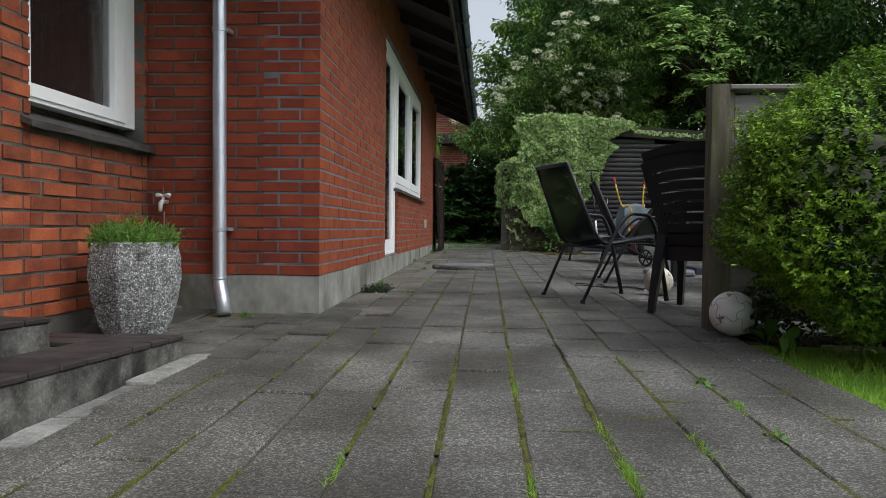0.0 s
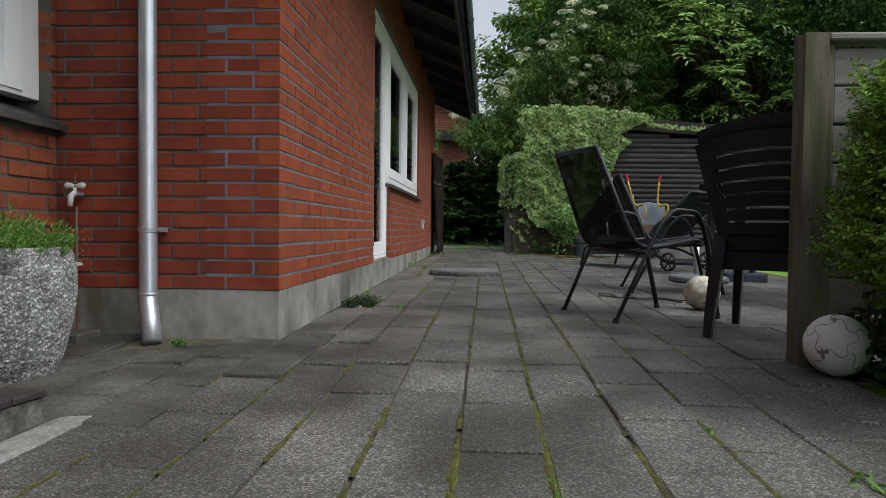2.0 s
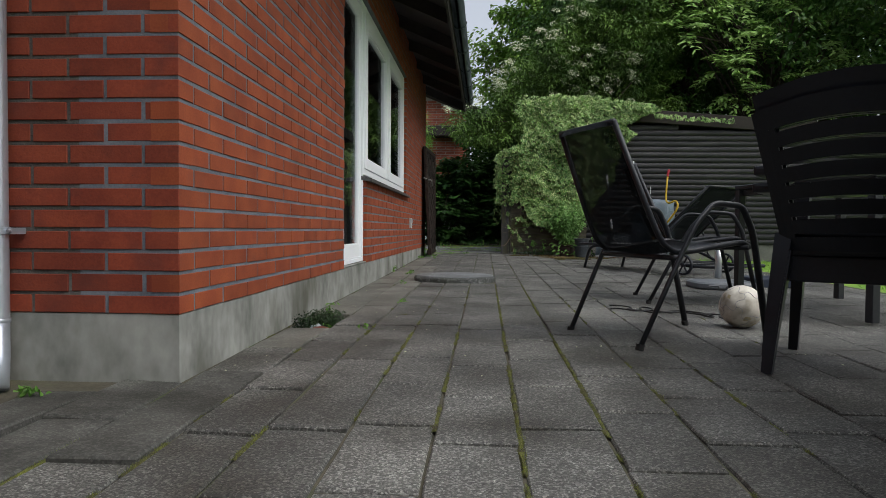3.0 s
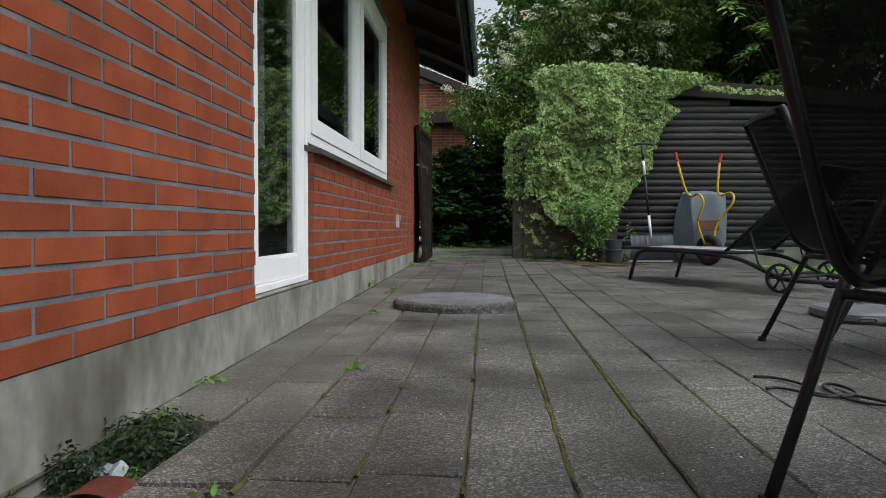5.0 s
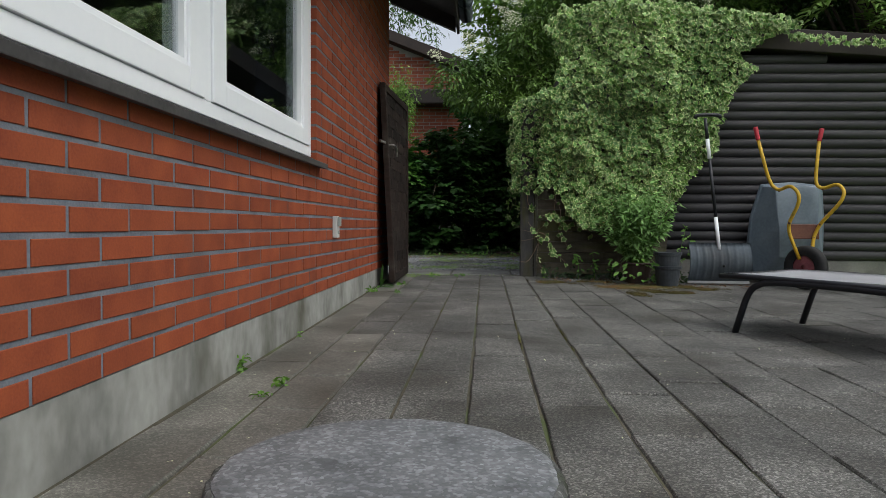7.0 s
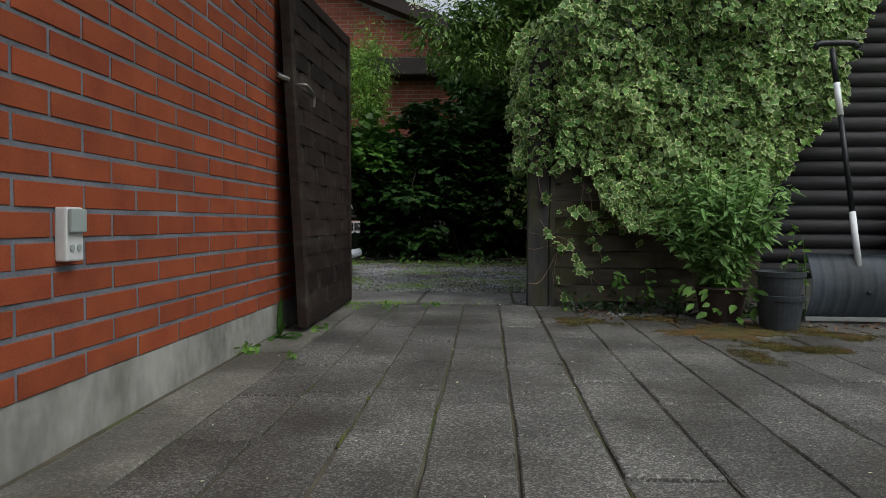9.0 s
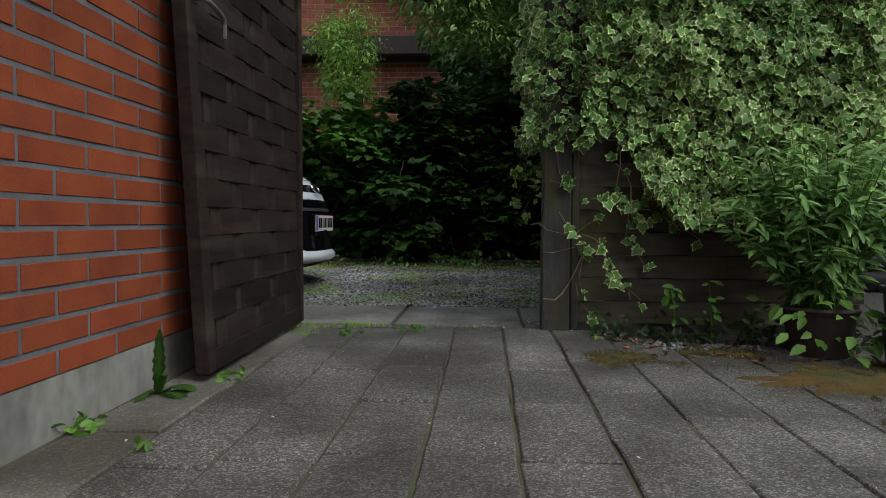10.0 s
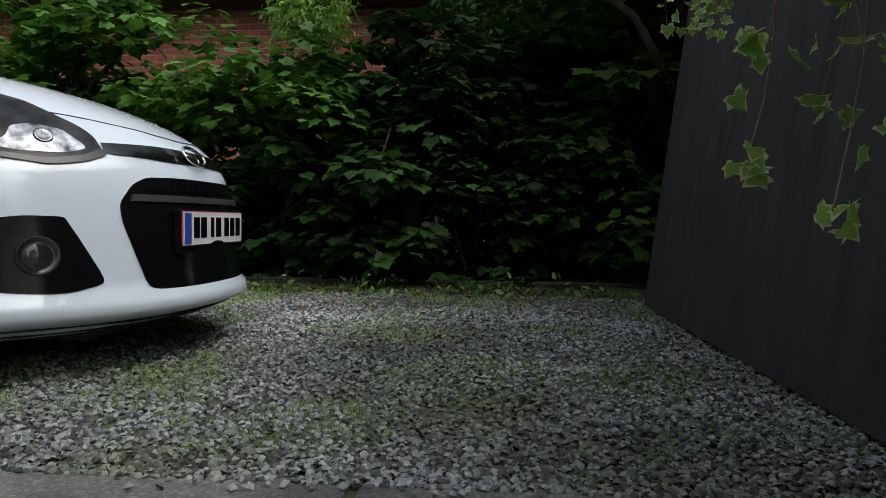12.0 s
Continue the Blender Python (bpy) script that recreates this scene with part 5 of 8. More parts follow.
for k in range(42):
    a = random.uniform(0, 6.28)
    r = random.uniform(0.1, 0.17)
    e = random.uniform(0.16, 0.27)
    tube(bm, [(r * math.cos(a), r * math.sin(a), 0.34), ((r + e * 0.2) * math.cos(a), (r + e * 0.2) * math.sin(a), 0.34 + e * 0.35), ((r + e * 0.45) * math.cos(a), (r + e * 0.45) * math.sin(a), 0.34 + e * 0.5)], [0.0016, 0.001, 0.0006], 4)
part("stalk", bm, M_HERB, planter)["kind"] = "stuff"
sp = []
for k in range(260):
    a, r = random.uniform(0, 6.28), random.uniform(0.2, 0.28)
    sp.append((r * math.cos(a), r * math.sin(a), 0.4 + random.uniform(-0.02, 0.09)))
leaves("dry_seed_heads", sp, np.tile((0, -1, 0.3), (260, 1)), 0.011, LANCE, material("straw_seed", (0.3, 0.22, 0.1), (0.42, 0.33, 0.18), 4, 0.8, 40, 0, island=0.2), planter, 0.8, -0.5, kind="stuff")

# downpipe
pipe = thing("downpipe", "galvanised zinc downpipe fixed to the brick wall", "downpipe")
bm = bmesh.new()
PX, PYY = -1.548, 3.905
tube(bm, [(PX, PYY, 3.0), (PX, PYY, 1.55), (PX, PYY, 0.13), (PX + 0.004, PYY - 0.006, 0.1), (PX + 0.026, PYY - 0.035, 0.045), (PX + 0.07, PYY - 0.1, -0.055)], 0.037, 24)
part("pipe", bm, M_ZINC, pipe, smooth=True)
for z in (0.405, 1.5):
    bm = bmesh.new()
    lathe(bm, [(0.0375, -0.012), (0.041, -0.01), (0.041, 0.01), (0.0375, 0.012)], 24, (PX, PYY, z))
    box(bm, PX + 0.038, PX + 0.056, PYY - 0.004, PYY + 0.06, z - 0.01, z + 0.01)
    tube(bm, [(PX + 0.05, PYY - 0.012, z), (PX + 0.05, PYY + 0.012, z)], 0.006, 8)
    part("clamp", bm, M_ZINC, pipe)
bm = bmesh.new()
lathe(bm, [(0.0372, 0), (0.0395, 0.002), (0.0395, 0.012), (0.0372, 0.014)], 24, (PX, PYY, 0.125))
part("collar", bm, M_ZINC, pipe, smooth=True)

# garden tap on a standpipe
tap = thing("garden_tap", "brass and white garden tap on a thin standpipe", "tap", at=(-1.872, 3.92, 0.0))
bm = bmesh.new()
tube(bm, [(0, 0, -0.04), (0, 0.0, 0.25)], 0.005, 8)
part("rod", bm, M_RUST, tap)
bm = bmesh.new()
tube(bm, [(0, 0, 0.25), (0, 0, 0.5)], 0.005, 8)
part("pipe", bm, M_METAL, tap)
bm = bmesh.new()
tube(bm, [(0, 0.04, 0.555), (0, -0.02, 0.555), (0, -0.04, 0.545), (0, -0.046, 0.5)], [0.011, 0.012, 0.012, 0.011], 12)
tube(bm, [(0, -0.01, 0.55), (0, -0.01, 0.585)], 0.008, 10)
part("spout", bm, M_SOCKET, tap, smooth=True)
for sx in (-1, 1):
    bm = bmesh.new()
    tube(bm, [(0, -0.01, 0.585), (sx * 0.018, -0.01, 0.59), (sx * 0.032, -0.01, 0.59), (sx * 0.042, -0.01, 0.587)], [0.008, 0.0105, 0.0145, 0.011], 10)
    part("handle", bm, M_SOCKET, tap, smooth=True)
bm = bmesh.new()
lathe(bm, [(0.006, 0.245), (0.022, 0.248), (0.022, 0.258), (0.006, 0.262)], 14)
part("guide", bm, M_SOCKET, tap)
bm = bmesh.new()
tube(bm, [(0, -0.01, 0.585), (0, -0.01, 0.64)], 0.003, 6)
part("pin", bm, M_RUST, tap)
tagged(part("paving_offcut", boxes((-1.97, -1.78, 3.78, 3.95, -0.085, -0.03), bevel=0.006), M_SLAB), "small grey offcut of paving against the wall", "stone")

# steps before the wing
steps = thing("doorsteps", "concrete doorsteps with dark brown tiles", "steps")
SX = -1.235


def sheared(bm):
    for q in bm.verts:
        if q.co.z > -0.03:
            q.co.z += (1.8 - q.co.y) * 0.045
    return bm


part("lower_step", sheared(bevelled(boxes((LX, SX, -2.0, 2.78, -0.2, 0.026)), 0.008)), M_STEP, steps, "stained concrete step")
part("upper_step", sheared(bevelled(boxes((LX, -1.52, -2.0, 2.42, -0.0, 0.12)), 0.008)), M_STEP, steps, "stained concrete step")
for k in range(13):
    for row, (x1, x0) in enumerate(((SX + 0.006, SX - 0.245), (SX - 0.25, SX - 0.49), (SX - 0.495, LX + 0.02))):
        y0 = 2.785 - (k + 1) * 0.125 - (0.03 if row == 1 else 0)
        if row > 0 and y0 < 2.44 and x0 < -1.53:
            continue
        part("step_tile", sheared(boxes((x0, x1, y0 + 0.004, y0 + 0.121, 0.027, 0.046), bevel=0.004)), M_TILE, steps)
for k in range(9):
    y0 = 2.42 - (k + 1) * 0.125
    part("step_tile", sheared(boxes((LX + 0.02, -1.515, y0 + 0.004, y0 + 0.121, 0.121, 0.14), bevel=0.004)), M_TILE, steps)
kerb = tagged(new("kerb"), "pale concrete edging beside the steps", "kerb", kind="structure")
for k, (a, b) in enumerate(((0.2, 0.75), (0.76, 1.25), (1.26, 1.74), (1.75, 1.98), (1.99, 2.34), (2.35, 2.84))):
    zc = zg(-1.18, (a + b) / 2)
    bm = boxes((SX + 0.01, SX + 0.098, a, b, zc - 0.1, zc + random.uniform(-0.004, 0.008)), bevel=0.007, seg=2)
    bmesh.ops.subdivide_edges(bm, edges=[e for e in bm.edges if abs(e.verts[0].co.y - e.verts[1].co.y) > 0.15], cuts=6)
    for q in bm.verts:
        q.co += Vector((noise.noise(q.co * 14) * 0.008 * (q.co.x > SX + 0.05), noise.noise(q.co * 20 + Vector((5, 0, 0))) * 0.006, noise.noise(q.co * 12 + Vector((0, 9, 0))) * 0.004))
    part("kerbstone", bm, M_KERB, kerb)

# fence post and board fence on the lawn side
lawn_fence = thing("board_fence", "weathered grey board fence with a mossy square post", "fence")
zf = zg(1.05, 3.73)
bm = boxes((1.036, 1.12, 3.69, 3.785, zf - 0.3, 1.15))
bmesh.ops.subdivide_edges(bm, edges=bm.edges[:], cuts=5, use_grid_fill=True)
for q in bm.verts:
    d = noise.noise(q.co * 9) * 0.004
    q.co.x += d
    q.co.y += d
part("post", bm, M_OLDTIMBER, lawn_fence, "mossy weathered square post")
part("batten", boxes((1.122, 1.155, 3.72, 3.76, zf - 0.1, 1.12), bevel=0.004), M_OLDTIMBER, lawn_fence)
for k in range(8):
    part("board", boxes((1.157, 3.4, 3.728 + 0.004 * (k % 2), 3.752 + 0.004 * (k % 2), zf + 0.05 + k * 0.142, zf + 0.05 + k * 0.142 + 0.135), bevel=0.005), M_PANEL, lawn_fence)
part("cap", boxes((1.122, 3.4, 3.69, 3.79, 1.122, 1.15), bevel=0.006), M_PANEL, lawn_fence)


def ball(at, r, mat, label, turn):
    ob = thing("football", label, "ball", "footballs", at=at)
    ob.rotation_euler = turn
    bm = bmesh.new()
    bmesh.ops.create_icosphere(bm, subdivisions=4, radius=r)
    ico = bmesh.new()
    bmesh.ops.create_icosphere(ico, subdivisions=1, radius=1)
    dirs = [v.co.normalized() for v in ico.verts]
    mids = [f.calc_center_median().normalized() for f in ico.faces]
    ico.free()
    for q in bm.verts:
        d = q.co.normalized()
        a = sorted((math.acos(max(-1, min(1, d.dot(c)))) + (0.065 if i < 12 else 0.0) for i, c in enumerate(dirs[:12] + mids[:20])))
        q.co *= 1 - 0.03 * max(0.0, 1 - (a[1] - a[0]) / 0.045)
    part("panel_cover", bm, mat, ob, smooth=True)
    bm = bmesh.new()
    for f0, f1 in itertools.combinations(mids, 2):
        if f0.angle(f1) < 0.75:
            side = f0.cross(f1).normalized()
            tube(bm, [(f0.lerp(f1, s) + side * 0.12 * math.sin(math.pi * 2 * s)).normalized() * r * 0.998 for s in (k / 10 for k in range(11))], r * 0.011, 5, cap=False)
    part("seams", bm, M_SEAM, ob)["kind"] = "stuff"
    for c in random.sample(dirs + mids, 9):
        bm = bmesh.new()
        o = c.orthogonal().normalized()
        o2 = c.cross(o)
        n, s = 11, random.uniform(0.08, 0.2)
        jag = [random.uniform(0.25, 1.3) for _ in range(n)]
        vs = [[bm.verts.new((c + (o * math.cos(2 * math.pi * k / n) + o2 * math.sin(2 * math.pi * k / n)) * s * f * jag[k]).normalized() * r * 1.0035) for k in range(n)] for f in (0.05, 0.4, 0.7, 1.0)]
        for a, b in zip(vs, vs[1:]):
            for k in range(n):
                bm.faces.new((a[k], a[(k + 1) % n], b[(k + 1) % n], b[k]))
        part("worn_patch", bm, random.choice((M_SEAM, M_SEAM, M_OCHRE)), ob, "scuffed worn patch")
    return ob


ball((1.119, 3.58, zg(1.12, 3.58) + 0.107), 0.108, M_BALL, "worn white football lying beside the fence post", (0.4, 0.3, 0.2))
ball((1.215, 5.36, zg(1.2, 5.36) + 0.104), 0.106, M_BALLOLD, "scuffed dirty white football under the garden chair", (1.4, 0.7, 1.1))


# sling armchair
def armchair():
    ob = thing("garden_armchair", "black steel garden armchair with sling seat and back", "chair", "sling armchairs")
    for sx in (-1, 1):
        x = 0.265 * sx
        bm = bmesh.new()
        tube(bm, bend([(x * 0.95, 0.34, 0), (x, 0.235, 0.46), (x, 0.17, 0.575), (x, 0.02, 0.585), (x, -0.07, 0.5), (x, -0.15, 0.36), (x * 0.95, -0.33, 0.0)], 0.25, 5), 0.0145, 10, flat=0.75)
        part("arm_frame", bm, M_BLACK, ob, smooth=True)
        for fy in (0.34, -0.33):
            bm = bmesh.new()
            tube(bm, [(x * 0.95, fy, -0.004), (x * 0.952, fy * 0.985, 0.02)], 0.0165, 8)
            part("foot_cap", bm, M_RUBBER, ob)
        bm = bmesh.new()
        xs_ = 0.232 * sx
        tube(bm, bend([(xs_, 0.25, 0.405), (xs_, 0.2, 0.425), (xs_, -0.14, 0.375), (xs_ * 0.98, -0.22, 0.43), (xs_ * 0.84, -0.425, 0.9)], 0.3, 5), 0.0125, 8)
        part("side_rail", bm, M_BLACK, ob, smooth=True)
    for y, z, w in ((0.25, 0.405, 0.235), (-0.425, 0.9, 0.198), (-0.15, 0.36, 0.262), (0.21, 0.4, 0.262)):
        bm = bmesh.new()
        tube(bm, [(-w, y, z), (w, y, z)], 0.011, 8)
        part("crossbar", bm, M_BLACK, ob, smooth=True)

    def cloth(path, name, mat):
        bm = bmesh.new()
        rows = []
        path = bend(path, 0.3, 4)
        for p in path:
            wd = 0.97 if p.z < 0.45 else 0.97 - 0.115 * min(1.0, (p.z - 0.45) / 0.45)
            rows.append([bm.verts.new((xx * wd, p.y - 0.022 * (1 - (xx / 0.235) ** 2) * (1 if p.z > 0.46 else 0), p.z - 0.02 * (1 - (xx / 0.235) ** 2) * (1 if p.z <= 0.46 else 0))) for xx in np.linspace(-0.235, 0.235, 9)])
        for a, b in zip(rows, rows[1:]):
            for k in range(8):
                bm.faces.new((a[k], a[k + 1], b[k + 1], b[k]))
        bmesh.ops.solidify(bm, geom=bm.faces[:], thickness=0.004)
        part(name, bm, mat, ob, smooth=True)
    cloth([(0, 0.262, 0.402), (0, 0.24, 0.432), (0, 0.05, 0.408), (0, -0.14, 0.385)], "seat", M_SLINGSEAT)
    cloth([(0, -0.15, 0.385), (0, -0.215, 0.43), (0, -0.315, 0.66), (0, -0.42, 0.912), (0, -0.437, 0.88)], "backrest", M_SLING)
    for z, f in ((0.52, 0.22), (0.7, 0.29)):
        part("label_tag", boxes((0.17, 0.176, -0.025 - f, -0.02 - f, z, z + 0.05)), M_SOCKET, ob)
    return ob


chair = armchair()
chair.matrix_basis = pose(0.745, 5.0, zg(0.745, 5.0) + 0.004, 0, 0, 25 - 90)
copy_thing(chair, pose(1.33, 6.54, zg(1.33, 6.54) + 0.004, 0, 0, -3 - 90))


# stack of slatted plastic chairs
def slat_chair():
    ob = thing("slatted_chair", "black plastic slat-back garden chair in a stack", "chair", "stacked slat chairs")
    for sx in (-1, 1):
        for fy, ty, tz in ((-0.3, -0.2, 0.42), (0.28, 0.22, 0.62)):
            bm = bmesh.new()
            rings = []
            for k in range(6):
                h = k / 5
                cx, cy, hw, hd = 0.262 - 0.03 * h, fy + (ty - fy) * h ** 1.3, 0.017 + 0.01 * h, 0.021 + 0.014 * h
                rings.append([bm.verts.new((sx * (cx + a * hw), cy + b * hd, tz * h)) for a, b in ((-1, -1), (1, -1), (1, 1), (-1, 1))])
            for a, b in zip(rings, rings[1:]):
                for k in range(4):
                    bm.faces.new((a[k], a[(k + 1) % 4], b[(k + 1) % 4], b[k]))
            bm.faces.new(rings[0][::-1])
            bm.faces.new(rings[-1])
            bmesh.ops.recalc_face_normals(bm, faces=bm.faces[:])
            part("leg", bm, M_PLASTIC, ob)
        bm = bmesh.new()
        box(bm, sx * 0.3 - 0.032, sx * 0.3 + 0.032, -0.25, 0.27, 0.62, 0.655)
        part("armrest", bevelled(bm, 0.012), M_PLASTIC, ob)
    bm = bmesh.new()
    box(bm, -0.25, 0.25, -0.2, 0.26, 0.4, 0.44)
    part("seat", bevelled(bm, 0.012), M_PLASTIC, ob)
    bm = bmesh.new()
    box(bm, -0.22, 0.22, -0.19, -0.17, 0.31, 0.4)
    part("apron", bevelled(bm, 0.006), M_PLASTIC, ob)

    def back(u, w, d):
        return Vector((u * (0.235 + 0.075 * w), -0.19 - 0.2 * w - 0.05 * (1 - u * u) + d, 0.42 + 0.5 * w - 0.05 * u * u * w))

    def strip(u0, u1, w0, w1, name, nu):
        bm = bmesh.new()
        rows = [[bm.verts.new(back(u0 + (u1 - u0) * i / nu, w, d)) for w, d in ((w0, -0.012), (w0, 0.012), (w1, 0.012), (w1, -0.012))] for i in range(nu + 1)]
        for a, b in zip(rows, rows[1:]):
            for q in range(4):
                bm.faces.new((a[q], b[q], b[(q + 1) % 4], a[(q + 1) % 4]))
        bm.faces.new(rows[0])
        bm.faces.new(rows[-1][::-1])
        bmesh.ops.recalc_face_normals(bm, faces=bm.faces[:])
        part(name, bm, M_PLASTIC, ob)
    for k in range(7):
        strip(-0.8, 0.8, 0.0 + 0.122 * k, 0.096 + 0.122 * k, "slat", 12)
    strip(-1, 1, 0.855, 1.0, "top_rail", 14)
    for sx in (-1, 1):
        strip(sx, sx * 0.8, 0, 0.855, "back_stile", 2)
    return ob


HD = 58
z0 = zg(1.2, 4.4)
slat = slat_chair()
slat.matrix_basis = pose(1.29, 4.42, z0 + 0.003, 0, 0, HD - 90)
copy_thing(slat, pose(1.29 + 0.01 * math.cos(radians(HD)), 4.42 + 0.01 * math.sin(radians(HD)), z0 + 0.003 + 0.061, 0, 0, HD - 90))

# garden table behind the chairs
table = thing("garden_table", "black garden table with square legs", "table")
zt = zg(1.9, 6.9)
TT = 0.735
table.matrix_basis = pose(1.66, 6.72, zt, 0, 0, 14)
TH = TT - zt
part("tabletop", boxes((0.0, 0.85, -1.2, 0.0, TH - 0.03, TH), bevel=0.006), M_BLACK, table)
part("apron", boxes((0.03, 0.82, -1.17, -0.03, TH - 0.075, TH - 0.032), bevel=0.004), M_BLACK, table)
for x in (0.004, 0.796):
    for y in (-0.054, -1.196):
        part("leg", boxes((x, x + 0.05, y, y + 0.05, 0.0, TH - 0.032), bevel=0.004), M_BLACK, table)

# sun lounger with raised back
lounger = thing("sun_lounger", "black sun lounger with faded pale fabric and wheels", "lounger")
A = Vector((1.12, 9.78, 0))
DL = Vector((0.63, -0.777, 0)).normalized()
WL = Vector((0.777, 0.63, 0)).normalized()


def lp3(s, w, z):
    p = A + DL * s + WL * w
    return Vector((p.x, p.y, z + zg(1.5, 9.4)))


LW_ = 0.66
for w in (0.0, LW_):
    bm = bmesh.new()
    tube(bm, bend([lp3(-0.04, w, 0.0), lp3(0.03, w, 0.23), lp3(0.12, w, 0.275), lp3(0.55, w, 0.27), lp3(0.95, w, 0.24), lp3(1.15, w, 0.16), lp3(1.3, w, 0.09), lp3(1.75, w, 0.1)], 0.35, 5), 0.016, 10)
    part("side_frame", bm, M_BLACK, lounger, smooth=True)
    bm = bmesh.new()
    tube(bm, bend([lp3(-0.12, w, 0.285), lp3(0.1, w, 0.29), lp3(0.95, w, 0.275)], 0.3, 4), 0.013, 8)
    part("bed_rail", bm, M_BLACK, lounger, smooth=True)
    bm = bmesh.new()
    tube(bm, [lp3(0.86, w, 0.28), lp3(1.54, w, 0.88)], 0.014, 8)
    part("back_rail", bm, M_BLACK, lounger, smooth=True)
    bm = bmesh.new()
    tube(bm, [lp3(1.05, w, 0.44), lp3(1.12, w, 0.2), lp3(1.2, w, 0.12)], 0.009, 8)
    part("back_strut", bm, M_BLACK, lounger, smooth=True)
    wheel = part("wheel", (lambda b: (lathe(b, [(0.085, -0.014), (0.1, -0.016), (0.106, -0.008), (0.106, 0.008), (0.1, 0.016), (0.085, 0.014), (0.085, -0.014)], 24, cap=False), b)[1])(bmesh.new()), M_PLASTIC, lounger, smooth=True)
    turn = Matrix((WL.cross(Vector((0, 0, 1))), Vector((0, 0, 1)), WL)).transposed().to_4x4()
    wheel.matrix_basis = Matrix.Translation(lp3(1.3, w + (-0.035 if w == 0 else 0.035), 0.107)) @ turn
    for k in range(6):
        bm = bmesh.new()
        a = k * math.pi / 3
        tube(bm, [(0.015 * math.cos(a), 0.015 * math.sin(a), 0), (0.09 * math.cos(a), 0.09 * math.sin(a), 0)], 0.009, 6)
        part("spoke", bm, M_PLASTIC, wheel)
    bm = bmesh.new()
    lathe(bm, [(0.022, -0.018), (0.026, 0), (0.022, 0.018)], 12)
    part("hub", bm, M_PLASTIC, wheel)
for s, z in ((-0.12, 0.285), (0.95, 0.275), (1.54, 0.88), (1.3, 0.107), (1.2, 0.12), (1.75, 0.1)):
    bm = bmesh.new()
    tube(bm, [lp3(s, 0, z), lp3(s, LW_, z)], 0.012, 8)
    part("crossbar", bm, M_BLACK, lounger, smooth=True)


def lcloth(name, a, b, mat, n=10):
    bm = bmesh.new()
    rows = [[bm.verts.new(lp3(a[0] + (b[0] - a[0]) * i / n, 0.015 + (LW_ - 0.03) * j / 6, a[1] + (b[1] - a[1]) * i / n - 0.012 * (1 - ((j - 3) / 3) ** 2))) for j in range(7)] for i in range(n + 1)]
    for p, q in zip(rows, rows[1:]):
        for k in range(6):
            bm.faces.new((p[k], q[k], q[k + 1], p[k + 1]))
    bmesh.ops.solidify(bm, geom=bm.faces[:], thickness=0.005)
    part(name, bm, mat, lounger, smooth=True)


lcloth("bed_fabric", (-0.12, 0.302), (0.9, 0.292), M_PALESLING)
lcloth("back_fabric", (0.88, 0.3), (1.54, 0.892), M_SLING)

# parasol base with pole stub
base = thing("parasol_base", "grey plastic parasol base with a steel pole stub", "parasol base", at=(1.89, 7.62, zg(1.89, 7.62)))
bm = bmesh.new()
prof = [(0.24, 0.0), (0.25, 0.015), (0.245, 0.045), (0.23, 0.058), (0.08, 0.068)]
n = 40
rings = []
for r, z in prof:
    rings.append([bm.verts.new((r * math.copysign(abs(math.cos(a)) ** 0.55, math.cos(a)), r * math.copysign(abs(math.sin(a)) ** 0.55, math.sin(a)), z)) for a in (2 * math.pi * k / n for k in range(n))])
for a, b in zip(rings, rings[1:]):
    for k in range(n):
        bm.faces.new((a[k], a[(k + 1) % n], b[(k + 1) % n], b[k]))
bm.faces.new(rings[0][::-1])
bm.faces.new(rings[-1])
part("base", bm, M_GREYBASE, base)
bm = bmesh.new()
tube(bm, [(0.02, 0.12, 0.07), (0.02, 0.12, 0.36)], 0.027, 16)
part("pole", bm, M_STEEL, base, smooth=True)
for k in range(3):
    bm = bmesh.new()
    tube(bm, bend([(-0.18 + k * 0.14, -0.245, 0.015), (-0.18 + k * 0.14, -0.26, 0.035), (-0.1 + k * 0.14, -0.26, 0.035), (-0.1 + k * 0.14, -0.245, 0.015)]), 0.006, 6)
    part("grip", bm, M_GREYBASE, base)
stub = thing("stand_base", "dark blue-black plastic stand base with a short stub", "stand base", at=(2.42, 8.0, zg(2.42, 8.0)))
M_NAVY = material("navy_plastic", (0.012, 0.018, 0.035), (0.025, 0.034, 0.055), 5, 0.45, 60, 0.1)
part("base", boxes((-0.19, 0.19, -0.2, 0.2, -0.01, 0.075), bevel=0.014, seg=2), M_NAVY, stub)
bm = bmesh.new()
lathe(bm, [(0.032, 0.07), (0.032, 0.15), (0.045, 0.155), (0.045, 0.18), (0.03, 0.185)], 16, (0.12, 0.0, 0.0))
part("stub", bm, M_NAVY, stub)

# cable lying on the paving
bm = bmesh.new()
pts = []
for i in range(120):
    s = i / 119
    x = 0.7 + 0.62 * s + 0.05 * math.sin(s * 31) + 0.03 * math.sin(s * 11)
    y = 5.98 - 0.3 * s + 0.07 * math.sin(s * 23 + 1) + 0.04 * math.cos(s * 41)
    pts.append((x, y, zg(x, y) + 0.006 + 0.004 * abs(math.sin(s * 17))))
tube(bm, pts, 0.0045, 6)
pts = [(0.68 + 0.5 * s, 5.93 - 0.22 * s + 0.03 * math.sin(s * 19), zg(0.8, 5.9) + 0.007) for s in (i / 50 for i in range(51))]
tube(bm, pts, 0.0045, 6)
tagged(part("cable", bm, M_CABLE, smooth=True), "thin black cable lying in loose loops on the paving", "cable")

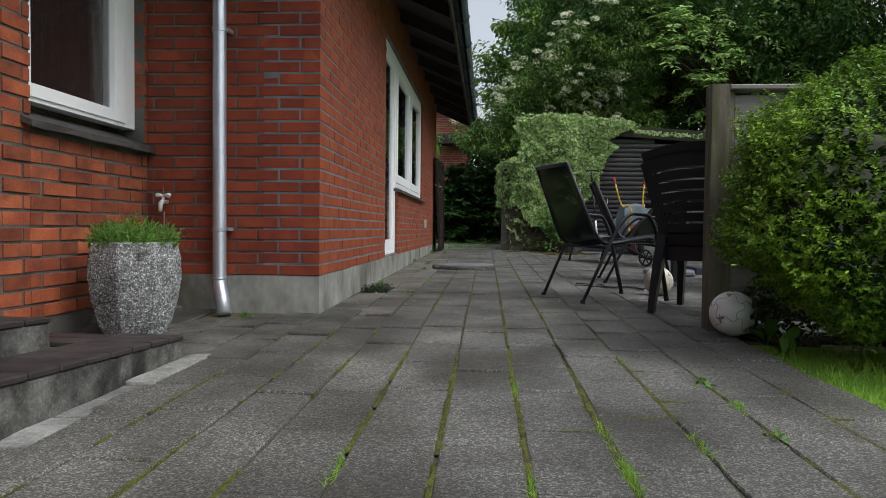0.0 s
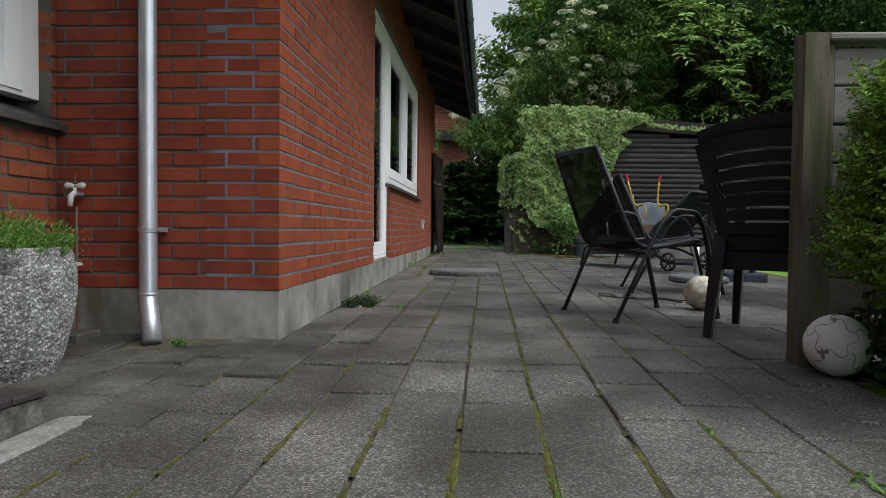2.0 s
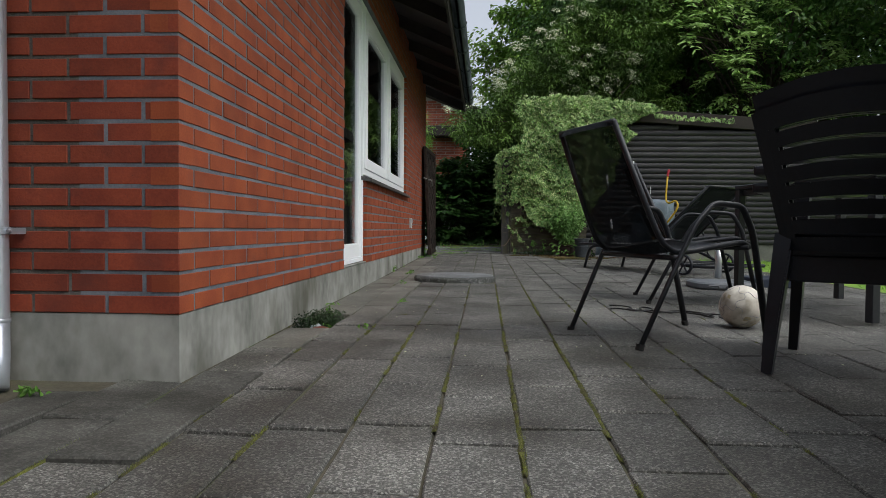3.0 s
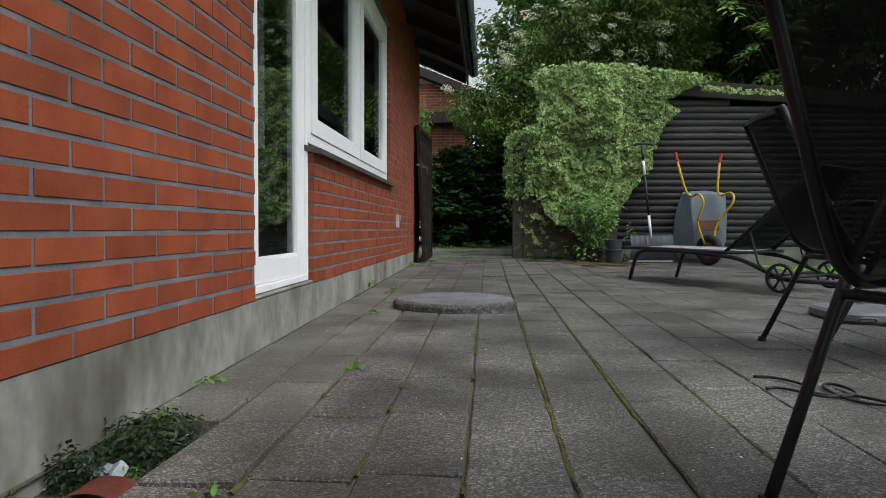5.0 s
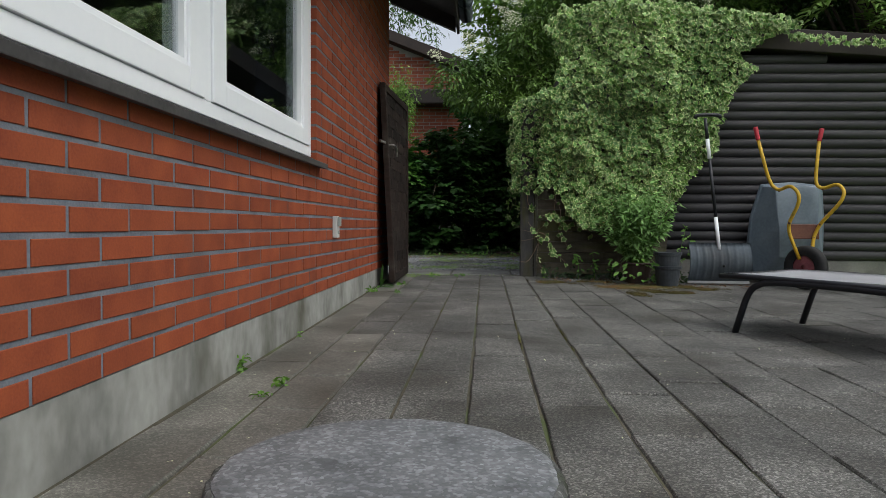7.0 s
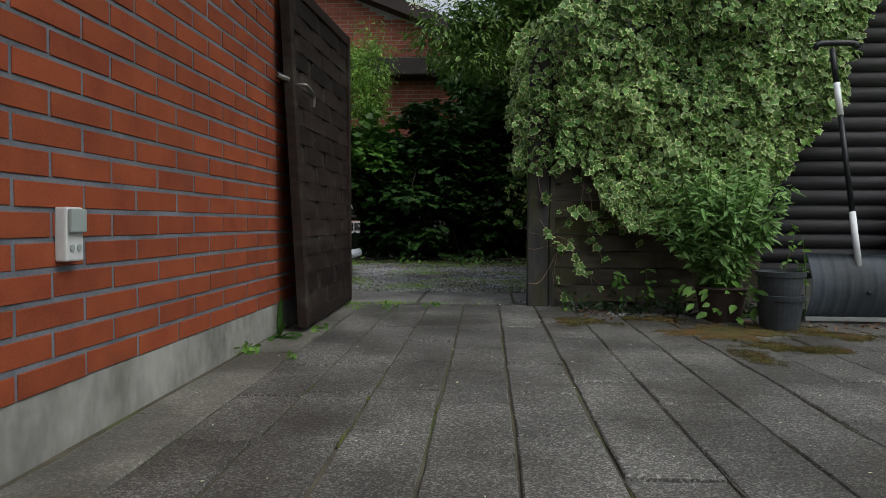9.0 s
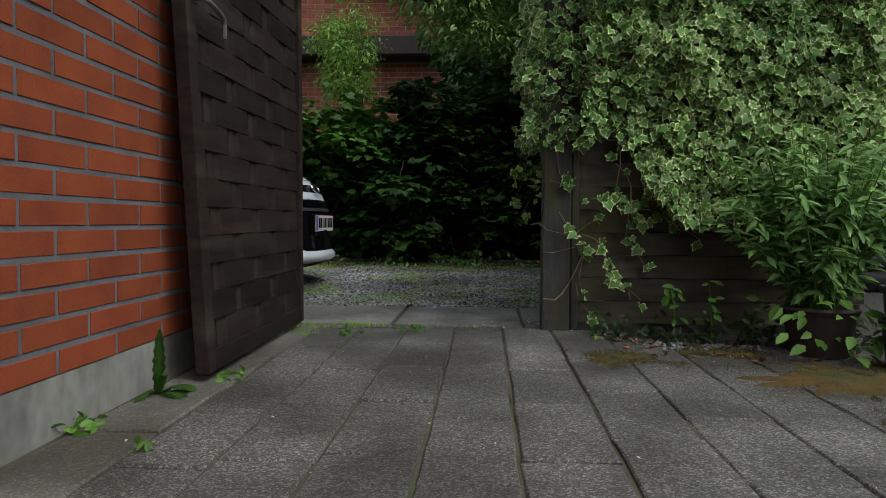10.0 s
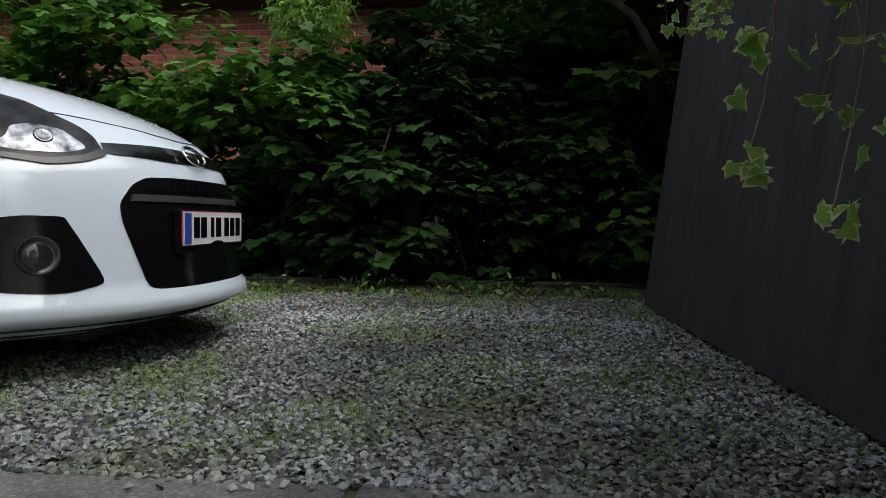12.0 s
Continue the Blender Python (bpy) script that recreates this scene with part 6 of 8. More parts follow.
# manhole cover
man = thing("manhole_cover", "round weathered concrete manhole cover standing proud", "manhole cover", at=(MH0[0], MH0[1], zg(MH0[0], MH0[1])))
bm = bmesh.new()
n = 72
rings = []
for r, z in ((0.332, 0.034), (0.331, 0.043), (0.32, 0.046), (0.2, 0.048), (0.08, 0.048)):
    rings.append([bm.verts.new(((r + (0.006 * noise.noise((math.cos(a) * 7, math.sin(a) * 7, z * 20)) if r > 0.3 else 0)) * math.cos(a), (r + (0.006 * noise.noise((math.cos(a) * 7, math.sin(a) * 7, z * 20)) if r > 0.3 else 0)) * math.sin(a), z)) for a in (2 * math.pi * k / n for k in range(n))])
for a, b in zip(rings, rings[1:]):
    for k in range(n):
        bm.faces.new((a[k], a[(k + 1) % n], b[(k + 1) % n], b[k]))
bm.faces.new(rings[-1])
part("lid", bm, M_LID, man, smooth=False)
bm = bmesh.new()
prof = [(0.28, -0.09), (0.346, -0.09), (0.347, 0.024), (0.341, 0.036), (0.334, 0.04), (0.28, 0.033)]
rings = [[bm.verts.new(((r + (0.009 * noise.noise((math.cos(a) * 9, math.sin(a) * 9, z * 30)) if r > 0.335 else 0)) * math.cos(a), (r + (0.009 * noise.noise((math.cos(a) * 9, math.sin(a) * 9, z * 30)) if r > 0.335 else 0)) * math.sin(a), z)) for a in (2 * math.pi * k / 96 for k in range(96))] for r, z in prof]
for a, b in zip(rings, rings[1:]):
    for k in range(96):
        bm.faces.new((a[k], a[(k + 1) % 96], b[(k + 1) % 96], b[k]))
part("rim", bm, material("crumbling_rim_concrete", (0.05, 0.053, 0.052), (0.16, 0.165, 0.16), 9, 0.9, 60, 1.0, agg=(110, 0.5), stain=(0.03, 0.035, 0.022), stain_at=0.5, stain_scale=6), man, "crumbling dark concrete rim")

# gap in the paving with weeds and a potsherd
sherd = thing("potsherd", "curved red terracotta potsherd in a paving gap", "potsherd", at=(-0.86, 5.13, zg(-0.86, 5.13) - 0.055))
bm = bmesh.new()
rows = [[bm.verts.new((0.075 * math.cos(a), 0.09 * s - 0.04, 0.05 * math.sin(a) - 0.01)) for a in np.linspace(0.3, 2.6, 8)] for s in (0, 0.5, 1)]
for a, b in zip(rows, rows[1:]):
    for k in range(7):
        bm.faces.new((a[k], a[k + 1], b[k + 1], b[k]))
bmesh.ops.solidify(bm, geom=bm.faces[:], thickness=0.01)
part("sherd", bm, M_TERRACOTTA, sherd, smooth=True)
scrap = thing("plastic_scrap", "crumpled scrap of pale blue-white plastic in the paving gap", "scrap", at=(-0.905, 5.235, zg(-0.9, 5.235) - 0.045))
bm = bmesh.new()
bmesh.ops.create_grid(bm, x_segments=7, y_segments=5, size=0.5, matrix=Matrix.Diagonal((0.06, 0.05, 1, 1)))
for q in bm.verts:
    q.co.z += 0.012 + 0.4 * q.co.y + 0.018 * noise.noise(q.co * 40)
bmesh.ops.solidify(bm, geom=bm.faces[:], thickness=0.002)
part("sheet", bm, material("dirty_pale_plastic", (0.14, 0.17, 0.19), (0.3, 0.34, 0.37), 20, 0.4, 60, 0.1), scrap)
M_WEED = leafmat("dark_weed_leaf", (0.015, 0.036, 0.012), (0.042, 0.08, 0.022))


def weed(name, label, x, y, n, r, h, size, mat, template=OVATE, up=0.8, sunk=0.008):
    ob = thing(name, label, "weed", at=(x, y, zg(x, y) - sunk))
    p, q = [], []
    for _ in range(n):
        a, d = random.uniform(0, 6.28), r * math.sqrt(random.random())
        p.append((d * math.cos(a), d * math.sin(a), h * random.random() ** 1.3))
        q.append((math.cos(a) * 0.5, math.sin(a) * 0.5, up))
    leaves("leaves", p, q, size, template, mat, ob, 0.45, -0.5, kind="stuff")
    return ob


weed("weed", "dark weeds growing in the paving gap", -0.9, 5.41, 900, 0.105, 0.085, 0.017, M_WEED, sunk=0.055)
weed("weed", "dark weeds growing in the paving gap", -0.95, 5.2, 420, 0.055, 0.085, 0.016, M_WEED, sunk=0.055)
weed("weed", "dark weeds growing in the paving gap", -0.86, 5.3, 260, 0.05, 0.05, 0.016, M_WEED, sunk=0.055)
weed("weed", "small green weed in a paving joint", -0.825, 5.2, 24, 0.03, 0.04, 0.02, M_HERB, sunk=0.05)
weed("weed", "small green weed in a paving joint", -0.86, 5.4, 16, 0.025, 0.03, 0.02, M_HERB, sunk=-0.02)
for x, y, n, r, h, s in ((0.66, 2.55, 22, 0.03, 0.02, 0.026), (0.67, 2.3, 16, 0.03, 0.015, 0.022), (0.44, 2.85, 12, 0.02, 0.015, 0.02), (-0.62, 5.05, 14, 0.03, 0.02, 0.03),
                         (-0.985, 8.76, 36, 0.025, 0.06, 0.026), (-0.78, 8.56, 22, 0.03, 0.025, 0.026), (-0.8, 8.42, 14, 0.03, 0.02, 0.022), (-0.97, 9.42, 16, 0.02, 0.03, 0.02), (-0.96, 11.3, 30, 0.05, 0.03, 0.034), (-0.76, 11.18, 16, 0.03, 0.02, 0.026),
                         (-0.97, 5.87, 20, 0.04, 0.025, 0.024), (-0.57, 6.08, 16, 0.03, 0.02, 0.03), (-0.72, 7.38, 18, 0.03, 0.025, 0.022), (-1.35, 3.78, 20, 0.035, 0.02, 0.03), (0.66, 2.0, 16, 0.025, 0.02, 0.022),
                         (-0.6, 12.55, 26, 0.05, 0.03, 0.03), (-0.34, 12.66, 30, 0.07, 0.025, 0.026), (-0.8, 11.8, 26, 0.05, 0.03, 0.03), (0.4, 12.6, 14, 0.03, 0.03, 0.03)):
    weed("weed", "small green weed in a paving joint", x, y, n, r, h, s, M_HERB)
dock = thing("dock_plant", "young dock plant with two broad leaves by the ball", "plant", at=(1.27, 3.33, zg(1.27, 3.33)))
leaves("leaves", [(-0.02, 0, 0.06), (0.05, -0.01, 0.09), (0.02, 0.03, 0.05)], [(-0.5, -0.8, 0.5), (0.2, -1, 0.2), (0.3, -0.6, 0.4)], 0.13, OVATE, M_HERB, dock, 0.15, 1.5, kind="stuff")
bm = bmesh.new()
for q in ((-0.02, 0, 0.07), (0.05, -0.01, 0.1), (0.02, 0.03, 0.06)):
    tube(bm, [(0.01, 0.01, -0.02), (q[0] * 0.6, q[1], q[2] * 0.7), q], 0.003, 5)
part("stem", bm, M_HERB, dock)

# small pale petals blown over the paving
pt = [(random.uniform(-0.95, 1.8), random.uniform(4.0, 12.4)) for _ in range(420)]
petals = leaves("petals", [(x, y, zg(x, y) + 0.004) for x, y in pt], np.tile((0, 0, 1.0), (len(pt), 1)), 0.0085, OVATE, M_FLOWER, None, 0.3, kind="stuff")
tagged(petals, "small pale elder petals scattered on the paving", "petals", kind="stuff")

# socket on the wall
socket = thing("outdoor_socket", "pale grey outdoor socket with a hinged lid", "socket", at=(HX, 10.234, 0.49))
part("body", boxes((0.0, 0.028, -0.032, 0.032, -0.06, 0.062), bevel=0.005, seg=2), M_SOCKET, socket)
part("lid", boxes((0.029, 0.04, -0.028, 0.028, 0.005, 0.058), bevel=0.004, seg=2), M_SOCKETLID, socket, "grey hinged lid")
bm = bmesh.new()
for dy in (-0.016, 0.016):
    tube(bm, [(0.026, dy * 0.8, -0.03), (0.031, dy * 0.8, -0.03)], 0.008, 10)
part("switch", bm, M_SOCKETLID, socket)

# plant and pots by the ivy
pot = thing("flower_pot", "dark grey plastic flower pots stacked in each other", "pot", at=(1.395, 12.16, zg(1.4, 12.16)))
for k, dz in ((0, 0.0), (1, 0.115)):
    bm = bmesh.new()
    lathe(bm, [(0.085, dz), (0.1, dz + 0.1), (0.103, dz + 0.145), (0.113, dz + 0.147), (0.116, dz + 0.17), (0.107, dz + 0.172), (0.1, dz + 0.14), (0.09, dz + 0.05)], 28)
    part("pot", bm, M_POT, pot, smooth=False)
M_HERBPALE = leafmat("grey_green_herb_leaf", (0.15, 0.3, 0.08), (0.29, 0.48, 0.17))
herb = thing("potted_plant", "bushy green plant in a brown pot before the ivy", "plant", at=(1.2, 12.42, zg(1.2, 12.42)))
bm = bmesh.new()
lathe(bm, [(0.1, 0.0), (0.125, 0.15), (0.135, 0.17), (0.125, 0.18), (0.08, 0.16)], 24)
part("pot", bm, material("brown_pot", (0.028, 0.017, 0.013), (0.05, 0.032, 0.025), 6, 0.7, 50, 0.2), herb)
bm = bmesh.new()
hp, hn, ha = [], [], []
for k in range(84):
    a, lean = random.uniform(0, 6.28), random.uniform(0.02, 0.36)
    h = random.uniform(0.3, 0.82) * (1 - lean * 0.7)
    tip = Vector((lean * math.cos(a), lean * math.sin(a) * 0.7, 0.15 + h))
    b0 = Vector((0.05 * math.cos(a), 0.05 * math.sin(a), 0.17))
    mid = b0.lerp(tip, 0.5) + Vector((0, 0, 0.04))
    tube(bm, [b0, mid, tip], [0.004, 0.003, 0.0015], 5)
    for i in range(40):
        s = random.uniform(0.12, 1.02)
        p = b0.lerp(mid, s * 2) if s < 0.5 else mid.lerp(tip, s * 2 - 1)
        aa = random.uniform(0, 6.28)
        hp.append(p + Vector((math.cos(aa), math.sin(aa), 0)) * 0.01)
        hn.append((math.cos(aa) * 0.25, math.sin(aa) * 0.25 - 0.25, 1.0))
        ha.append((math.cos(aa), math.sin(aa), 0.25))
part("stalk", bm, M_HERB, herb)["kind"] = "stuff"
leaves("leaves", hp, hn, 0.062, LEAFLET, M_HERBPALE, herb, 0.3, 0.25, kind="stuff", along=ha)
broad = thing("broadleaf_weeds", "broad-leaved green weeds under the ivy", "plant", at=(1.22, 12.25, zg(1.2, 12.3)))
p = [(random.gauss(0, 0.13), random.gauss(0, 0.07), random.uniform(0.02, 0.22)) for _ in range(44)]
leaves("leaves", p, [(q[0] * 1.5, -0.5, 0.9) for q in p], 0.065, OVATE, M_HERB, broad, 0.25, 0.35, kind="stuff", along=[(q[0] * 8, -0.8, 0.1) for q in p])
for x, y, h in ((0.72, 12.6, 0.22), (0.86, 12.58, 0.26), (1.0, 12.55, 0.2), (1.62, 12.7, 0.5), (1.78, 12.72, 0.45)):
    o = thing("seedling", "slender green seedling at the foot of the fence", "plant", at=(x, y, zg(x, y)))
    bm = bmesh.new()
    tip = (random.uniform(-0.08, 0.08), -0.05, h)
    tube(bm, [(0, 0, -0.02), (tip[0] * 0.3, -0.02, h * 0.5), tip], [0.004, 0.003, 0.001], 5)
    part("stem", bm, M_HERB, o)
    p = [(tip[0] * s + random.uniform(-0.03, 0.03), -0.04 * s + random.uniform(-0.03, 0.03), h * s) for s in np.random.uniform(0.35, 1, 16)]
    leaves("leaves", p, [(q[0] * 4, -0.6, 0.6) for q in p], 0.042, OVATE, M_HERB, o, 0.4, 0.2, kind="stuff")
under = thing("undergrowth", "low green seedlings and dead leaves along the fence foot", "undergrowth", kind="stuff")
p = []
while len(p) < 420:
    x = random.uniform(0.4, 2.1)
    p.append((x, 12.66 - 0.14 * random.random(), zg(x, 12.6) + 0.1 * random.random() ** 2))
leaves("leaves", p, np.tile((0, -0.6, 0.8), (420, 1)), 0.045, OVATE, M_WEED, under, 0.5, 0, kind="stuff")
p = [(random.uniform(0.4, 2.2), 12.6 - 0.4 * random.random() ** 2, 0) for _ in range(260)]
p = [(x, y, zg(x, y) + 0.004) for x, y, _ in p]
M_DEAD = material("dead_leaf", (0.16, 0.07, 0.03), (0.3, 0.17, 0.09), 6, 0.9, 40, 0, island=0.35)
leaves("dead_leaves", p, np.tile((0, 0, 1), (260, 1)), 0.035, OVATE, M_DEAD, under, 0.25, 0, kind="stuff")
M_FERN = leafmat("fern_frond", (0.06, 0.16, 0.03), (0.13, 0.27, 0.055))
fern = thing("fern", "upright broad-leaved fern in the corner by the gate", "plant", at=(-0.955, 11.62, zg(-0.95, 11.62)))
for lean, dy, h, wd in ((0.02, -0.03, 0.18, 0.022), (0.045, -0.05, 0.12, 0.02), (0.1, 0.02, 0.06, 0.03), (-0.01, -0.1, 0.05, 0.028), (0.13, -0.06, 0.035, 0.026)):
    bm = bmesh.new()
    rows = []
    for i in range(15):
        s = i / 14
        c0 = Vector((lean * s + 0.01, dy * s, h * s - 0.06 * s ** 3 * (h < 0.15)))
        w = wd * math.sin(math.pi * (0.08 + 0.9 * s)) ** 0.6 * (1 + 0.16 * (-1) ** i)
        rows.append([bm.verts.new(c0 + Vector((0.35 * o, 0.9 * o, -0.25 * abs(o)))) for o in (-w, 0, w)])
    for a, b in zip(rows, rows[1:]):
        for k in range(2):
            bm.faces.new((a[k], a[k + 1], b[k + 1], b[k]))
    bmesh.ops.solidify(bm, geom=bm.faces[:], thickness=0.0015)
    part("frond", bm, M_FERN, fern, smooth=True)

dock = thing("dock_plant", "young dock plant with broad leaves beside the football", "plant", at=(1.2, 3.38, zg(1.2, 3.38)))
for ang, reach, h, wd in ((-2.6, 0.13, 0.1, 0.024), (-1.5, 0.06, 0.16, 0.03), (-0.5, 0.12, 0.05, 0.022), (2.6, 0.1, 0.04, 0.018), (0.7, 0.08, 0.1, 0.02)):
    bm = bmesh.new()
    rows = []
    for i in range(12):
        s = i / 11
        c0 = Vector((math.cos(ang) * reach * s, math.sin(ang) * reach * s, h * s * (1.5 - 0.7 * s) - 0.005))
        w = 0.003 + wd * math.sin(math.pi * max(0.0, s - 0.22) / 0.78) ** 0.8
        rows.append([bm.verts.new(c0 + Vector((-math.sin(ang) * o, math.cos(ang) * o, 0.25 * abs(o)))) for o in (-w, 0, w)])
    for a, b in zip(rows, rows[1:]):
        for k in range(2):
            bm.faces.new((a[k], a[k + 1], b[k + 1], b[k]))
    bmesh.ops.solidify(bm, geom=bm.faces[:], thickness=0.0012)
    part("leaf", bm, M_HERB, dock, smooth=True)

# moss patches on the paving by the pots
M_MOSSPATCH = material("brown_green_moss", (0.034, 0.032, 0.009), (0.1, 0.085, 0.015), 14, 1.0, 120, 1.0, stain=(0.11, 0.045, 0.014), stain_at=0.53, stain_scale=4, depth=0.008)
for cx, cy, rx, ry in ((1.1, 12.0, 0.42, 0.34), (0.42, 12.2, 0.17, 0.14), (1.16, 11.66, 0.14, 0.12), (1.42, 12.16, 0.24, 0.18), (0.82, 12.36, 0.17, 0.09), (1.62, 12.0, 0.2, 0.12), (1.34, 11.62, 0.16, 0.08), (1.0, 11.42, 0.07, 0.14)):
    bm = bmesh.new()
    n = 64
    cen = bm.verts.new((cx, cy, zg(cx, cy) + 0.009))
    rings = []
    for f in (0.5, 0.85, 1.0):
        rings.append([])
        for k in range(n):
            a = 2 * math.pi * k / n
            g = f * (0.6 + 0.4 * noise.noise((cx * 5 + math.cos(a) * 1.5, cy * 5 + math.sin(a) * 1.5, 0)) + 0.45 * noise.noise((cx * 5 + math.cos(a) * 6, cy * 5 + math.sin(a) * 6, 3)))
            x, y = cx + rx * g * math.cos(a), cy + ry * g * math.sin(a)
            rings[-1].append(bm.verts.new((x, y, zg(x, y) + (0.006 + 0.006 * noise.noise((x * 30, y * 30, 0)) if f < 1 else -0.004))))
    for k in range(n):
        bm.faces.new((cen, rings[0][k], rings[0][(k + 1) % n]))
        for a, b in zip(rings, rings[1:]):
            bm.faces.new((a[k], b[k], b[(k + 1) % n], a[(k + 1) % n]))
    patch = tagged(part("moss_patch", bm, M_MOSSPATCH, smooth=True), "flat cushion of brown-green moss on the paving", "moss")
    p = []
    while len(p) < 2200:
        a, g = random.uniform(0, 6.283), 1.35 * math.sqrt(random.random())
        x, y = cx + rx * g * math.cos(a), cy + ry * g * math.sin(a)
        if g * (1 + 0.9 * noise.noise((x * 9, y * 12, 6))) < 0.95:
            p.append((x, y, zg(x, y) + 0.005 * max(0.0, 1 - g)))
    leaves("moss_fringe", p, np.tile((0, -0.6, 0.8), (2200, 1)), 0.014, BLADE, M_MOSSPATCH, patch, 0.8, -1, kind="stuff")

# snow shovel leaning on the shed
shovel = thing("snow_shovel", "wide grey ribbed snow shovel leaning on the shed", "shovel")
bm = bmesh.new()
n = 60
rows = []
for i in range(n + 1):
    x = 1.645 + 0.53 * i / n
    rib = 0.006 * (math.cos((i / n) * math.pi * 2 * 8) > 0.6)
    rows.append([bm.verts.new((x, 12.45 - 0.075 * math.sin(a) - rib * 0.8, 0.03 + 0.34 * s + 0.0)) for s, a in ((k / 8, math.pi * k / 8) for k in range(9))])
for a, b in zip(rows, rows[1:]):
    for k in range(8):
        bm.faces.new((a[k], b[k], b[k + 1], a[k + 1]))
bmesh.ops.solidify(bm, geom=bm.faces[:], thickness=0.006)
part("blade", bm, M_GREYBLUE, shovel, smooth=True)
part("edge_strip", boxes((1.645, 2.175, 12.435, 12.45, 0.01, 0.035), bevel=0.003), M_STEEL, shovel)
s0, s1 = Vector((1.905, 12.42, 0.3)), Vector((1.803, 12.55, 1.47))
for a, b, m, r, nm in ((0.0, 0.25, M_WHITE, 0.0165, "white_sleeve"), (0.25, 0.69, M_BLACK, 0.014, "shaft"), (0.69, 0.84, M_WHITE, 0.0165, "white_sleeve"), (0.84, 1.0, M_BLACK, 0.015, "shaft")):
    bm = bmesh.new()
    tube(bm, [s0.lerp(s1, a), s0.lerp(s1, b)], r, 12)
    part(nm, bm, m, shovel, smooth=True)
bm = bmesh.new()
tube(bm, bend([s1 + Vector((-0.09, 0, 0.0)), s1 + Vector((-0.075, 0, 0.03)), s1 + Vector((0.12, 0, 0.03)), s1 + Vector((0.135, 0, 0.0))]), 0.016, 10)
part("grip", bm, M_BLACK, shovel, smooth=True)
bm = bmesh.new()
bmesh.ops.create_uvsphere(bm, u_segments=10, v_segments=6, radius=0.013, matrix=Matrix.Translation((1.93, 12.365, 0.17)))
part("bolt", bm, M_BLACK, shovel)

# wheelbarrow standing on end against the shed
barrow = thing("wheelbarrow", "grey-blue wheelbarrow with yellow frame tipped against the shed", "wheelbarrow")
bm = bmesh.new()
RIM = [(2.36, 12.73, 0.9), (2.27, 12.72, 0.6), (2.235, 12.7, 0.3), (2.3, 12.68, 0.05), (2.57, 12.68, 0.03), (2.84, 12.68, 0.05), (2.91, 12.7, 0.3), (2.92, 12.72, 0.6), (2.9, 12.73, 0.89), (2.64, 12.73, 0.92)]
FLOOR = [(2.38, 12.46, 0.86), (2.385, 12.42, 0.68), (2.41, 12.4, 0.5), (2.45, 12.5, 0.24), (2.56, 12.52, 0.22), (2.67, 12.5, 0.24), (2.72, 12.4, 0.5), (2.74, 12.42, 0.68), (2.745, 12.46, 0.86), (2.56, 12.46, 0.87)]
rings = [[bm.verts.new(p) for p in RIM], [bm.verts.new((x, y - 0.025, z)) for x, y, z in RIM],
         [bm.verts.new((x + (2.565 - x) * 0.05, y - 0.03, z + (0.5 - z) * 0.04)) for x, y, z in RIM], [bm.verts.new(p) for p in FLOOR]]
for a, b in zip(rings, rings[1:]):
    for k in range(10):
        bm.faces.new((a[k], a[(k + 1) % 10], b[(k + 1) % 10], b[k]))
bm.faces.new(rings[-1])
bmesh.ops.recalc_face_normals(bm, faces=bm.faces[:])
bmesh.ops.bevel(bm, geom=[e for e in bm.edges if len(e.link_faces) == 2], offset=0.014, segments=3, affect="EDGES", profile=0.5)
part("tray", bm, M_GREYBLUE, barrow, smooth=True)
for grip, top, loop in ((((2.18, 12.4, 1.37), (2.205, 12.4, 1.26)), (2.31, 12.4, 0.886), ((2.37, 12.36, 0.82), (2.411, 12.24, 0.862), (2.44, 12.15, 0.8), (2.45, 12.15, 0.71), (2.413, 12.25, 0.545), (2.429, 12.28, 0.46), (2.495, 12.22, 0.24))),
                        (((2.735, 12.4, 1.355), (2.715, 12.4, 1.25)), (2.688, 12.4, 0.887), ((2.73, 12.36, 0.835), (2.798, 12.24, 0.878), (2.81, 12.15, 0.81), (2.785, 12.15, 0.72), (2.676, 12.28, 0.533), (2.64, 12.3, 0.42), (2.6, 12.24, 0.24)))):
    bm = bmesh.new()
    tube(bm, bend([grip[1], top, *loop], 0.4, 5), 0.0145, 10)
    part("frame_tube", bm, M_YELLOW, barrow, smooth=True)
    bm = bmesh.new()
    tube(bm, [Vector(grip[0]).lerp(Vector(grip[1]), k) for k in (0, 0.08, 0.9, 1.0)], [0.016, 0.019, 0.018, 0.021], 12)
    part("grip", bm, M_RED, barrow, smooth=True)
    bm = bmesh.new()
    for k in (0, 4, 5):
        bmesh.ops.create_uvsphere(bm, u_segments=8, v_segments=6, radius=0.011, matrix=Matrix.Translation(Vector(loop[k]) + Vector((0, -0.012, 0))))
    part("bolt", bm, M_RUST, barrow)
part("cross_brace", boxes((2.445, 2.69, 12.3, 12.318, 0.41, 0.535), bevel=0.005), M_RUST, barrow, "rusty sheet steel brace")
bm = bmesh.new()
lathe(bm, [(0.1, -0.035), (0.14, -0.046), (0.17, -0.04), (0.183, -0.022), (0.186, 0), (0.183, 0.022), (0.17, 0.04), (0.14, 0.046), (0.1, 0.035), (0.1, -0.035)], 32, cap=False)
wheel = part("wheel", bm, M_RUBBER, barrow, smooth=True)
wheel.matrix_basis = pose(2.545, 12.22, 0.186 + zg(2.55, 12.2), 0, 90, 32)
bm = bmesh.new()
lathe(bm, [(0.1, -0.02), (0.06, -0.03), (0.02, -0.035), (0.02, 0.035), (0.06, 0.03), (0.1, 0.02)], 20)
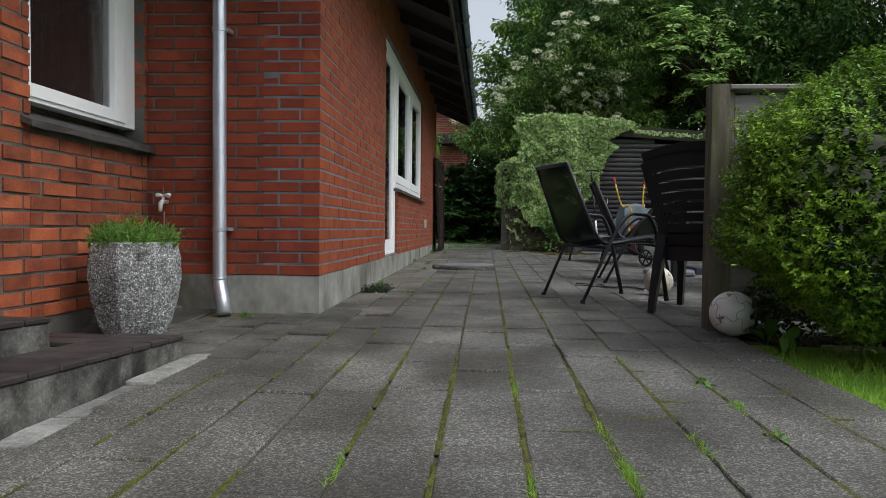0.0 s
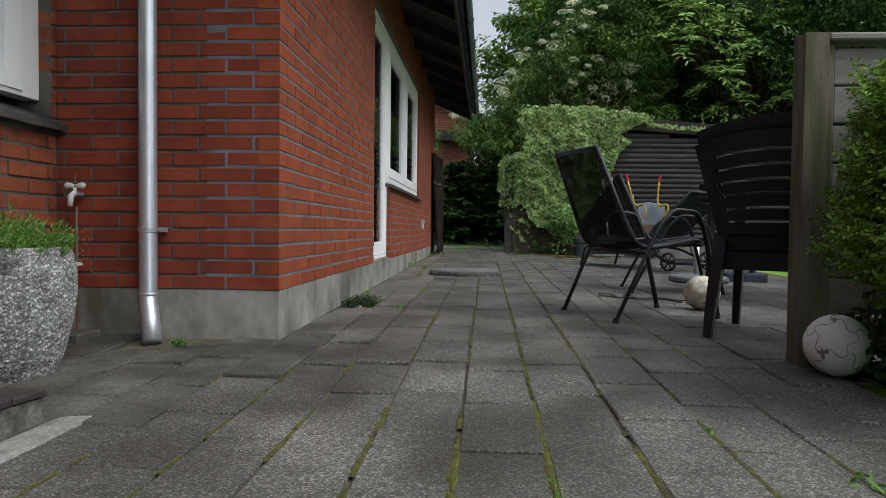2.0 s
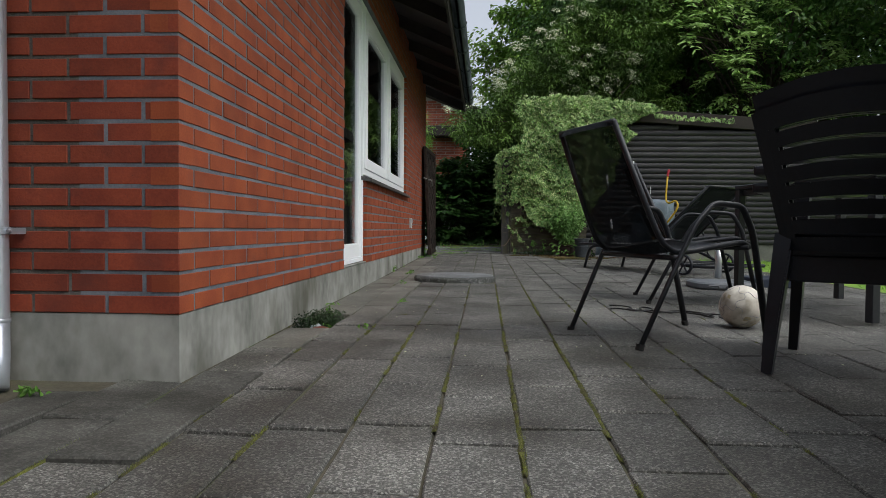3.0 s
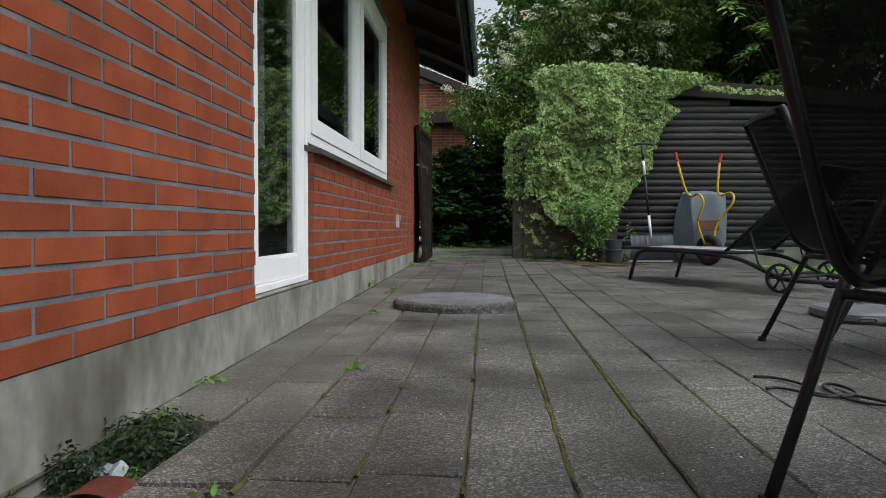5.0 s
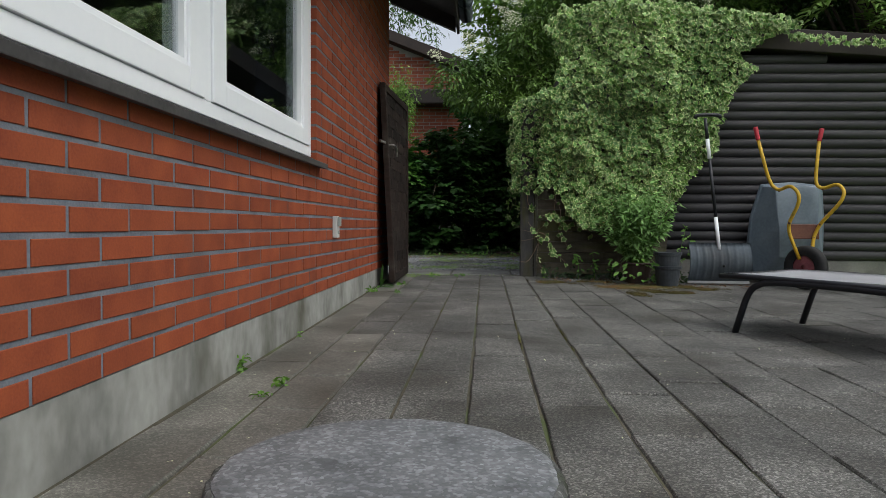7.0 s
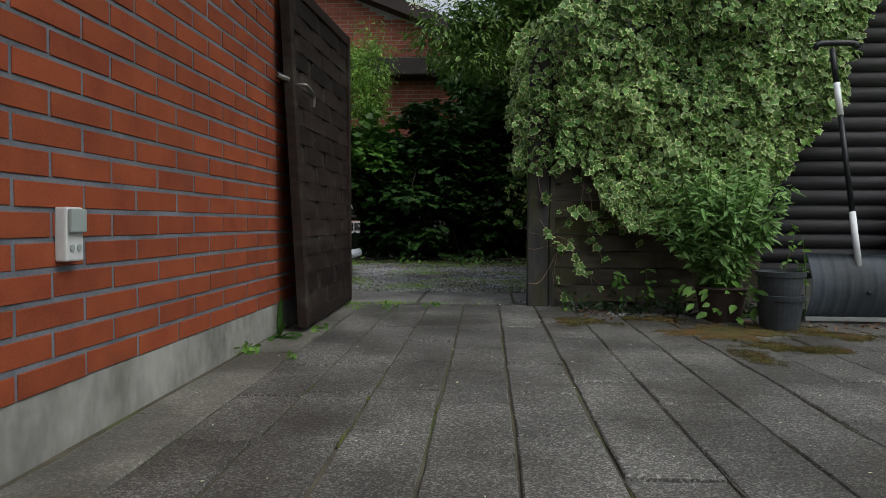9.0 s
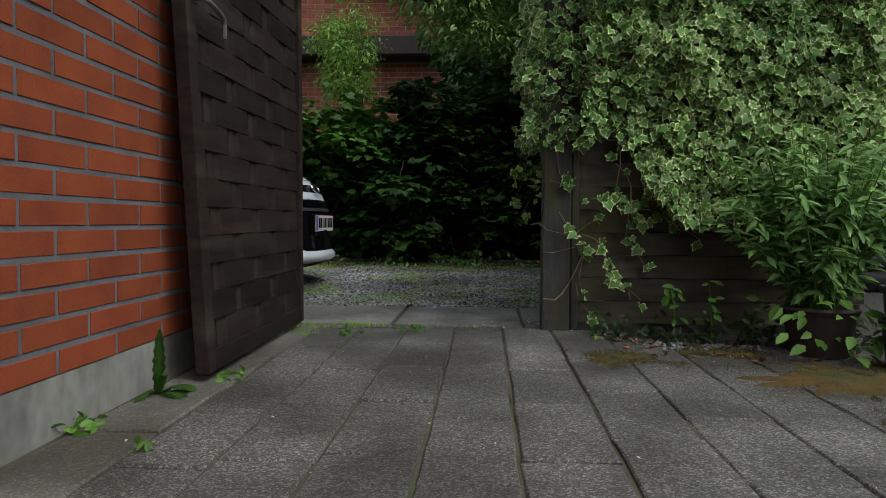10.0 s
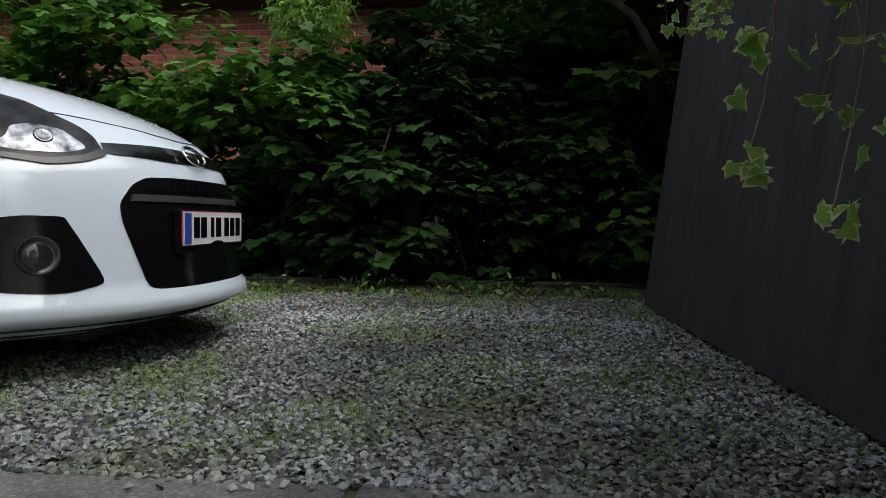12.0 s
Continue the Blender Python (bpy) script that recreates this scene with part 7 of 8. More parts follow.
part("rim", bm, material("faded_red_rim", (0.2, 0.05, 0.06), (0.3, 0.1, 0.11), 8, 0.6, 50, 0.1), wheel)

# ---- small white car on the drive ----
M_CARWHITE = material("white_car_paint", (0.59, 0.665, 0.73), (0.61, 0.685, 0.75), 1, 0.06, 10, 0.0, spec=1.0)
M_GLOSSBLACK = material("gloss_black_trim", (0.003, 0.003, 0.004), (0.005, 0.005, 0.006), 4, 0.14, 60, 0.0, spec=0.35)
M_CARGLASS = material("dark_car_glass", (0.01, 0.012, 0.014), (0.02, 0.022, 0.025), 2, 0.05, 20, 0.0, spec=0.8)
M_CHROME = material("chrome", (0.7, 0.71, 0.72), (0.76, 0.77, 0.78), 3, 0.12, 30, 0.0, metal=1.0)
M_DARKCHROME = material("lamp_chrome", (0.015, 0.017, 0.02), (0.3, 0.31, 0.33), 26, 0.2, 30, 0.0, metal=1.0)
M_LENS = material("headlight_lens", (0.008, 0.009, 0.011), (0.045, 0.048, 0.053), 14, 0.05, 30, 0.0, spec=0.12)
M_PLATE = material("white_number_plate", (0.62, 0.63, 0.63), (0.66, 0.67, 0.67), 4, 0.4, 60, 0.0)
M_BLUE = material("blue_plate_band", (0.02, 0.05, 0.3), (0.03, 0.07, 0.36), 4, 0.4, 60, 0.0)
M_PLATERED = material("red_plate_border", (0.4, 0.04, 0.05), (0.45, 0.06, 0.07), 4, 0.4, 60, 0.0)
car = thing("car", "small white hatchback parked nose out on the gravel", "car", at=(0, 0, 0))
CY, HALF = 14.63, 0.83
PROFILE = [(-1.33, 0.17), (-1.25, 0.2), (-1.172, 0.228), (-1.172, 0.27), (-1.2, 0.297), (-1.208, 0.36), (-1.215, 0.45), (-1.225, 0.54), (-1.245, 0.63), (-1.275, 0.7), (-1.31, 0.745),
           (-1.37, 0.8), (-1.5, 0.87), (-1.72, 0.95), (-2.0, 1.01), (-2.28, 1.05), (-2.5, 1.09), (-2.9, 1.24), (-3.2, 1.4), (-3.6, 1.49), (-4.2, 1.47), (-4.65, 1.35), (-4.85, 1.0), (-4.93, 0.6), (-4.85, 0.25)]
CUM = [0.0]
for (ax, az), (bx, bz) in zip(PROFILE, PROFILE[1:]):
    CUM.append(CUM[-1] + math.hypot(bx - ax, bz - az))


def catmull(p0, p1, p2, p3, t):
    return 0.5 * (2 * p1 + (p2 - p0) * t + (2 * p0 - 5 * p1 + 4 * p2 - p3) * t * t + (3 * p1 - p0 - 3 * p2 + p3) * t ** 3)


def car_skin(u, v, off=0.0):
    """A point of the body: u across from the middle, v along the profile from under the nose, off outwards."""
    def raw(u, v):
        i = max(k for k in range(len(PROFILE) - 1) if CUM[k] <= v + 1e-9)
        t = (v - CUM[i]) / (CUM[i + 1] - CUM[i])
        q = [PROFILE[min(max(i + d, 0), len(PROFILE) - 1)] for d in (-1, 0, 1, 2)]
        x, z = (catmull(q[0][k], q[1][k], q[2][k], q[3][k], t) for k in (0, 1))
        s = min(abs(u) / HALF, 1.0)
        nose = max(0.0, min(1.0, (x + 2.9) / 1.6))
        x -= 0.55 * s ** 2.5 * nose
        if z > 0.62:
            z -= 0.1 * s ** 3.4 * min(1.0, (z - 0.62) * 5)
        half = HALF
        if z > 1.02:
            half -= (z - 1.02) * 0.42
        return Vector((x, CY + u * half / HALF, z))
    p = raw(u, v)
    if off:
        du = raw(min(u + 0.01, HALF), v) - raw(max(u - 0.01, -HALF), v)
        dv = raw(u, min(v + 0.01, CUM[-1] - 1e-6)) - raw(u, max(v - 0.01, 0))
        nrm = du.cross(dv).normalized()
        if nrm.x + nrm.z * 0.6 < 0:
            nrm = -nrm
        p = p + nrm * off
    return p


def v_at(z):
    """The place along the nose's profile at a height."""
    for i in range(12):
        if PROFILE[i][1] <= z <= PROFILE[i + 1][1]:
            return CUM[i] + (CUM[i + 1] - CUM[i]) * (z - PROFILE[i][1]) / (PROFILE[i + 1][1] - PROFILE[i][1])
    return CUM[12]


def skin_patch(name, poly, mat, parent, off=0.004, label="", depth=0.012, step=0.03, rnd=0):
    """A panel that follows the body, bounded by a polygon of (u, v), standing off outwards."""
    for _ in range(rnd):
        poly = [(a[0] + (b[0] - a[0]) * s, a[1] + (b[1] - a[1]) * s) for a, b in zip(poly, poly[1:] + poly[:1]) for s in (0.16, 0.84)]
    bm = bmesh.new()
    vs = [bm.verts.new((u, v, 0)) for u, v in poly]
    bm.faces.new(vs)
    bmesh.ops.triangulate(bm, faces=bm.faces[:])
    for _ in range(3):
        long = [e for e in bm.edges if e.calc_length() > step * 1.6]
        if not long:
            break
        bmesh.ops.subdivide_edges(bm, edges=long, cuts=1)
        bmesh.ops.triangulate(bm, faces=bm.faces[:])
    for f in bm.faces:
        f.smooth = True
    ring = [e for e in bm.edges if e.is_boundary]
    rim_ = bmesh.ops.extrude_edge_only(bm, edges=ring)
    low = {q for q in rim_["geom"] if isinstance(q, bmesh.types.BMVert)}
    for f in rim_["geom"]:
        if isinstance(f, bmesh.types.BMFace):
            f.smooth = False
    for e in ring:
        e.smooth = False
    for q in bm.verts:
        q.co = car_skin(max(-HALF, min(HALF, q.co.x)), max(0.0, q.co.y), off - depth if q in low else off)
    bmesh.ops.recalc_face_normals(bm, faces=bm.faces[:])
    return part(name, bm, mat, parent, label, smooth=False)


bm = bmesh.new()
US = [HALF * math.sin(math.pi / 2 * k / 18) for k in range(-18, 19)]
VS = [CUM[-1] * k / 150 * 0.99999 for k in range(151)]
rows = [[bm.verts.new(car_skin(u, v)) for u in US] for v in VS]
for a, b in zip(rows, rows[1:]):
    for k in range(len(US) - 1):
        bm.faces.new((a[k], a[k + 1], b[k + 1], b[k]))
for k in (0, -1):
    low = [bm.verts.new((r[k].co.x, r[k].co.y, 0.22)) for r in rows[16:-4]]
    mid = [bm.verts.new((r[k].co.x, CY + (HALF + 0.02) * (1 if k else -1), min(0.7, r[k].co.z - 0.01))) for r in rows[16:-4]]
    top = [r[k] for r in rows[16:-4]]
    for s, e in ((top, mid), (mid, low)):
        for i in range(len(s) - 1):
            if s[i].co.z > e[i].co.z:
                bm.faces.new((s[i], s[i + 1], e[i + 1], e[i]))
bmesh.ops.recalc_face_normals(bm, faces=bm.faces[:])
part("body", bm, M_CARWHITE, car, smooth=True)
Vz = v_at
grille = skin_patch("grille", [(-0.32, Vz(0.645)), (0.32, Vz(0.645)), (0.38, Vz(0.62)), (0.43, Vz(0.56)), (0.43, Vz(0.5)), (0.37, Vz(0.305)), (0.33, Vz(0.292)), (-0.33, Vz(0.292)), (-0.37, Vz(0.305)), (-0.43, Vz(0.5)), (-0.43, Vz(0.56)), (-0.38, Vz(0.62))], M_GLOSSBLACK, car, 0.003, "black hexagonal grille", rnd=2)
skin_patch("grille_bar", [(-0.4, Vz(0.565)), (0.4, Vz(0.565)), (0.39, Vz(0.585)), (-0.39, Vz(0.585))], material("grey_grille_bar", (0.03, 0.032, 0.035), (0.05, 0.053, 0.057), 4, 0.35, 50, 0.0), grille, 0.012)
for k in range(22):
    u = -0.33 + k * 0.66 / 21
    skin_patch("grille_mesh_link", [(u - 0.01, Vz(0.6)), (u + 0.012, Vz(0.6)), (u + 0.018, Vz(0.632)), (u - 0.004, Vz(0.632))], M_GLOSSBLACK, grille, 0.009, step=0.1)
for sgn in (-1, 1):
    foglamp = skin_patch("fog_lamp_housing", [(sgn * u, Vz(z)) for u, z in ((0.557, 0.518), (0.55, 0.5), (0.485, 0.34), (0.49, 0.325), (0.57, 0.3), (0.677, 0.315), (0.76, 0.345), (0.79, 0.42), (0.74, 0.485), (0.68, 0.51), (0.63, 0.52))], M_GLOSSBLACK, car, 0.003, rnd=2)
    c = car_skin(sgn * 0.61, Vz(0.41), 0.0)
    nrm = (car_skin(sgn * 0.61, Vz(0.41), 0.05) - c).normalized()
    bm = bmesh.new()
    lathe(bm, [(0.042, 0.0), (0.046, 0.012), (0.042, 0.016), (0.037, 0.008), (0.026, 0.012), (0.012, 0.015)], 24)
    lamp = part("fog_lamp", bm, M_CARGLASS, foglamp, smooth=True)
    lamp.matrix_basis = Matrix.Translation(c) @ nrm.to_track_quat("Z", "Y").to_matrix().to_4x4() @ Matrix.Diagonal((1.2, 1.2, 1.0, 1))
    bm = bmesh.new()
    lathe(bm, [(0.041, 0.014), (0.043, 0.018), (0.046, 0.013)], 24, cap=False)
    lampring = part("lamp_ring", bm, M_RUBBER, foglamp, smooth=True)
    lampring.matrix_basis = lamp.matrix_basis.copy()
    HLV = [(0.423, 0.68), (0.48, 0.655), (0.557, 0.641), (0.623, 0.663), (0.72, 0.7), (0.83, 0.76), (0.83, 1.16), (0.6, 1.12), (0.5, 1.03), (0.46, 0.95), (0.445, 0.864), (0.415, 0.75)]
    head = skin_patch("headlight", [(sgn * u, v) for u, v in HLV], M_LENS, car, 0.004, "clear headlight with chrome inside", rnd=2)
    skin_patch("chrome_bowl", [(sgn * u, v) for u, v in ((0.455, 0.69), (0.52, 0.668), (0.6, 0.675), (0.64, 0.7), (0.6, 0.74), (0.575, 0.79), (0.53, 0.8), (0.48, 0.775))], M_DARKCHROME, head, 0.005, depth=0.003, rnd=2)
    skin_patch("chrome_bowl", [(sgn * u, v) for u, v in ((0.67, 0.735), (0.76, 0.765), (0.79, 0.84), (0.74, 0.93), (0.66, 0.93), (0.63, 0.85))], M_DARKCHROME, head, 0.005, depth=0.003, rnd=2)
    skin_patch("headlight_trim", [(sgn * u, v) for u, v in ((0.41, 0.69), (0.42, 0.668), (0.48, 0.64), (0.557, 0.625), (0.623, 0.645), (0.72, 0.682), (0.83, 0.74), (0.83, 0.765), (0.72, 0.705), (0.623, 0.668), (0.557, 0.648), (0.48, 0.663), (0.43, 0.69))], M_GLOSSBLACK, head, 0.006, rnd=1)
    for q, w in ((0.53, 0.745), (0.66, 0.86)):
        c = car_skin(sgn * q, w, 0.0)
        nrm = (car_skin(sgn * q, w, 0.05) - c).normalized()
        bm = bmesh.new()
        lathe(bm, [(0.026, 0.0055), (0.024, 0.009), (0.018, 0.0065), (0.008, 0.0062), (0.002, 0.0062)], 18)
        refl = part("reflector", bm, M_DARKCHROME, head, smooth=True)
        refl.matrix_basis = Matrix.Translation(c) @ nrm.to_track_quat("Z", "Y").to_matrix().to_4x4()
    skin_patch("hood_gap", [(0, 0.66), (sgn * 0.2, 0.66), (sgn * 0.42, 0.675), (sgn * 0.41, 0.72), (sgn * 0.2, 0.727), (0, 0.727)], M_GLOSSBLACK, car, 0.003)
    skin_patch("hood_seam", [(sgn * 0.44, 0.88), (sgn * 0.446, 0.88), (sgn * 0.686, CUM[13]), (sgn * 0.68, CUM[13])], M_GLOSSBLACK, car, 0.002, depth=0.003)
    skin_patch("hood_seam", [(sgn * u, v) for u, v in ((0, 0.783), (0.15, 0.792), (0.3, 0.829), (0.44, 0.88), (0.44, 0.885), (0.3, 0.834), (0.15, 0.797), (0, 0.788))], M_GLOSSBLACK, car, 0.0015, depth=0.003)
# plain oval badge
c = car_skin(-0.05, 0.688, 0.008)
nrm = (car_skin(-0.05, 0.688, 0.05) - c).normalized()
bm = bmesh.new()
tube(bm, [(0.07 * math.cos(a), 0.04 * math.sin(a), 0.01) for a in np.linspace(0, 2 * math.pi, 29)], 0.006, 8, cap=False)
bmesh.ops.create_uvsphere(bm, u_segments=16, v_segments=8, radius=1, matrix=Matrix.Diagonal((0.055, 0.028, 0.006, 1)))
badge = part("badge", bm, M_CHROME, car, "plain chrome oval badge", smooth=True)
badge.matrix_basis = Matrix.Translation(c) @ nrm.to_track_quat("Z", "Y").to_matrix().to_4x4()
# lower lip and shade under the nose
skin_patch("bumper_lip", [(-0.8, Vz(0.185)), (0.8, Vz(0.185)), (0.8, Vz(0.205)), (-0.8, Vz(0.205))], M_RUBBER, car, 0.004)
part("underbody", boxes((-1.84, -1.42, CY - 0.45, CY + 0.45, 0.14, 0.3), bevel=0.03), M_RUBBER, car)
part("underbody", boxes((-4.7, -1.85, CY - 0.68, CY + 0.68, 0.14, 0.38), bevel=0.03), M_RUBBER, car)
# number plate with plain bars
plate = part("number_plate", boxes((-1.221, -1.214, CY - 0.27, CY + 0.235, 0.425, 0.54), bevel=0.003), M_PLATERED, car, "white number plate with dark bars")
part("plate_face", boxes((-1.214, -1.211, CY - 0.267, CY + 0.232, 0.428, 0.537)), M_PLATE, plate)
part("country_band", boxes((-1.211, -1.2095, CY - 0.262, CY - 0.215, 0.432, 0.533)), M_BLUE, plate)
for k, (y0, w) in enumerate(((-0.195, 0.045), (-0.14, 0.045), (-0.06, 0.028), (-0.015, 0.045), (0.06, 0.042), (0.115, 0.042), (0.17, 0.042))):
    part("plate_bar", boxes((-1.211, -1.2095, CY + y0, CY + y0 + w, 0.45, 0.52)), M_GLOSSBLACK, plate)
part("plate_holder", boxes((-1.244, -1.218, CY - 0.275, CY + 0.24, 0.4, 0.545), bevel=0.003), M_GLOSSBLACK, plate)
bm = bmesh.new()
gs = [[bm.verts.new(car_skin(u, v, 0.004)) for u in np.linspace(-0.68, 0.68, 12)] for v in np.linspace(CUM[15] + 0.02, CUM[17] + 0.06, 8)]
for a, b in zip(gs, gs[1:]):
    for k in range(11):
        bm.faces.new((a[k], a[k + 1], b[k + 1], b[k]))
part("windscreen", bm, M_CARGLASS, car, smooth=True)
for x in (-2.05, -4.3):
    for sgn in (-1, 1):
        bm = bmesh.new()
        lathe(bm, [(0.18, -0.085), (0.27, -0.09), (0.29, -0.06), (0.29, 0.06), (0.27, 0.09), (0.18, 0.085), (0.18, -0.085)], 32, cap=False)
        wheel = part("wheel", bm, M_RUBBER, car, smooth=True)
        wheel.matrix_basis = pose(x, CY + sgn * 0.755, 0.29 + zg(x, CY), 90, 0, 0)
        bm = bmesh.new()
        lathe(bm, [(0.185, -0.04), (0.16, -0.05), (0.05, -0.06), (0.05, 0.06), (0.16, 0.05), (0.185, 0.04)], 24)
        part("rim", bm, M_STEEL, wheel, smooth=True)

# weeds at the edge of the drive
edge = thing("drive_edge_weeds", "low weeds and grass along the edge of the drive", "weeds", kind="stuff")
p = []
while len(p) < 900:
    x = random.uniform(-3.4, 0.6)
    y = 16.65 - abs(random.gauss(0, 0.2))
    if noise.noise((x * 2.5, y * 2, 3)) > -0.15:
        p.append((x, y, zg(x, y) + 0.1 * random.random() ** 2.5))
leaves("leaves", p, np.tile((0, -0.5, 0.8), (len(p), 1)), 0.05, LANCE, M_WEED, edge, 0.6, -0.5, kind="stuff")
q = [(x, y - 0.06, z + 0.01) for x, y, z in p[::11]]
leaves("seedling_leaves", q, np.tile((0, -0.7, 0.6), (len(q), 1)), 0.06, OVATE, M_HERB, edge, 0.6, -0.6, kind="stuff")
p = []
while len(p) < 17000:
    x, y = random.uniform(-2.6, 0.75), random.uniform(13.58, 16.8)
    if noise.noise((x * 2.2, y * 2.2, 4)) + 0.5 * noise.noise((x * 9, y * 9, 2)) + 0.3 * max(0.0, y - 15.4) > 0.1 + 0.3 * random.random():
        p.append((x, y, zg(x, y) - 0.003))
leaves("sparse_grass", p, np.tile((0, -1, 0.5), (len(p), 1)), 0.021, BLADE, M_GRASS, edge, 0.7, -1.5, kind="stuff")
p = [(random.uniform(-2.4, 0.8), 16.8 - 1.3 * random.random() ** 1.5) for _ in range(320)]
leaves("dead_leaves", [(x, y, zg(x, y) + 0.008) for x, y in p], np.tile((0, 0, 1), (320, 1)), 0.035, OVATE, M_DEAD, edge, 0.3, 0, kind="stuff")
part("edging", boxes((-6, 0.9, 16.9, 16.98, -0.1, 0.1), bevel=0.01), M_DARKWOOD, edge, "dark timber edging board")


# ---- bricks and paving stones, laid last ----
# the recess bricks carry that wall's shade in a deeper red
M_BRICK_S = material("recess_shade_brick", (0.15, 0.025, 0.013), (0.25, 0.049, 0.021), 7, 0.85, 130, 0.6, rand=0.2, speck=(0.12, 0.035, 0.022), speck_at=0.66, stain=(0.11, 0.026, 0.018), stain_at=0.58, stain_scale=6, depth=0.003)
M_BRICK_SI = material("recess_shade_brick_joined", (0.15, 0.025, 0.013), (0.25, 0.049, 0.021), 7, 0.85, 130, 0.6, island=0.2, speck=(0.12, 0.035, 0.022), speck_at=0.66, stain=(0.11, 0.026, 0.018), stain_at=0.58, stain_scale=6, depth=0.003)
M_BRICK_I = material("red_brick_joined", (0.19, 0.036, 0.0135), (0.292, 0.067, 0.0215), 7, 0.8, 150, 0.45, island=0.13, speck=(0.15, 0.045, 0.025), speck_at=0.67, stain=(0.17, 0.045, 0.026), stain_at=0.66, stain_scale=4, depth=0.002)
M_OLD_I = material("weathered_brick_joined", (0.17, 0.035, 0.017), (0.36, 0.1, 0.04), 7, 0.85, 120, 0.6, island=0.34, speck=(0.5, 0.3, 0.18), speck_at=0.7, stain=(0.1, 0.035, 0.025), stain_at=0.58, stain_scale=6, depth=0.004)
T_EAST = Matrix.Rotation(radians(90), 4, "Z")
lay(wall_east, M_BRICK, M_BRICK_I, [(HY, D0 + 0.004, 0, WTOP), (D1 - 0.004, W1, 0, WS - 0.04), (W1 - 0.004, HE, 0, WTOP), (D0, W1, WT, WTOP)], lambda u, z: (HX, u, z), T_EAST,
    lambda u, z: z < 0.7, phase=HY + 0.114 - 0.228 - 0.012)
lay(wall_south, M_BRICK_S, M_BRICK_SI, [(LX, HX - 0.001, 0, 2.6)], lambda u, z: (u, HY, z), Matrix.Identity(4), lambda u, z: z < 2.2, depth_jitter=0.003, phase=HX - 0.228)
lay(wall_wing, M_BRICK_OLD, M_OLD_I, [(1.2, LW0, 0, 3), (LW1, HY - 0.002, 0, 3), (LW0, LW1, 0, LWS - 0.05)], lambda u, z: (LX, u, z), T_EAST, lambda u, z: True, depth_jitter=0.004, z0=-0.05, phase=0.07)

paving = tagged(new("pavement"), "grey exposed-aggregate paving stones with mossy joints", "pavement", kind="structure")
for xa, xb, ya, yb in ((-2.0, 1.06, -2.0, 3.74), (-2.0, 3.25, 3.74, 13.5)):
    v, f = sheet(xa, xb, ya, yb, 0.2, -0.01, 0.002)
    f = [q for q in f if not (-1.0 < sum(v[i][0] for i in q) / 4 < -0.8 and 5.0 < sum(v[i][1] for i in q) / 4 < 5.5)]
    part("joint_bed", loop_mesh("joint_bed", v, f), M_BED, paving)


def paver_mesh(w, l, name, mat):
    """A paving stone with a worn, uneven upper edge."""
    n = 4 if l < 0.6 else 7
    side = [(-1, -1 + 2 * k / n) for k in range(n)] + [(-1 + k, 1.0) for k in range(2)] + [(1, 1 - 2 * k / n) for k in range(n)] + [(1 - k, -1.0) for k in range(2)]
    rings = []
    for inset, z in ((0.0, -0.05), (0.0, -0.005), (0.0045, 0.0)):
        if z != -0.005:
            wear = [random.uniform(-0.0025, 0.0012) for _ in side] if z < 0 else wear
        rings.append([(a * (w / 2 - inset + wear[k]), b * (l / 2 - inset + wear[(k * 3) % len(side)] * 0.7), z - (random.random() < 0.12) * 0.003 * (z == 0)) for k, (a, b) in enumerate(side)])
    m = len(side)
    faces = [(r * m + k, r * m + (k + 1) % m, (r + 1) * m + (k + 1) % m, (r + 1) * m + k) for r in range(2) for k in range(m)]
    me = loop_mesh(name, [p for r in rings for p in r], [f[::-1] for f in faces] + [tuple(range(3 * m - 1, 2 * m - 1, -1))])
    me.materials.append(mat)
    return me


# the joints that run along the terrace
XJ = {-5: -0.985, -4: -0.78, -3: -0.59, -2: -0.385, -1: -0.178, 0: 0.026, 1: 0.236, 2: 0.45, 3: 0.672, 4: 0.9}
for k in range(5, 18):
    XJ[k] = XJ[k - 1] + 0.222
for k in range(-6, -12, -1):
    XJ[k] = XJ[k + 1] - 0.2
STONES = {}
MH = MH0
shift = {-5: 0.1, -4: 0.3, -3: 0.35, -2: 0.0, -1: 0.27, 0: 0.0, 1: 0.15, 2: 0.33, 3: 0.05, 4: 0.22}
near_count, far_v, far_f = 0, [], []
M_PAVER_I = material("aggregate_paver_joined", (0.055, 0.055, 0.05), (0.19, 0.188, 0.172), 2.0, 0.64, 70, 1.0, spec=0.55, island=0.13, speck=(0.36, 0.355, 0.33), speck_at=0.69, stain=(0.05, 0.047, 0.039), stain_at=0.5, stain_scale=2.6, depth=0.006, agg=(220, 0.85))
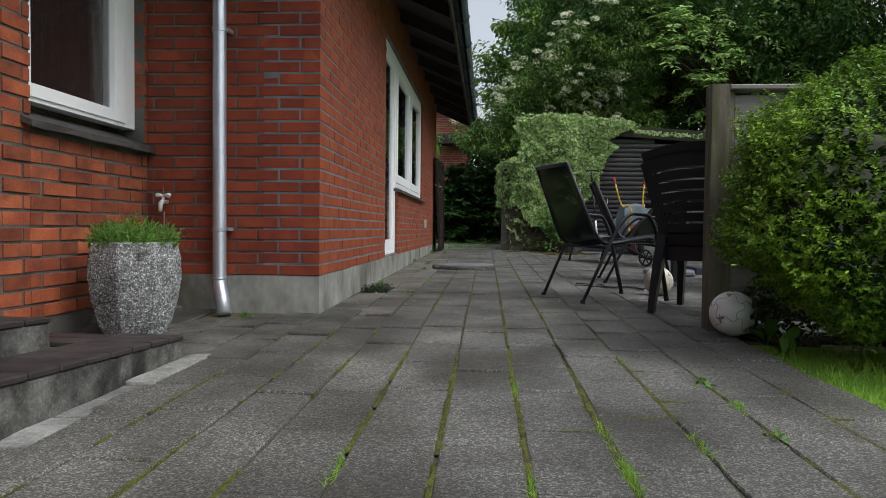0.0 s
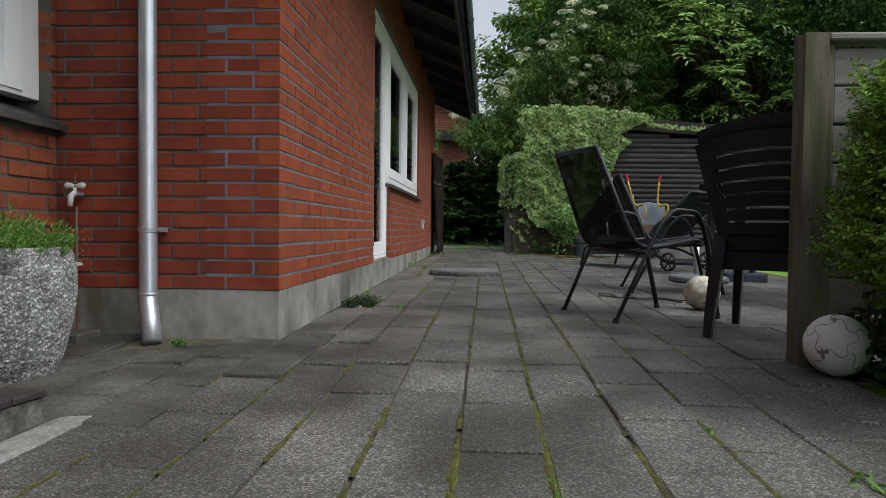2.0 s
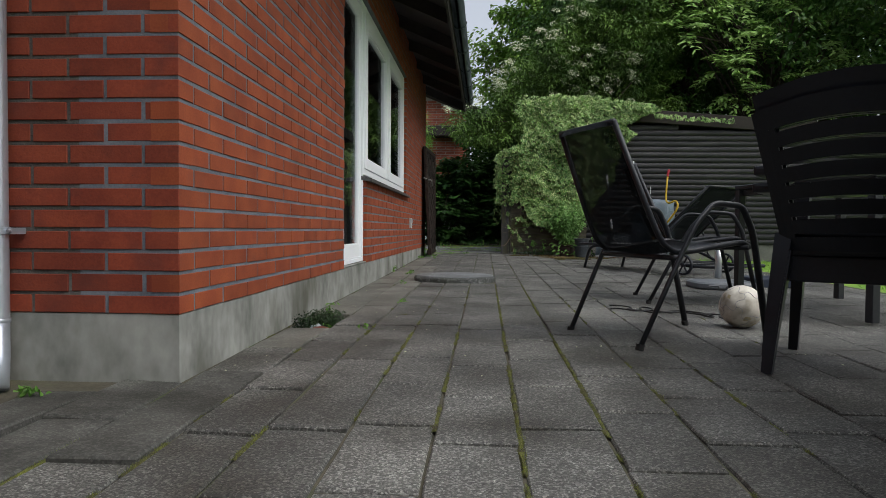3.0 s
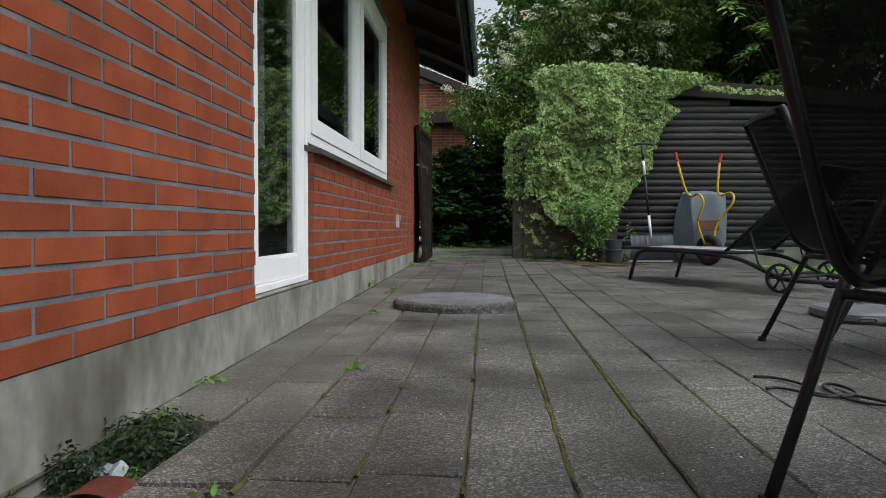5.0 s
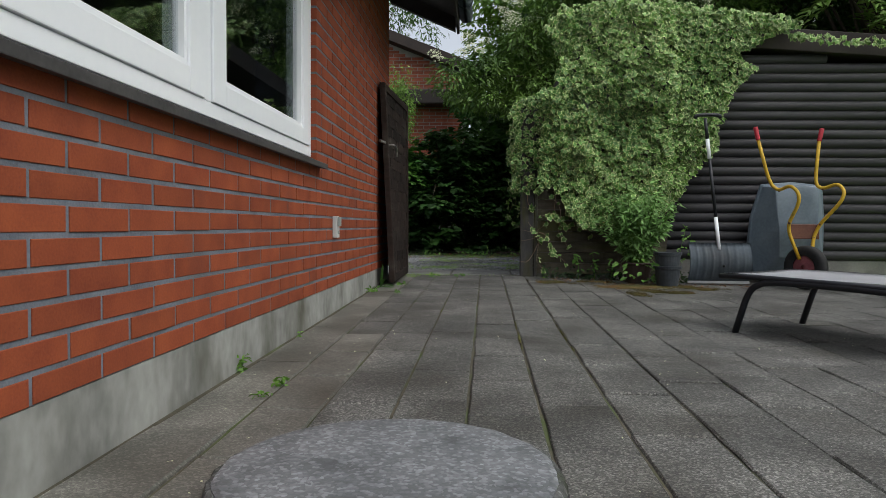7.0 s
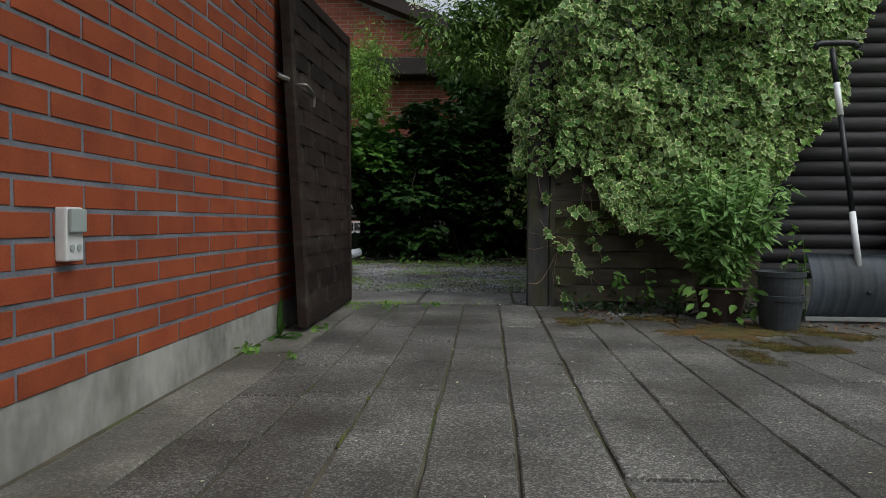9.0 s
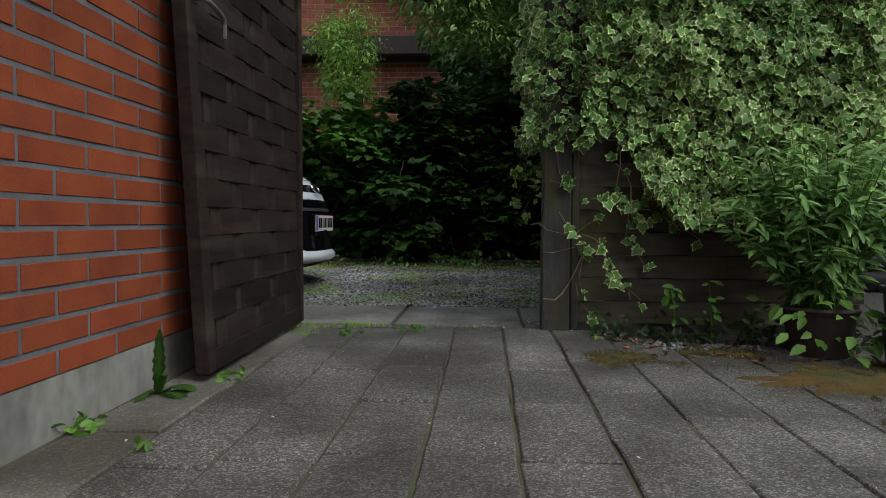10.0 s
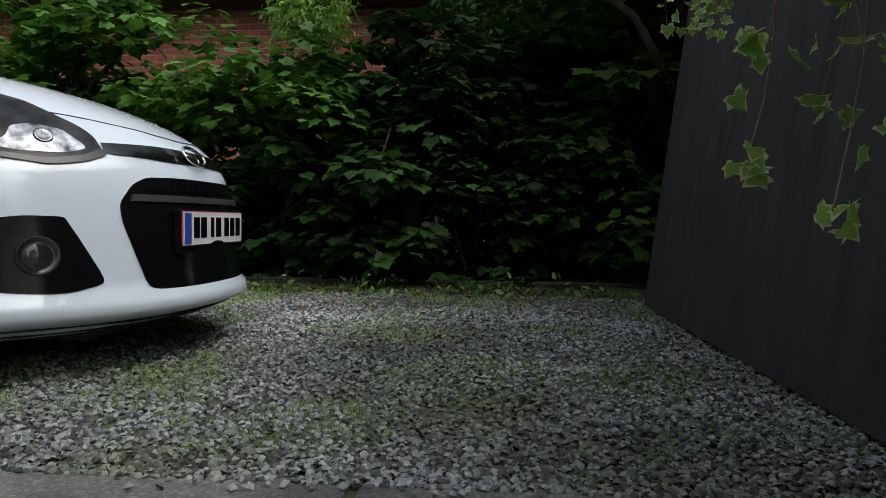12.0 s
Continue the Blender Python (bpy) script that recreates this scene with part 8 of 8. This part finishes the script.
for c in range(-10, 14):
    x0, x1 = XJ[c], XJ[c + 1]
    off = shift.get(c, (c * 0.137) % 0.4)
    for r in range(-4, 33):
        y0 = off + 0.4 * r
        x, y = (x0 + x1) / 2, y0 + 0.2
        flag = c == -5 and y0 > 5.5
        if flag and r % 2:
            continue
        cut = min(0.8 if flag else 0.4, 12.795 - y0)
        # a stone is missing beside the house
        if c == -5 and 4.85 < y0 < 5.0:
            continue
        if c == -5 and 4.4 < y0 < 4.6:
            cut = 5.05 - y0
        if c == -5 and 5.2 < y0 < 5.4:
            y0, cut = 5.5, y0 + 0.4 - 5.5
        y = y0 + cut / 2
        if x < HX and y > HY - 0.12 or cut < 0.04 or y < -1.2:
            continue
        if x < -1.15 and y < 2.7 or x > 1.05 and y < 3.75:
            continue
        if (x - MH[0]) ** 2 + (y - MH[1]) ** 2 < 0.27 ** 2:
            continue
        w, l = x1 - x0 - 0.0075 + random.uniform(-0.003, 0.002), cut - 0.002 + random.uniform(-0.003, 0.001)
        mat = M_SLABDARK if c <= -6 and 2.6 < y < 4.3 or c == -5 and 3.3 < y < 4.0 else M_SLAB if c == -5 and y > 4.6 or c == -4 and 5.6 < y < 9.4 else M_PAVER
        tilt = 0.005
        if c in (-6, -5, -4) and 3.4 < y < 5.4 or c < -5 and y > 2.6:
            tilt = 0.022
        m = pose(x, y, zg(x, y) + random.uniform(-0.0035, 0.002) + (0.004 if tilt > 0.02 else 0.0), 0.6 + random.gauss(0, tilt) * 57, random.gauss(0, tilt) * 57, random.gauss(0, 0.25))
        key = (round(w * 250), round(l * 250), mat.name, random.randrange(4))
        if key not in STONES:
            STONES[key] = paver_mesh(w, l, "paving_stone", mat)
        if (-0.98 < x < 1.05 and 1.2 < y or x < -0.98 and 2.6 < y) and near_count < 300:
            near_count += 1
            ob = new("paving_stone", STONES[key])
            ob.parent = paving
            ob.matrix_basis = m
        else:
            k = len(far_v)
            far_v += [m @ q.co for q in STONES[key].vertices]
            far_f += [[k + i for i in p.vertices] for p in STONES[key].polygons]
ob = part("paving_stones", loop_mesh("paving_stones", far_v, far_f), M_PAVER_I, paving)
ob["kind"] = "stuff"
# two long flags across the gateway
for x0, x1 in ((-1.15, -0.475), (-0.455, 0.115), (0.13, 0.33), (-1.85, -1.17)):
    o = part("threshold_flag", boxes((x0, x1, 12.8, 13.47, 0.0, 0.04), bevel=0.008, seg=2), M_FLAG, paving)

# moss in the joints: low uneven ridges along them and across the nearest ones
mv, mf, tufts = [], [], []


def moss_run(point, length, strong, wide):
    """A ridge of moss along point(s), broken where the joint is bare."""
    prev, s = None, 0.0
    while s < length:
        x, y, ax, ay = point(s)
        st = strong - 0.12 + 0.6 * noise.noise((x * 3, y * 1.1, 3)) + 0.5 * noise.noise((x * 9, y * 7, 8))
        if st < 0.3:
            prev = None
            s += 0.012
            continue
        w = wide * (0.45 + min(1.0, st) * 0.75) * (0.8 + 0.9 * noise.noise((x * 20, y * 30, 1)) + 0.4 * noise.noise((x * 20, y * 110, 5)))
        j = 0.003 * noise.noise((x * 10, y * 25, 4))
        h = min(1.0, st) * 0.0016 * (1 + 0.8 * noise.noise((x * 30, y * 60, 2)))
        k = len(mv)
        z0 = zg(x, y) - 0.002
        for o, dz in ((-w, -0.005), (-w * 0.6, h * 0.6), (-w * 0.2, h), (w * 0.2, h), (w * 0.6, h * 0.6), (w, -0.005)):
            o += random.uniform(-0.22, 0.22) * w
            mv.append((x + ax * (o + j), y + ay * (o + j), z0 + dz + random.uniform(-0.0016, 0.0016)))
        if prev is not None:
            mf.extend([(prev + i, prev + i + 1, k + i + 1, k + i) for i in range(5)])
        prev = k
        if y < 6.5:
            for _ in range(26 if y < 2.6 else 14 if y < 3.6 else 7):
                tufts.append((x + ax * random.gauss(0, w * 0.72) + random.gauss(0, 0.001), y + ay * random.gauss(0, w) + random.uniform(0, 0.01), z0 - 0.001))
        s += 0.01


for c, strong in ((-5, 0.4), (-4, 0.44), (-3, 0.42), (-2, 0.5), (-1, 0.6), (0, 0.78), (1, 0.76), (2, 0.5), (3, 0.5), (4, 0.35), (5, 0.3)):
    for y0, y1, fade, wide in ((0.9, 3.0, -0.02, 0.014), (3.0, 5.0, -0.14, 0.0105), (5.0, 7.4, -0.24, 0.008), (7.4, 12.4, -0.55, 0.006)):
        if XJ[c] > 1.0 and y1 < 3.8:
            continue
        moss_run(lambda s: (XJ[c], y0 + s, 1, 0), y1 - y0, strong + fade, wide)
for c in range(-5, 5):
    for r in range(2, 14):
        y0 = shift.get(c, 0.0) + 0.4 * r
        if y0 > 0.9:
            moss_run(lambda s: (XJ[c] + s, y0, 0, 1), XJ[c + 1] - XJ[c], (0.1 if c < 0 else 0.22) - 0.03 * y0, 0.0045)
ob = part("moss", loop_mesh("moss", mv, mf), M_MOSS, paving, "yellow-green moss in the joints", smooth=True)
ob["kind"] = "stuff"
M_TUFT = leafmat("moss_tuft", (0.075, 0.095, 0.018), (0.22, 0.26, 0.04), 0.6)
leaves("moss_tufts", tufts, np.tile((0, -1.0, 0.2), (len(tufts), 1)), 0.0075, BLADE, M_TUFT, paving, 0.7, -1.5, kind="stuff")
# bright grass tufts in the middle joints
gt = []
for gx, gy, gl, gn in ((0.236, 1.72, 0.16, 260), (0.236, 2.0, 0.08, 60), (0.45, 1.9, 0.14, 70), (0.672, 2.3, 0.1, 60), (0.026, 1.62, 0.08, 70), (-0.385, 1.7, 0.1, 70), (0.026, 2.4, 0.12, 50)):
    for _ in range(gn):
        gt.append((gx + random.gauss(0, 0.006), gy + random.gauss(0, gl / 2), zg(gx, gy) - 0.003))
leaves("grass_tufts", gt, np.tile((0.0, -1.0, 0.3), (len(gt), 1)), 0.024, BLADE, M_GRASS, paving, 0.7, -1.6, kind="stuff")
# grass along the threshold
gt = []
for gx, gy, gl, gn in ((-0.86, 12.75, 0.04, 60), (-0.76, 12.72, 0.04, 45), (-0.645, 12.775, 0.025, 60), (-0.6, 12.785, 0.03, 90), (-0.5, 12.775, 0.05, 25), (-0.36, 12.785, 0.03, 40), (-0.1, 12.785, 0.1, 20), (-0.8, 12.55, 0.05, 40)):
    for _ in range(gn):
        gt.append((gx + random.gauss(0, gl), gy + random.gauss(0, 0.014), zg(gx, gy) - 0.006))
leaves("threshold_grass", gt, np.tile((0.0, -1.0, 0.3), (len(gt), 1)), 0.032, BLADE, M_GRASS, paving, 0.7, -1.6, kind="stuff")
